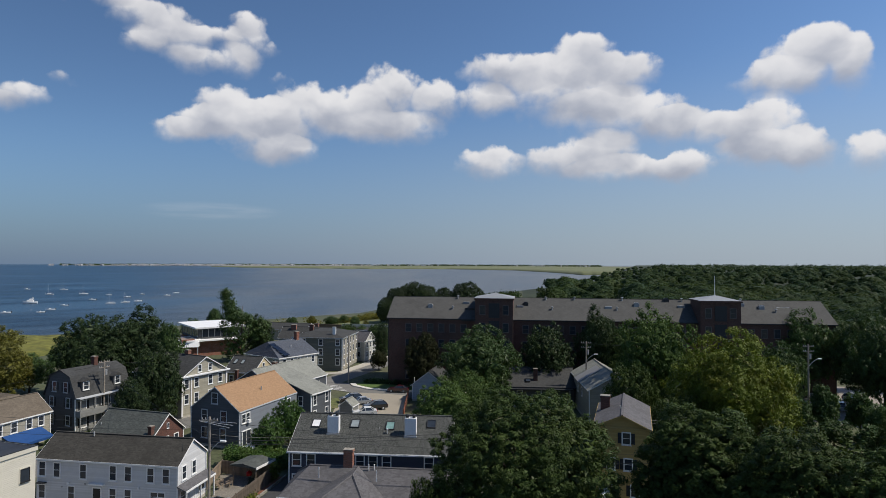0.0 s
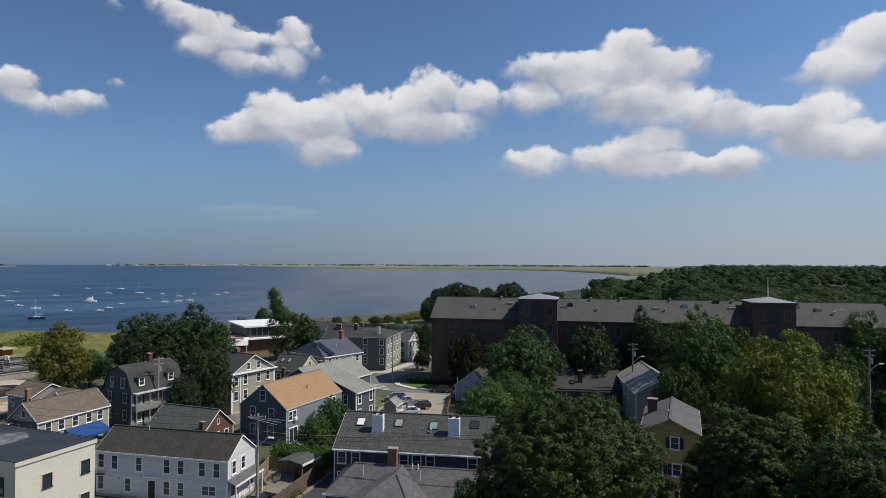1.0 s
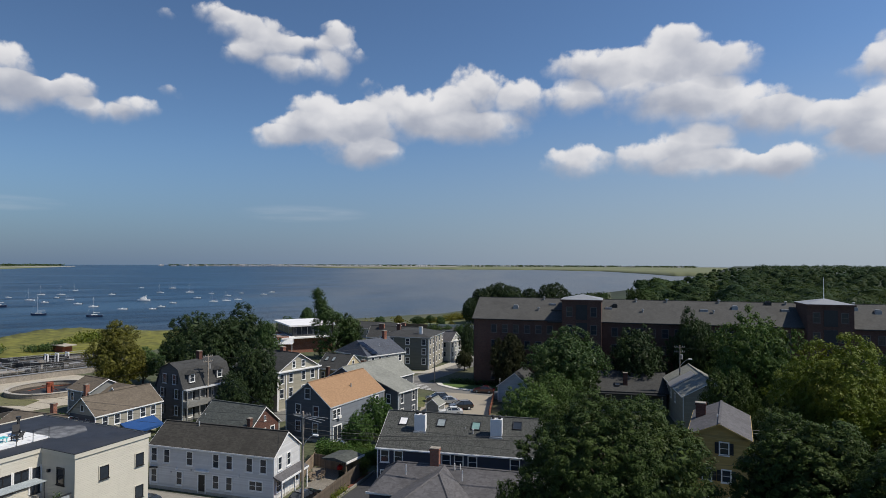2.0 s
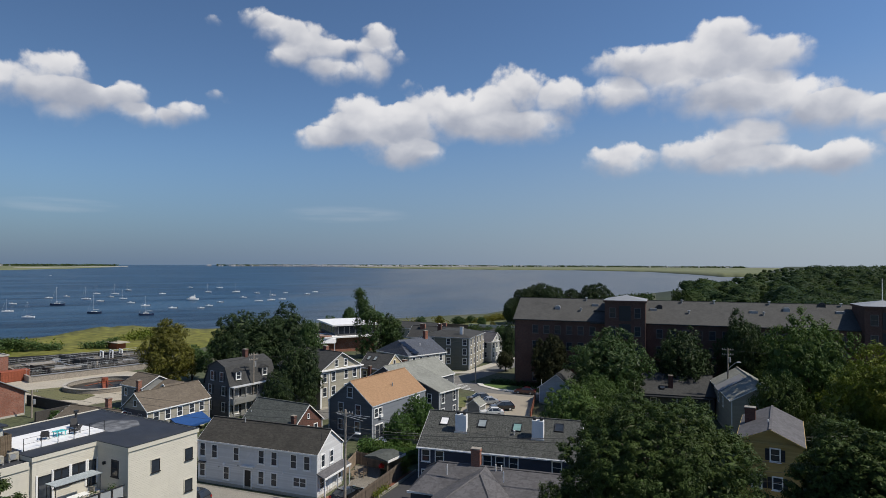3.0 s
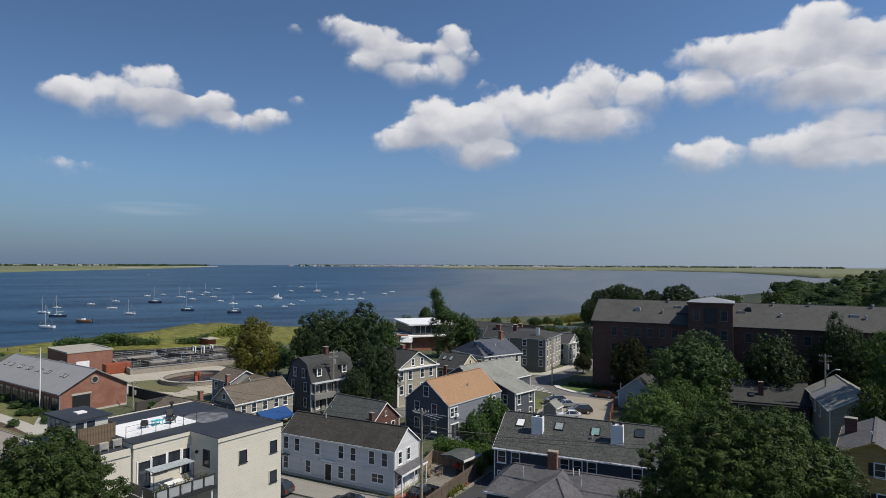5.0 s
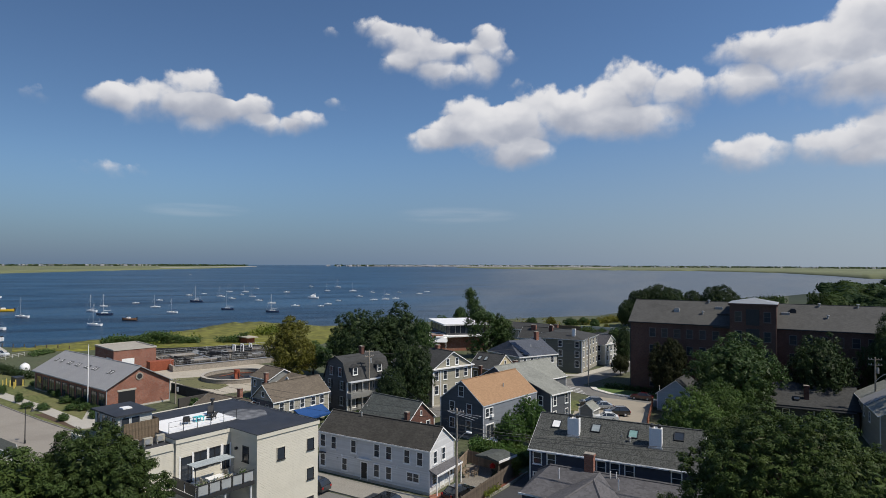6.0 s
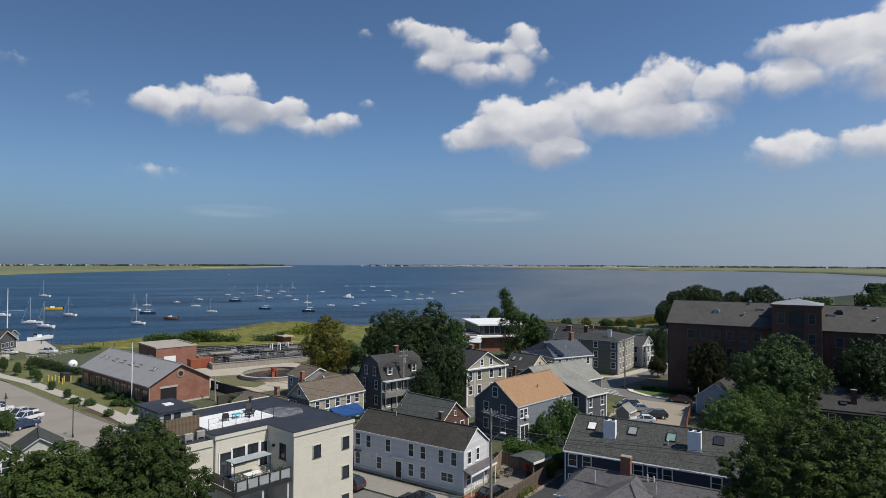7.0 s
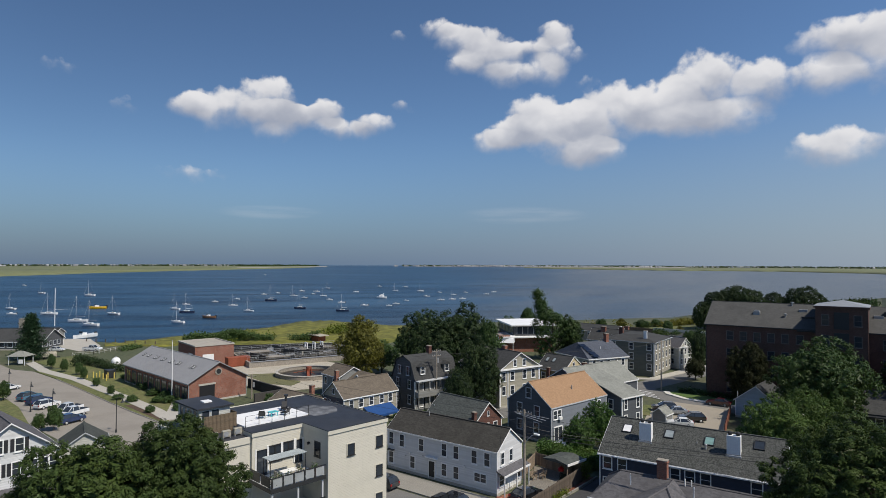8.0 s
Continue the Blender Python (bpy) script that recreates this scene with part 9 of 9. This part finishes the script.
def wire(a, b, sag, r=0.016):
    a, b = Vector(a), Vector(b)
    bm = bmesh.new()
    pts = [a.lerp(b, i / 14) - Vector((0, 0, sag * 4 * (i / 14) * (1 - i / 14))) for i in range(15)]
    side = Vector((b.y - a.y, a.x - b.x, 0)).normalized() * r
    rings = [[bm.verts.new(p + o) for o in (side, Vector((0, 0, r)), -side, Vector((0, 0, -r)))] for p in pts]
    for p, q in zip(rings, rings[1:]):
        for k in range(4):
            bm.faces.new((p[k], p[(k + 1) % 4], q[(k + 1) % 4], q[k]))
    tagged(part("overhead_wire", bm, DARK_METAL), "thin sagging overhead wire between poles", "wire", "overhead wires")


for dz in (0.0, 0.9, 1.8):
    wire((-26.0, 68.2, 10.9 - dz), (20, 61.0, 10.6 - dz), 0.7)
    wire((-26.0, 68.2, 10.9 - dz), (-72.0, 76.0, 10.6 - dz), 0.7)
wire((-26.0, 68.2, 9.0), (-58.3, 105.4, 10.4), 0.6)
wire((-26.0, 68.2, 9.4), (-8.2, 80.5, 7.2), 0.9, 0.02)
wire((-26.0, 68.2, 8.6), (30.0, 76.0, 9.6), 0.5, 0.03)
wire((-26.0, 68.2, 8.2), (30.0, 76.0, 9.3), 0.6, 0.025)
wire((-58.3, 105.4, 10.8), (-22.8, 144.6, 10.4), 0.9)
wire((-58.3, 105.4, 10.8), (-96.2, 94.6, 4.6), 0.6)
wire((27.4, 121.5, 12.6), (64.4, 110.6, 13.4), 0.6)


def lot_lamp(x, y, turn, h=5.8):
    p = root("lot_lamp", pose(x, y, 0.05, 0, 0, turn), "black gooseneck lamp post with a bell shade", "lamp post", "parking lot lamps")
    part("post", tubes(((0, 0, 0), (0, 0, h - 0.5), 0.08, 0.055)), DARK_METAL, p)
    bm = bmesh.new()
    pts = [(math.cos(a) * 0.45 + 0.45, 0, h - 0.5 + math.sin(a) * 0.45) for a in (math.pi, 2.5, 1.9, 1.3, 0.7, 0.1)]
    for a, b in zip(pts, pts[1:]):
        tube(bm, a, b, 0.035, 0.035, 6)
    part("neck", bm, DARK_METAL, p)
    part("shade", tubes(((0.9, 0, h - 0.45), (0.9, 0, h - 0.7), 0.07, 0.12), ((0.9, 0, h - 0.7), (0.9, 0, h - 0.95), 0.12, 0.34), sides=12), DARK_METAL, p)
    part("base", tubes(((0, 0, 0), (0, 0, 0.5), 0.16, 0.13)), DARK_METAL, p)


for x, y, turn in ((-142.0, 71.3, -20), (-123.7, 65.9, -20), (-113.7, 64.3, -20), (-96.7, 65.0, 60)):
    lot_lamp(x, y, turn)
flag = root("flagpole", pose(-108.6, 85.0, 0.1), "tall white flagpole without a flag", "flagpole")
part("pole", tubes(((0, 0, 0), (0, 0, 12.0), 0.11, 0.06)), WHITE, flag)
part("finial", tubes(((0, 0, 12.0), (0, 0, 12.2), 0.1, 0.1)), PALE_METAL, flag)

# ---- bollards, fences and garden things ----
bollard_mesh = mesh_of("bollard", tubes(((0, 0, 0), (0, 0, 1.5), 0.13, 0.13), ((0, 0, 1.5), (0, 0, 1.58), 0.13, 0.05)), surface("yellow_bollard_paint", (0.62, 0.48, 0.12), 0.6))
for i in range(9):
    ob = shared("bollard", bollard_mesh, None, pose(-147.5 + i * 0.9 + (i % 3) * 0.2, 91.4 + (i % 4) * 0.9, 0))
    tagged(ob, "yellow-painted steel bollard on the lawn", "bollard", "yellow bollards")
cab = root("utility_cabinet", pose(-143.2, 94.4, 0, 0, 0, -15), "dark green utility cabinet on the lawn", "cabinet")
part("case", soft_box(-1.3, 1.3, -0.9, 0.9, 0.1, 2.0), DARK_METAL, cab)
part("plinth", boxes((-1.5, 1.5, -1.1, 1.1, -0.05, 0.1)), CONCRETE, cab)


def board_fence(name, a, b, h, mat, label):
    a, b = Vector(a), Vector(b)
    d = b - a
    f = root(name, pose(a.x, a.y, 0.05, 0, 0, math.degrees(math.atan2(d.y, d.x))), label, "fence", "garden fences")
    n = int(d.length / 0.17)
    board = mesh_of("board", boxes((0, 0.155, -0.015, 0.015, 0.05, h)), mat)
    for i in range(n):
        shared("board", board, f, pose(i * 0.17, 0, 0))
    for i in range(int(d.length / 2.4) + 1):
        part("post", boxes((i * 2.4 - 0.06, i * 2.4 + 0.06, 0.02, 0.14, -0.3, h + 0.08)), mat, f)
    part("rail", boxes((0, d.length, 0.02, 0.07, 0.4, 0.5), (0, d.length, 0.02, 0.07, h - 0.4, h - 0.3)), mat, f)


# drive fence shows its shaded side: fence wood colour roughly halved
board_fence("board_fence", (-24.6, 66.0), (-22.2, 81.5), 1.9, surface("shaded_fence_boards", (0.125, 0.10, 0.078), 0.9, 5.0, 0.7, 0.22, 0.4, 25.0, by_object=0.2), "brown board fence along the drive, darkened for shade")
board_fence("board_fence", (-30.0, 83.0), (-24.2, 81.0), 1.8, FENCE_WOOD, "warm brown board fence behind the garden")
board_fence("board_fence", (-29.6, 77.0), (-30.0, 83.0), 1.8, FENCE_WOOD, "warm brown board fence beside the drive")
board_fence("board_fence", (-7.7, 113.0), (-7.9, 131.0), 1.6, surface("red_brown_fence_stain", (0.26, 0.10, 0.06), 0.9, by_object=0.15), "red-brown board fence beside the small lot")
leafy_mass("garden_planting", "green and yellow plants along the fence", [(-23.5, 71.0), (-23.2, 73.0), (-22.9, 74.6)], 0.8, 0.9, LEAF_YELLOW, 80, 0.10, 51)
leafy_mass("garden_climber", "tall yellow-green shrub against the fence", [(-22.1, 79.4), (-21.9, 80.6)], 2.2, 1.2, LEAF_YELLOW, 90, 0.11, 52)


def garden_chair(x, y, turn):
    c = root("garden_chair", pose(x, y, 0.08, 0, 0, turn), "brown slatted wooden garden chair", "chair", "garden chairs")
    part("seat", boxes(*[(-0.3, 0.3, -0.3 + i * 0.13, -0.2 + i * 0.13, 0.38, 0.42) for i in range(5)]), FENCE_WOOD, c)
    bm = bmesh.new()
    for i in range(5):
        box(bm, -0.29 + i * 0.125, -0.2 + i * 0.125, -0.02, 0.02, 0.0, 0.62, Matrix.Translation((0, 0.31, 0.4)) @ Matrix.Rotation(radians(-14), 4, "X"))
    part("backrest", bm, FENCE_WOOD, c)
    for u in (-0.3, 0.24):
        for v in (-0.3, 0.26):
            part("leg", boxes((u, u + 0.06, v, v + 0.06, 0, 0.4)), FENCE_WOOD, c)
        part("armrest", boxes((u - 0.02, u + 0.08, -0.32, 0.34, 0.6, 0.64), (u, u + 0.06, -0.3, -0.24, 0.42, 0.6)), FENCE_WOOD, c)


for x, y, turn in ((-28.2, 77.3, 60), (-27.3, 78.2, -20), (-28.6, 79.0, 110)):
    garden_chair(x, y, turn)
g = root("garden_grill", pose(-25.4, 80.2, 0.1), "small red garden barbecue under the shelter", "barbecue")
part("bowl", tubes(((0, 0, 0.7), (0, 0, 1.05), 0.35, 0.42), ((0, 0, 1.05), (0, 0, 1.3), 0.42, 0.1), sides=12), gloss("red_enamel", (0.5, 0.02, 0.02), 0.25), g)
for a in (0, 120, 240):
    part("leg", tubes(((math.cos(radians(a)) * 0.3, math.sin(radians(a)) * 0.3, 0), (math.cos(radians(a)) * 0.15, math.sin(radians(a)) * 0.15, 0.72), 0.025, 0.025), sides=5), DARK_METAL, g)


# ---- balcony furniture ----
def balcony_things():
    base = pose(-39.7, 49.4, 7.1, 0, 0, 73.5)
    for i, x in enumerate((-5.6, -4.8, -4.0, -2.4, -1.2, -0.6)):
        p = root("planter", base @ pose(x, 0.8 + (i % 2) * 0.5, 0), "potted balcony plant with green leaves", "planter", "balcony planters")
        part("pot", tubes(((0, 0, 0), (0, 0, 0.42), 0.16, 0.22), sides=10), (TANK_CONCRETE, BLACK_TRIM, RUST)[i % 3], p)
        pts = np.random.default_rng(80 + i).normal(size=(90, 3)) * np.array([0.17, 0.17, 0.2]) + np.array([0, 0, 0.72])
        ob = new("foliage", leaf_mesh("foliage", pts, 0.08, LEAF_MID, np.random.default_rng(90 + i)))
        ob.parent = p
    t = root("balcony_table", base @ pose(-3.2, 2.2, 0), "pale outdoor table on the balcony", "table")
    part("tabletop", boxes((-0.8, 0.8, -0.45, 0.45, 0.7, 0.75)), WHITE, t)
    for x in (-0.7, 0.62):
        for y in (-0.38, 0.3):
            part("leg", boxes((x, x + 0.07, y, y + 0.07, 0, 0.7)), WHITE, t)
    for x, y, a in ((-4.3, 2.2, 90), (-3.4, 1.3, 180), (-2.2, 1.5, 200), (-1.9, 2.7, -80)):
        c = root("balcony_chair", base @ pose(x, y, 0, 0, 0, a), "light wicker balcony chair", "chair", "balcony chairs")
        part("seat", boxes((-0.27, 0.27, -0.27, 0.27, 0.36, 0.46)), GRAVEL, c)
        part("backrest", boxes((-0.27, 0.27, 0.23, 0.3, 0.46, 0.92)), GRAVEL, c)
        for u in (-0.25, 0.19):
            for v in (-0.25, 0.2):
                part("leg", boxes((u, u + 0.06, v, v + 0.06, 0, 0.36)), GRAVEL, c)


balcony_things()
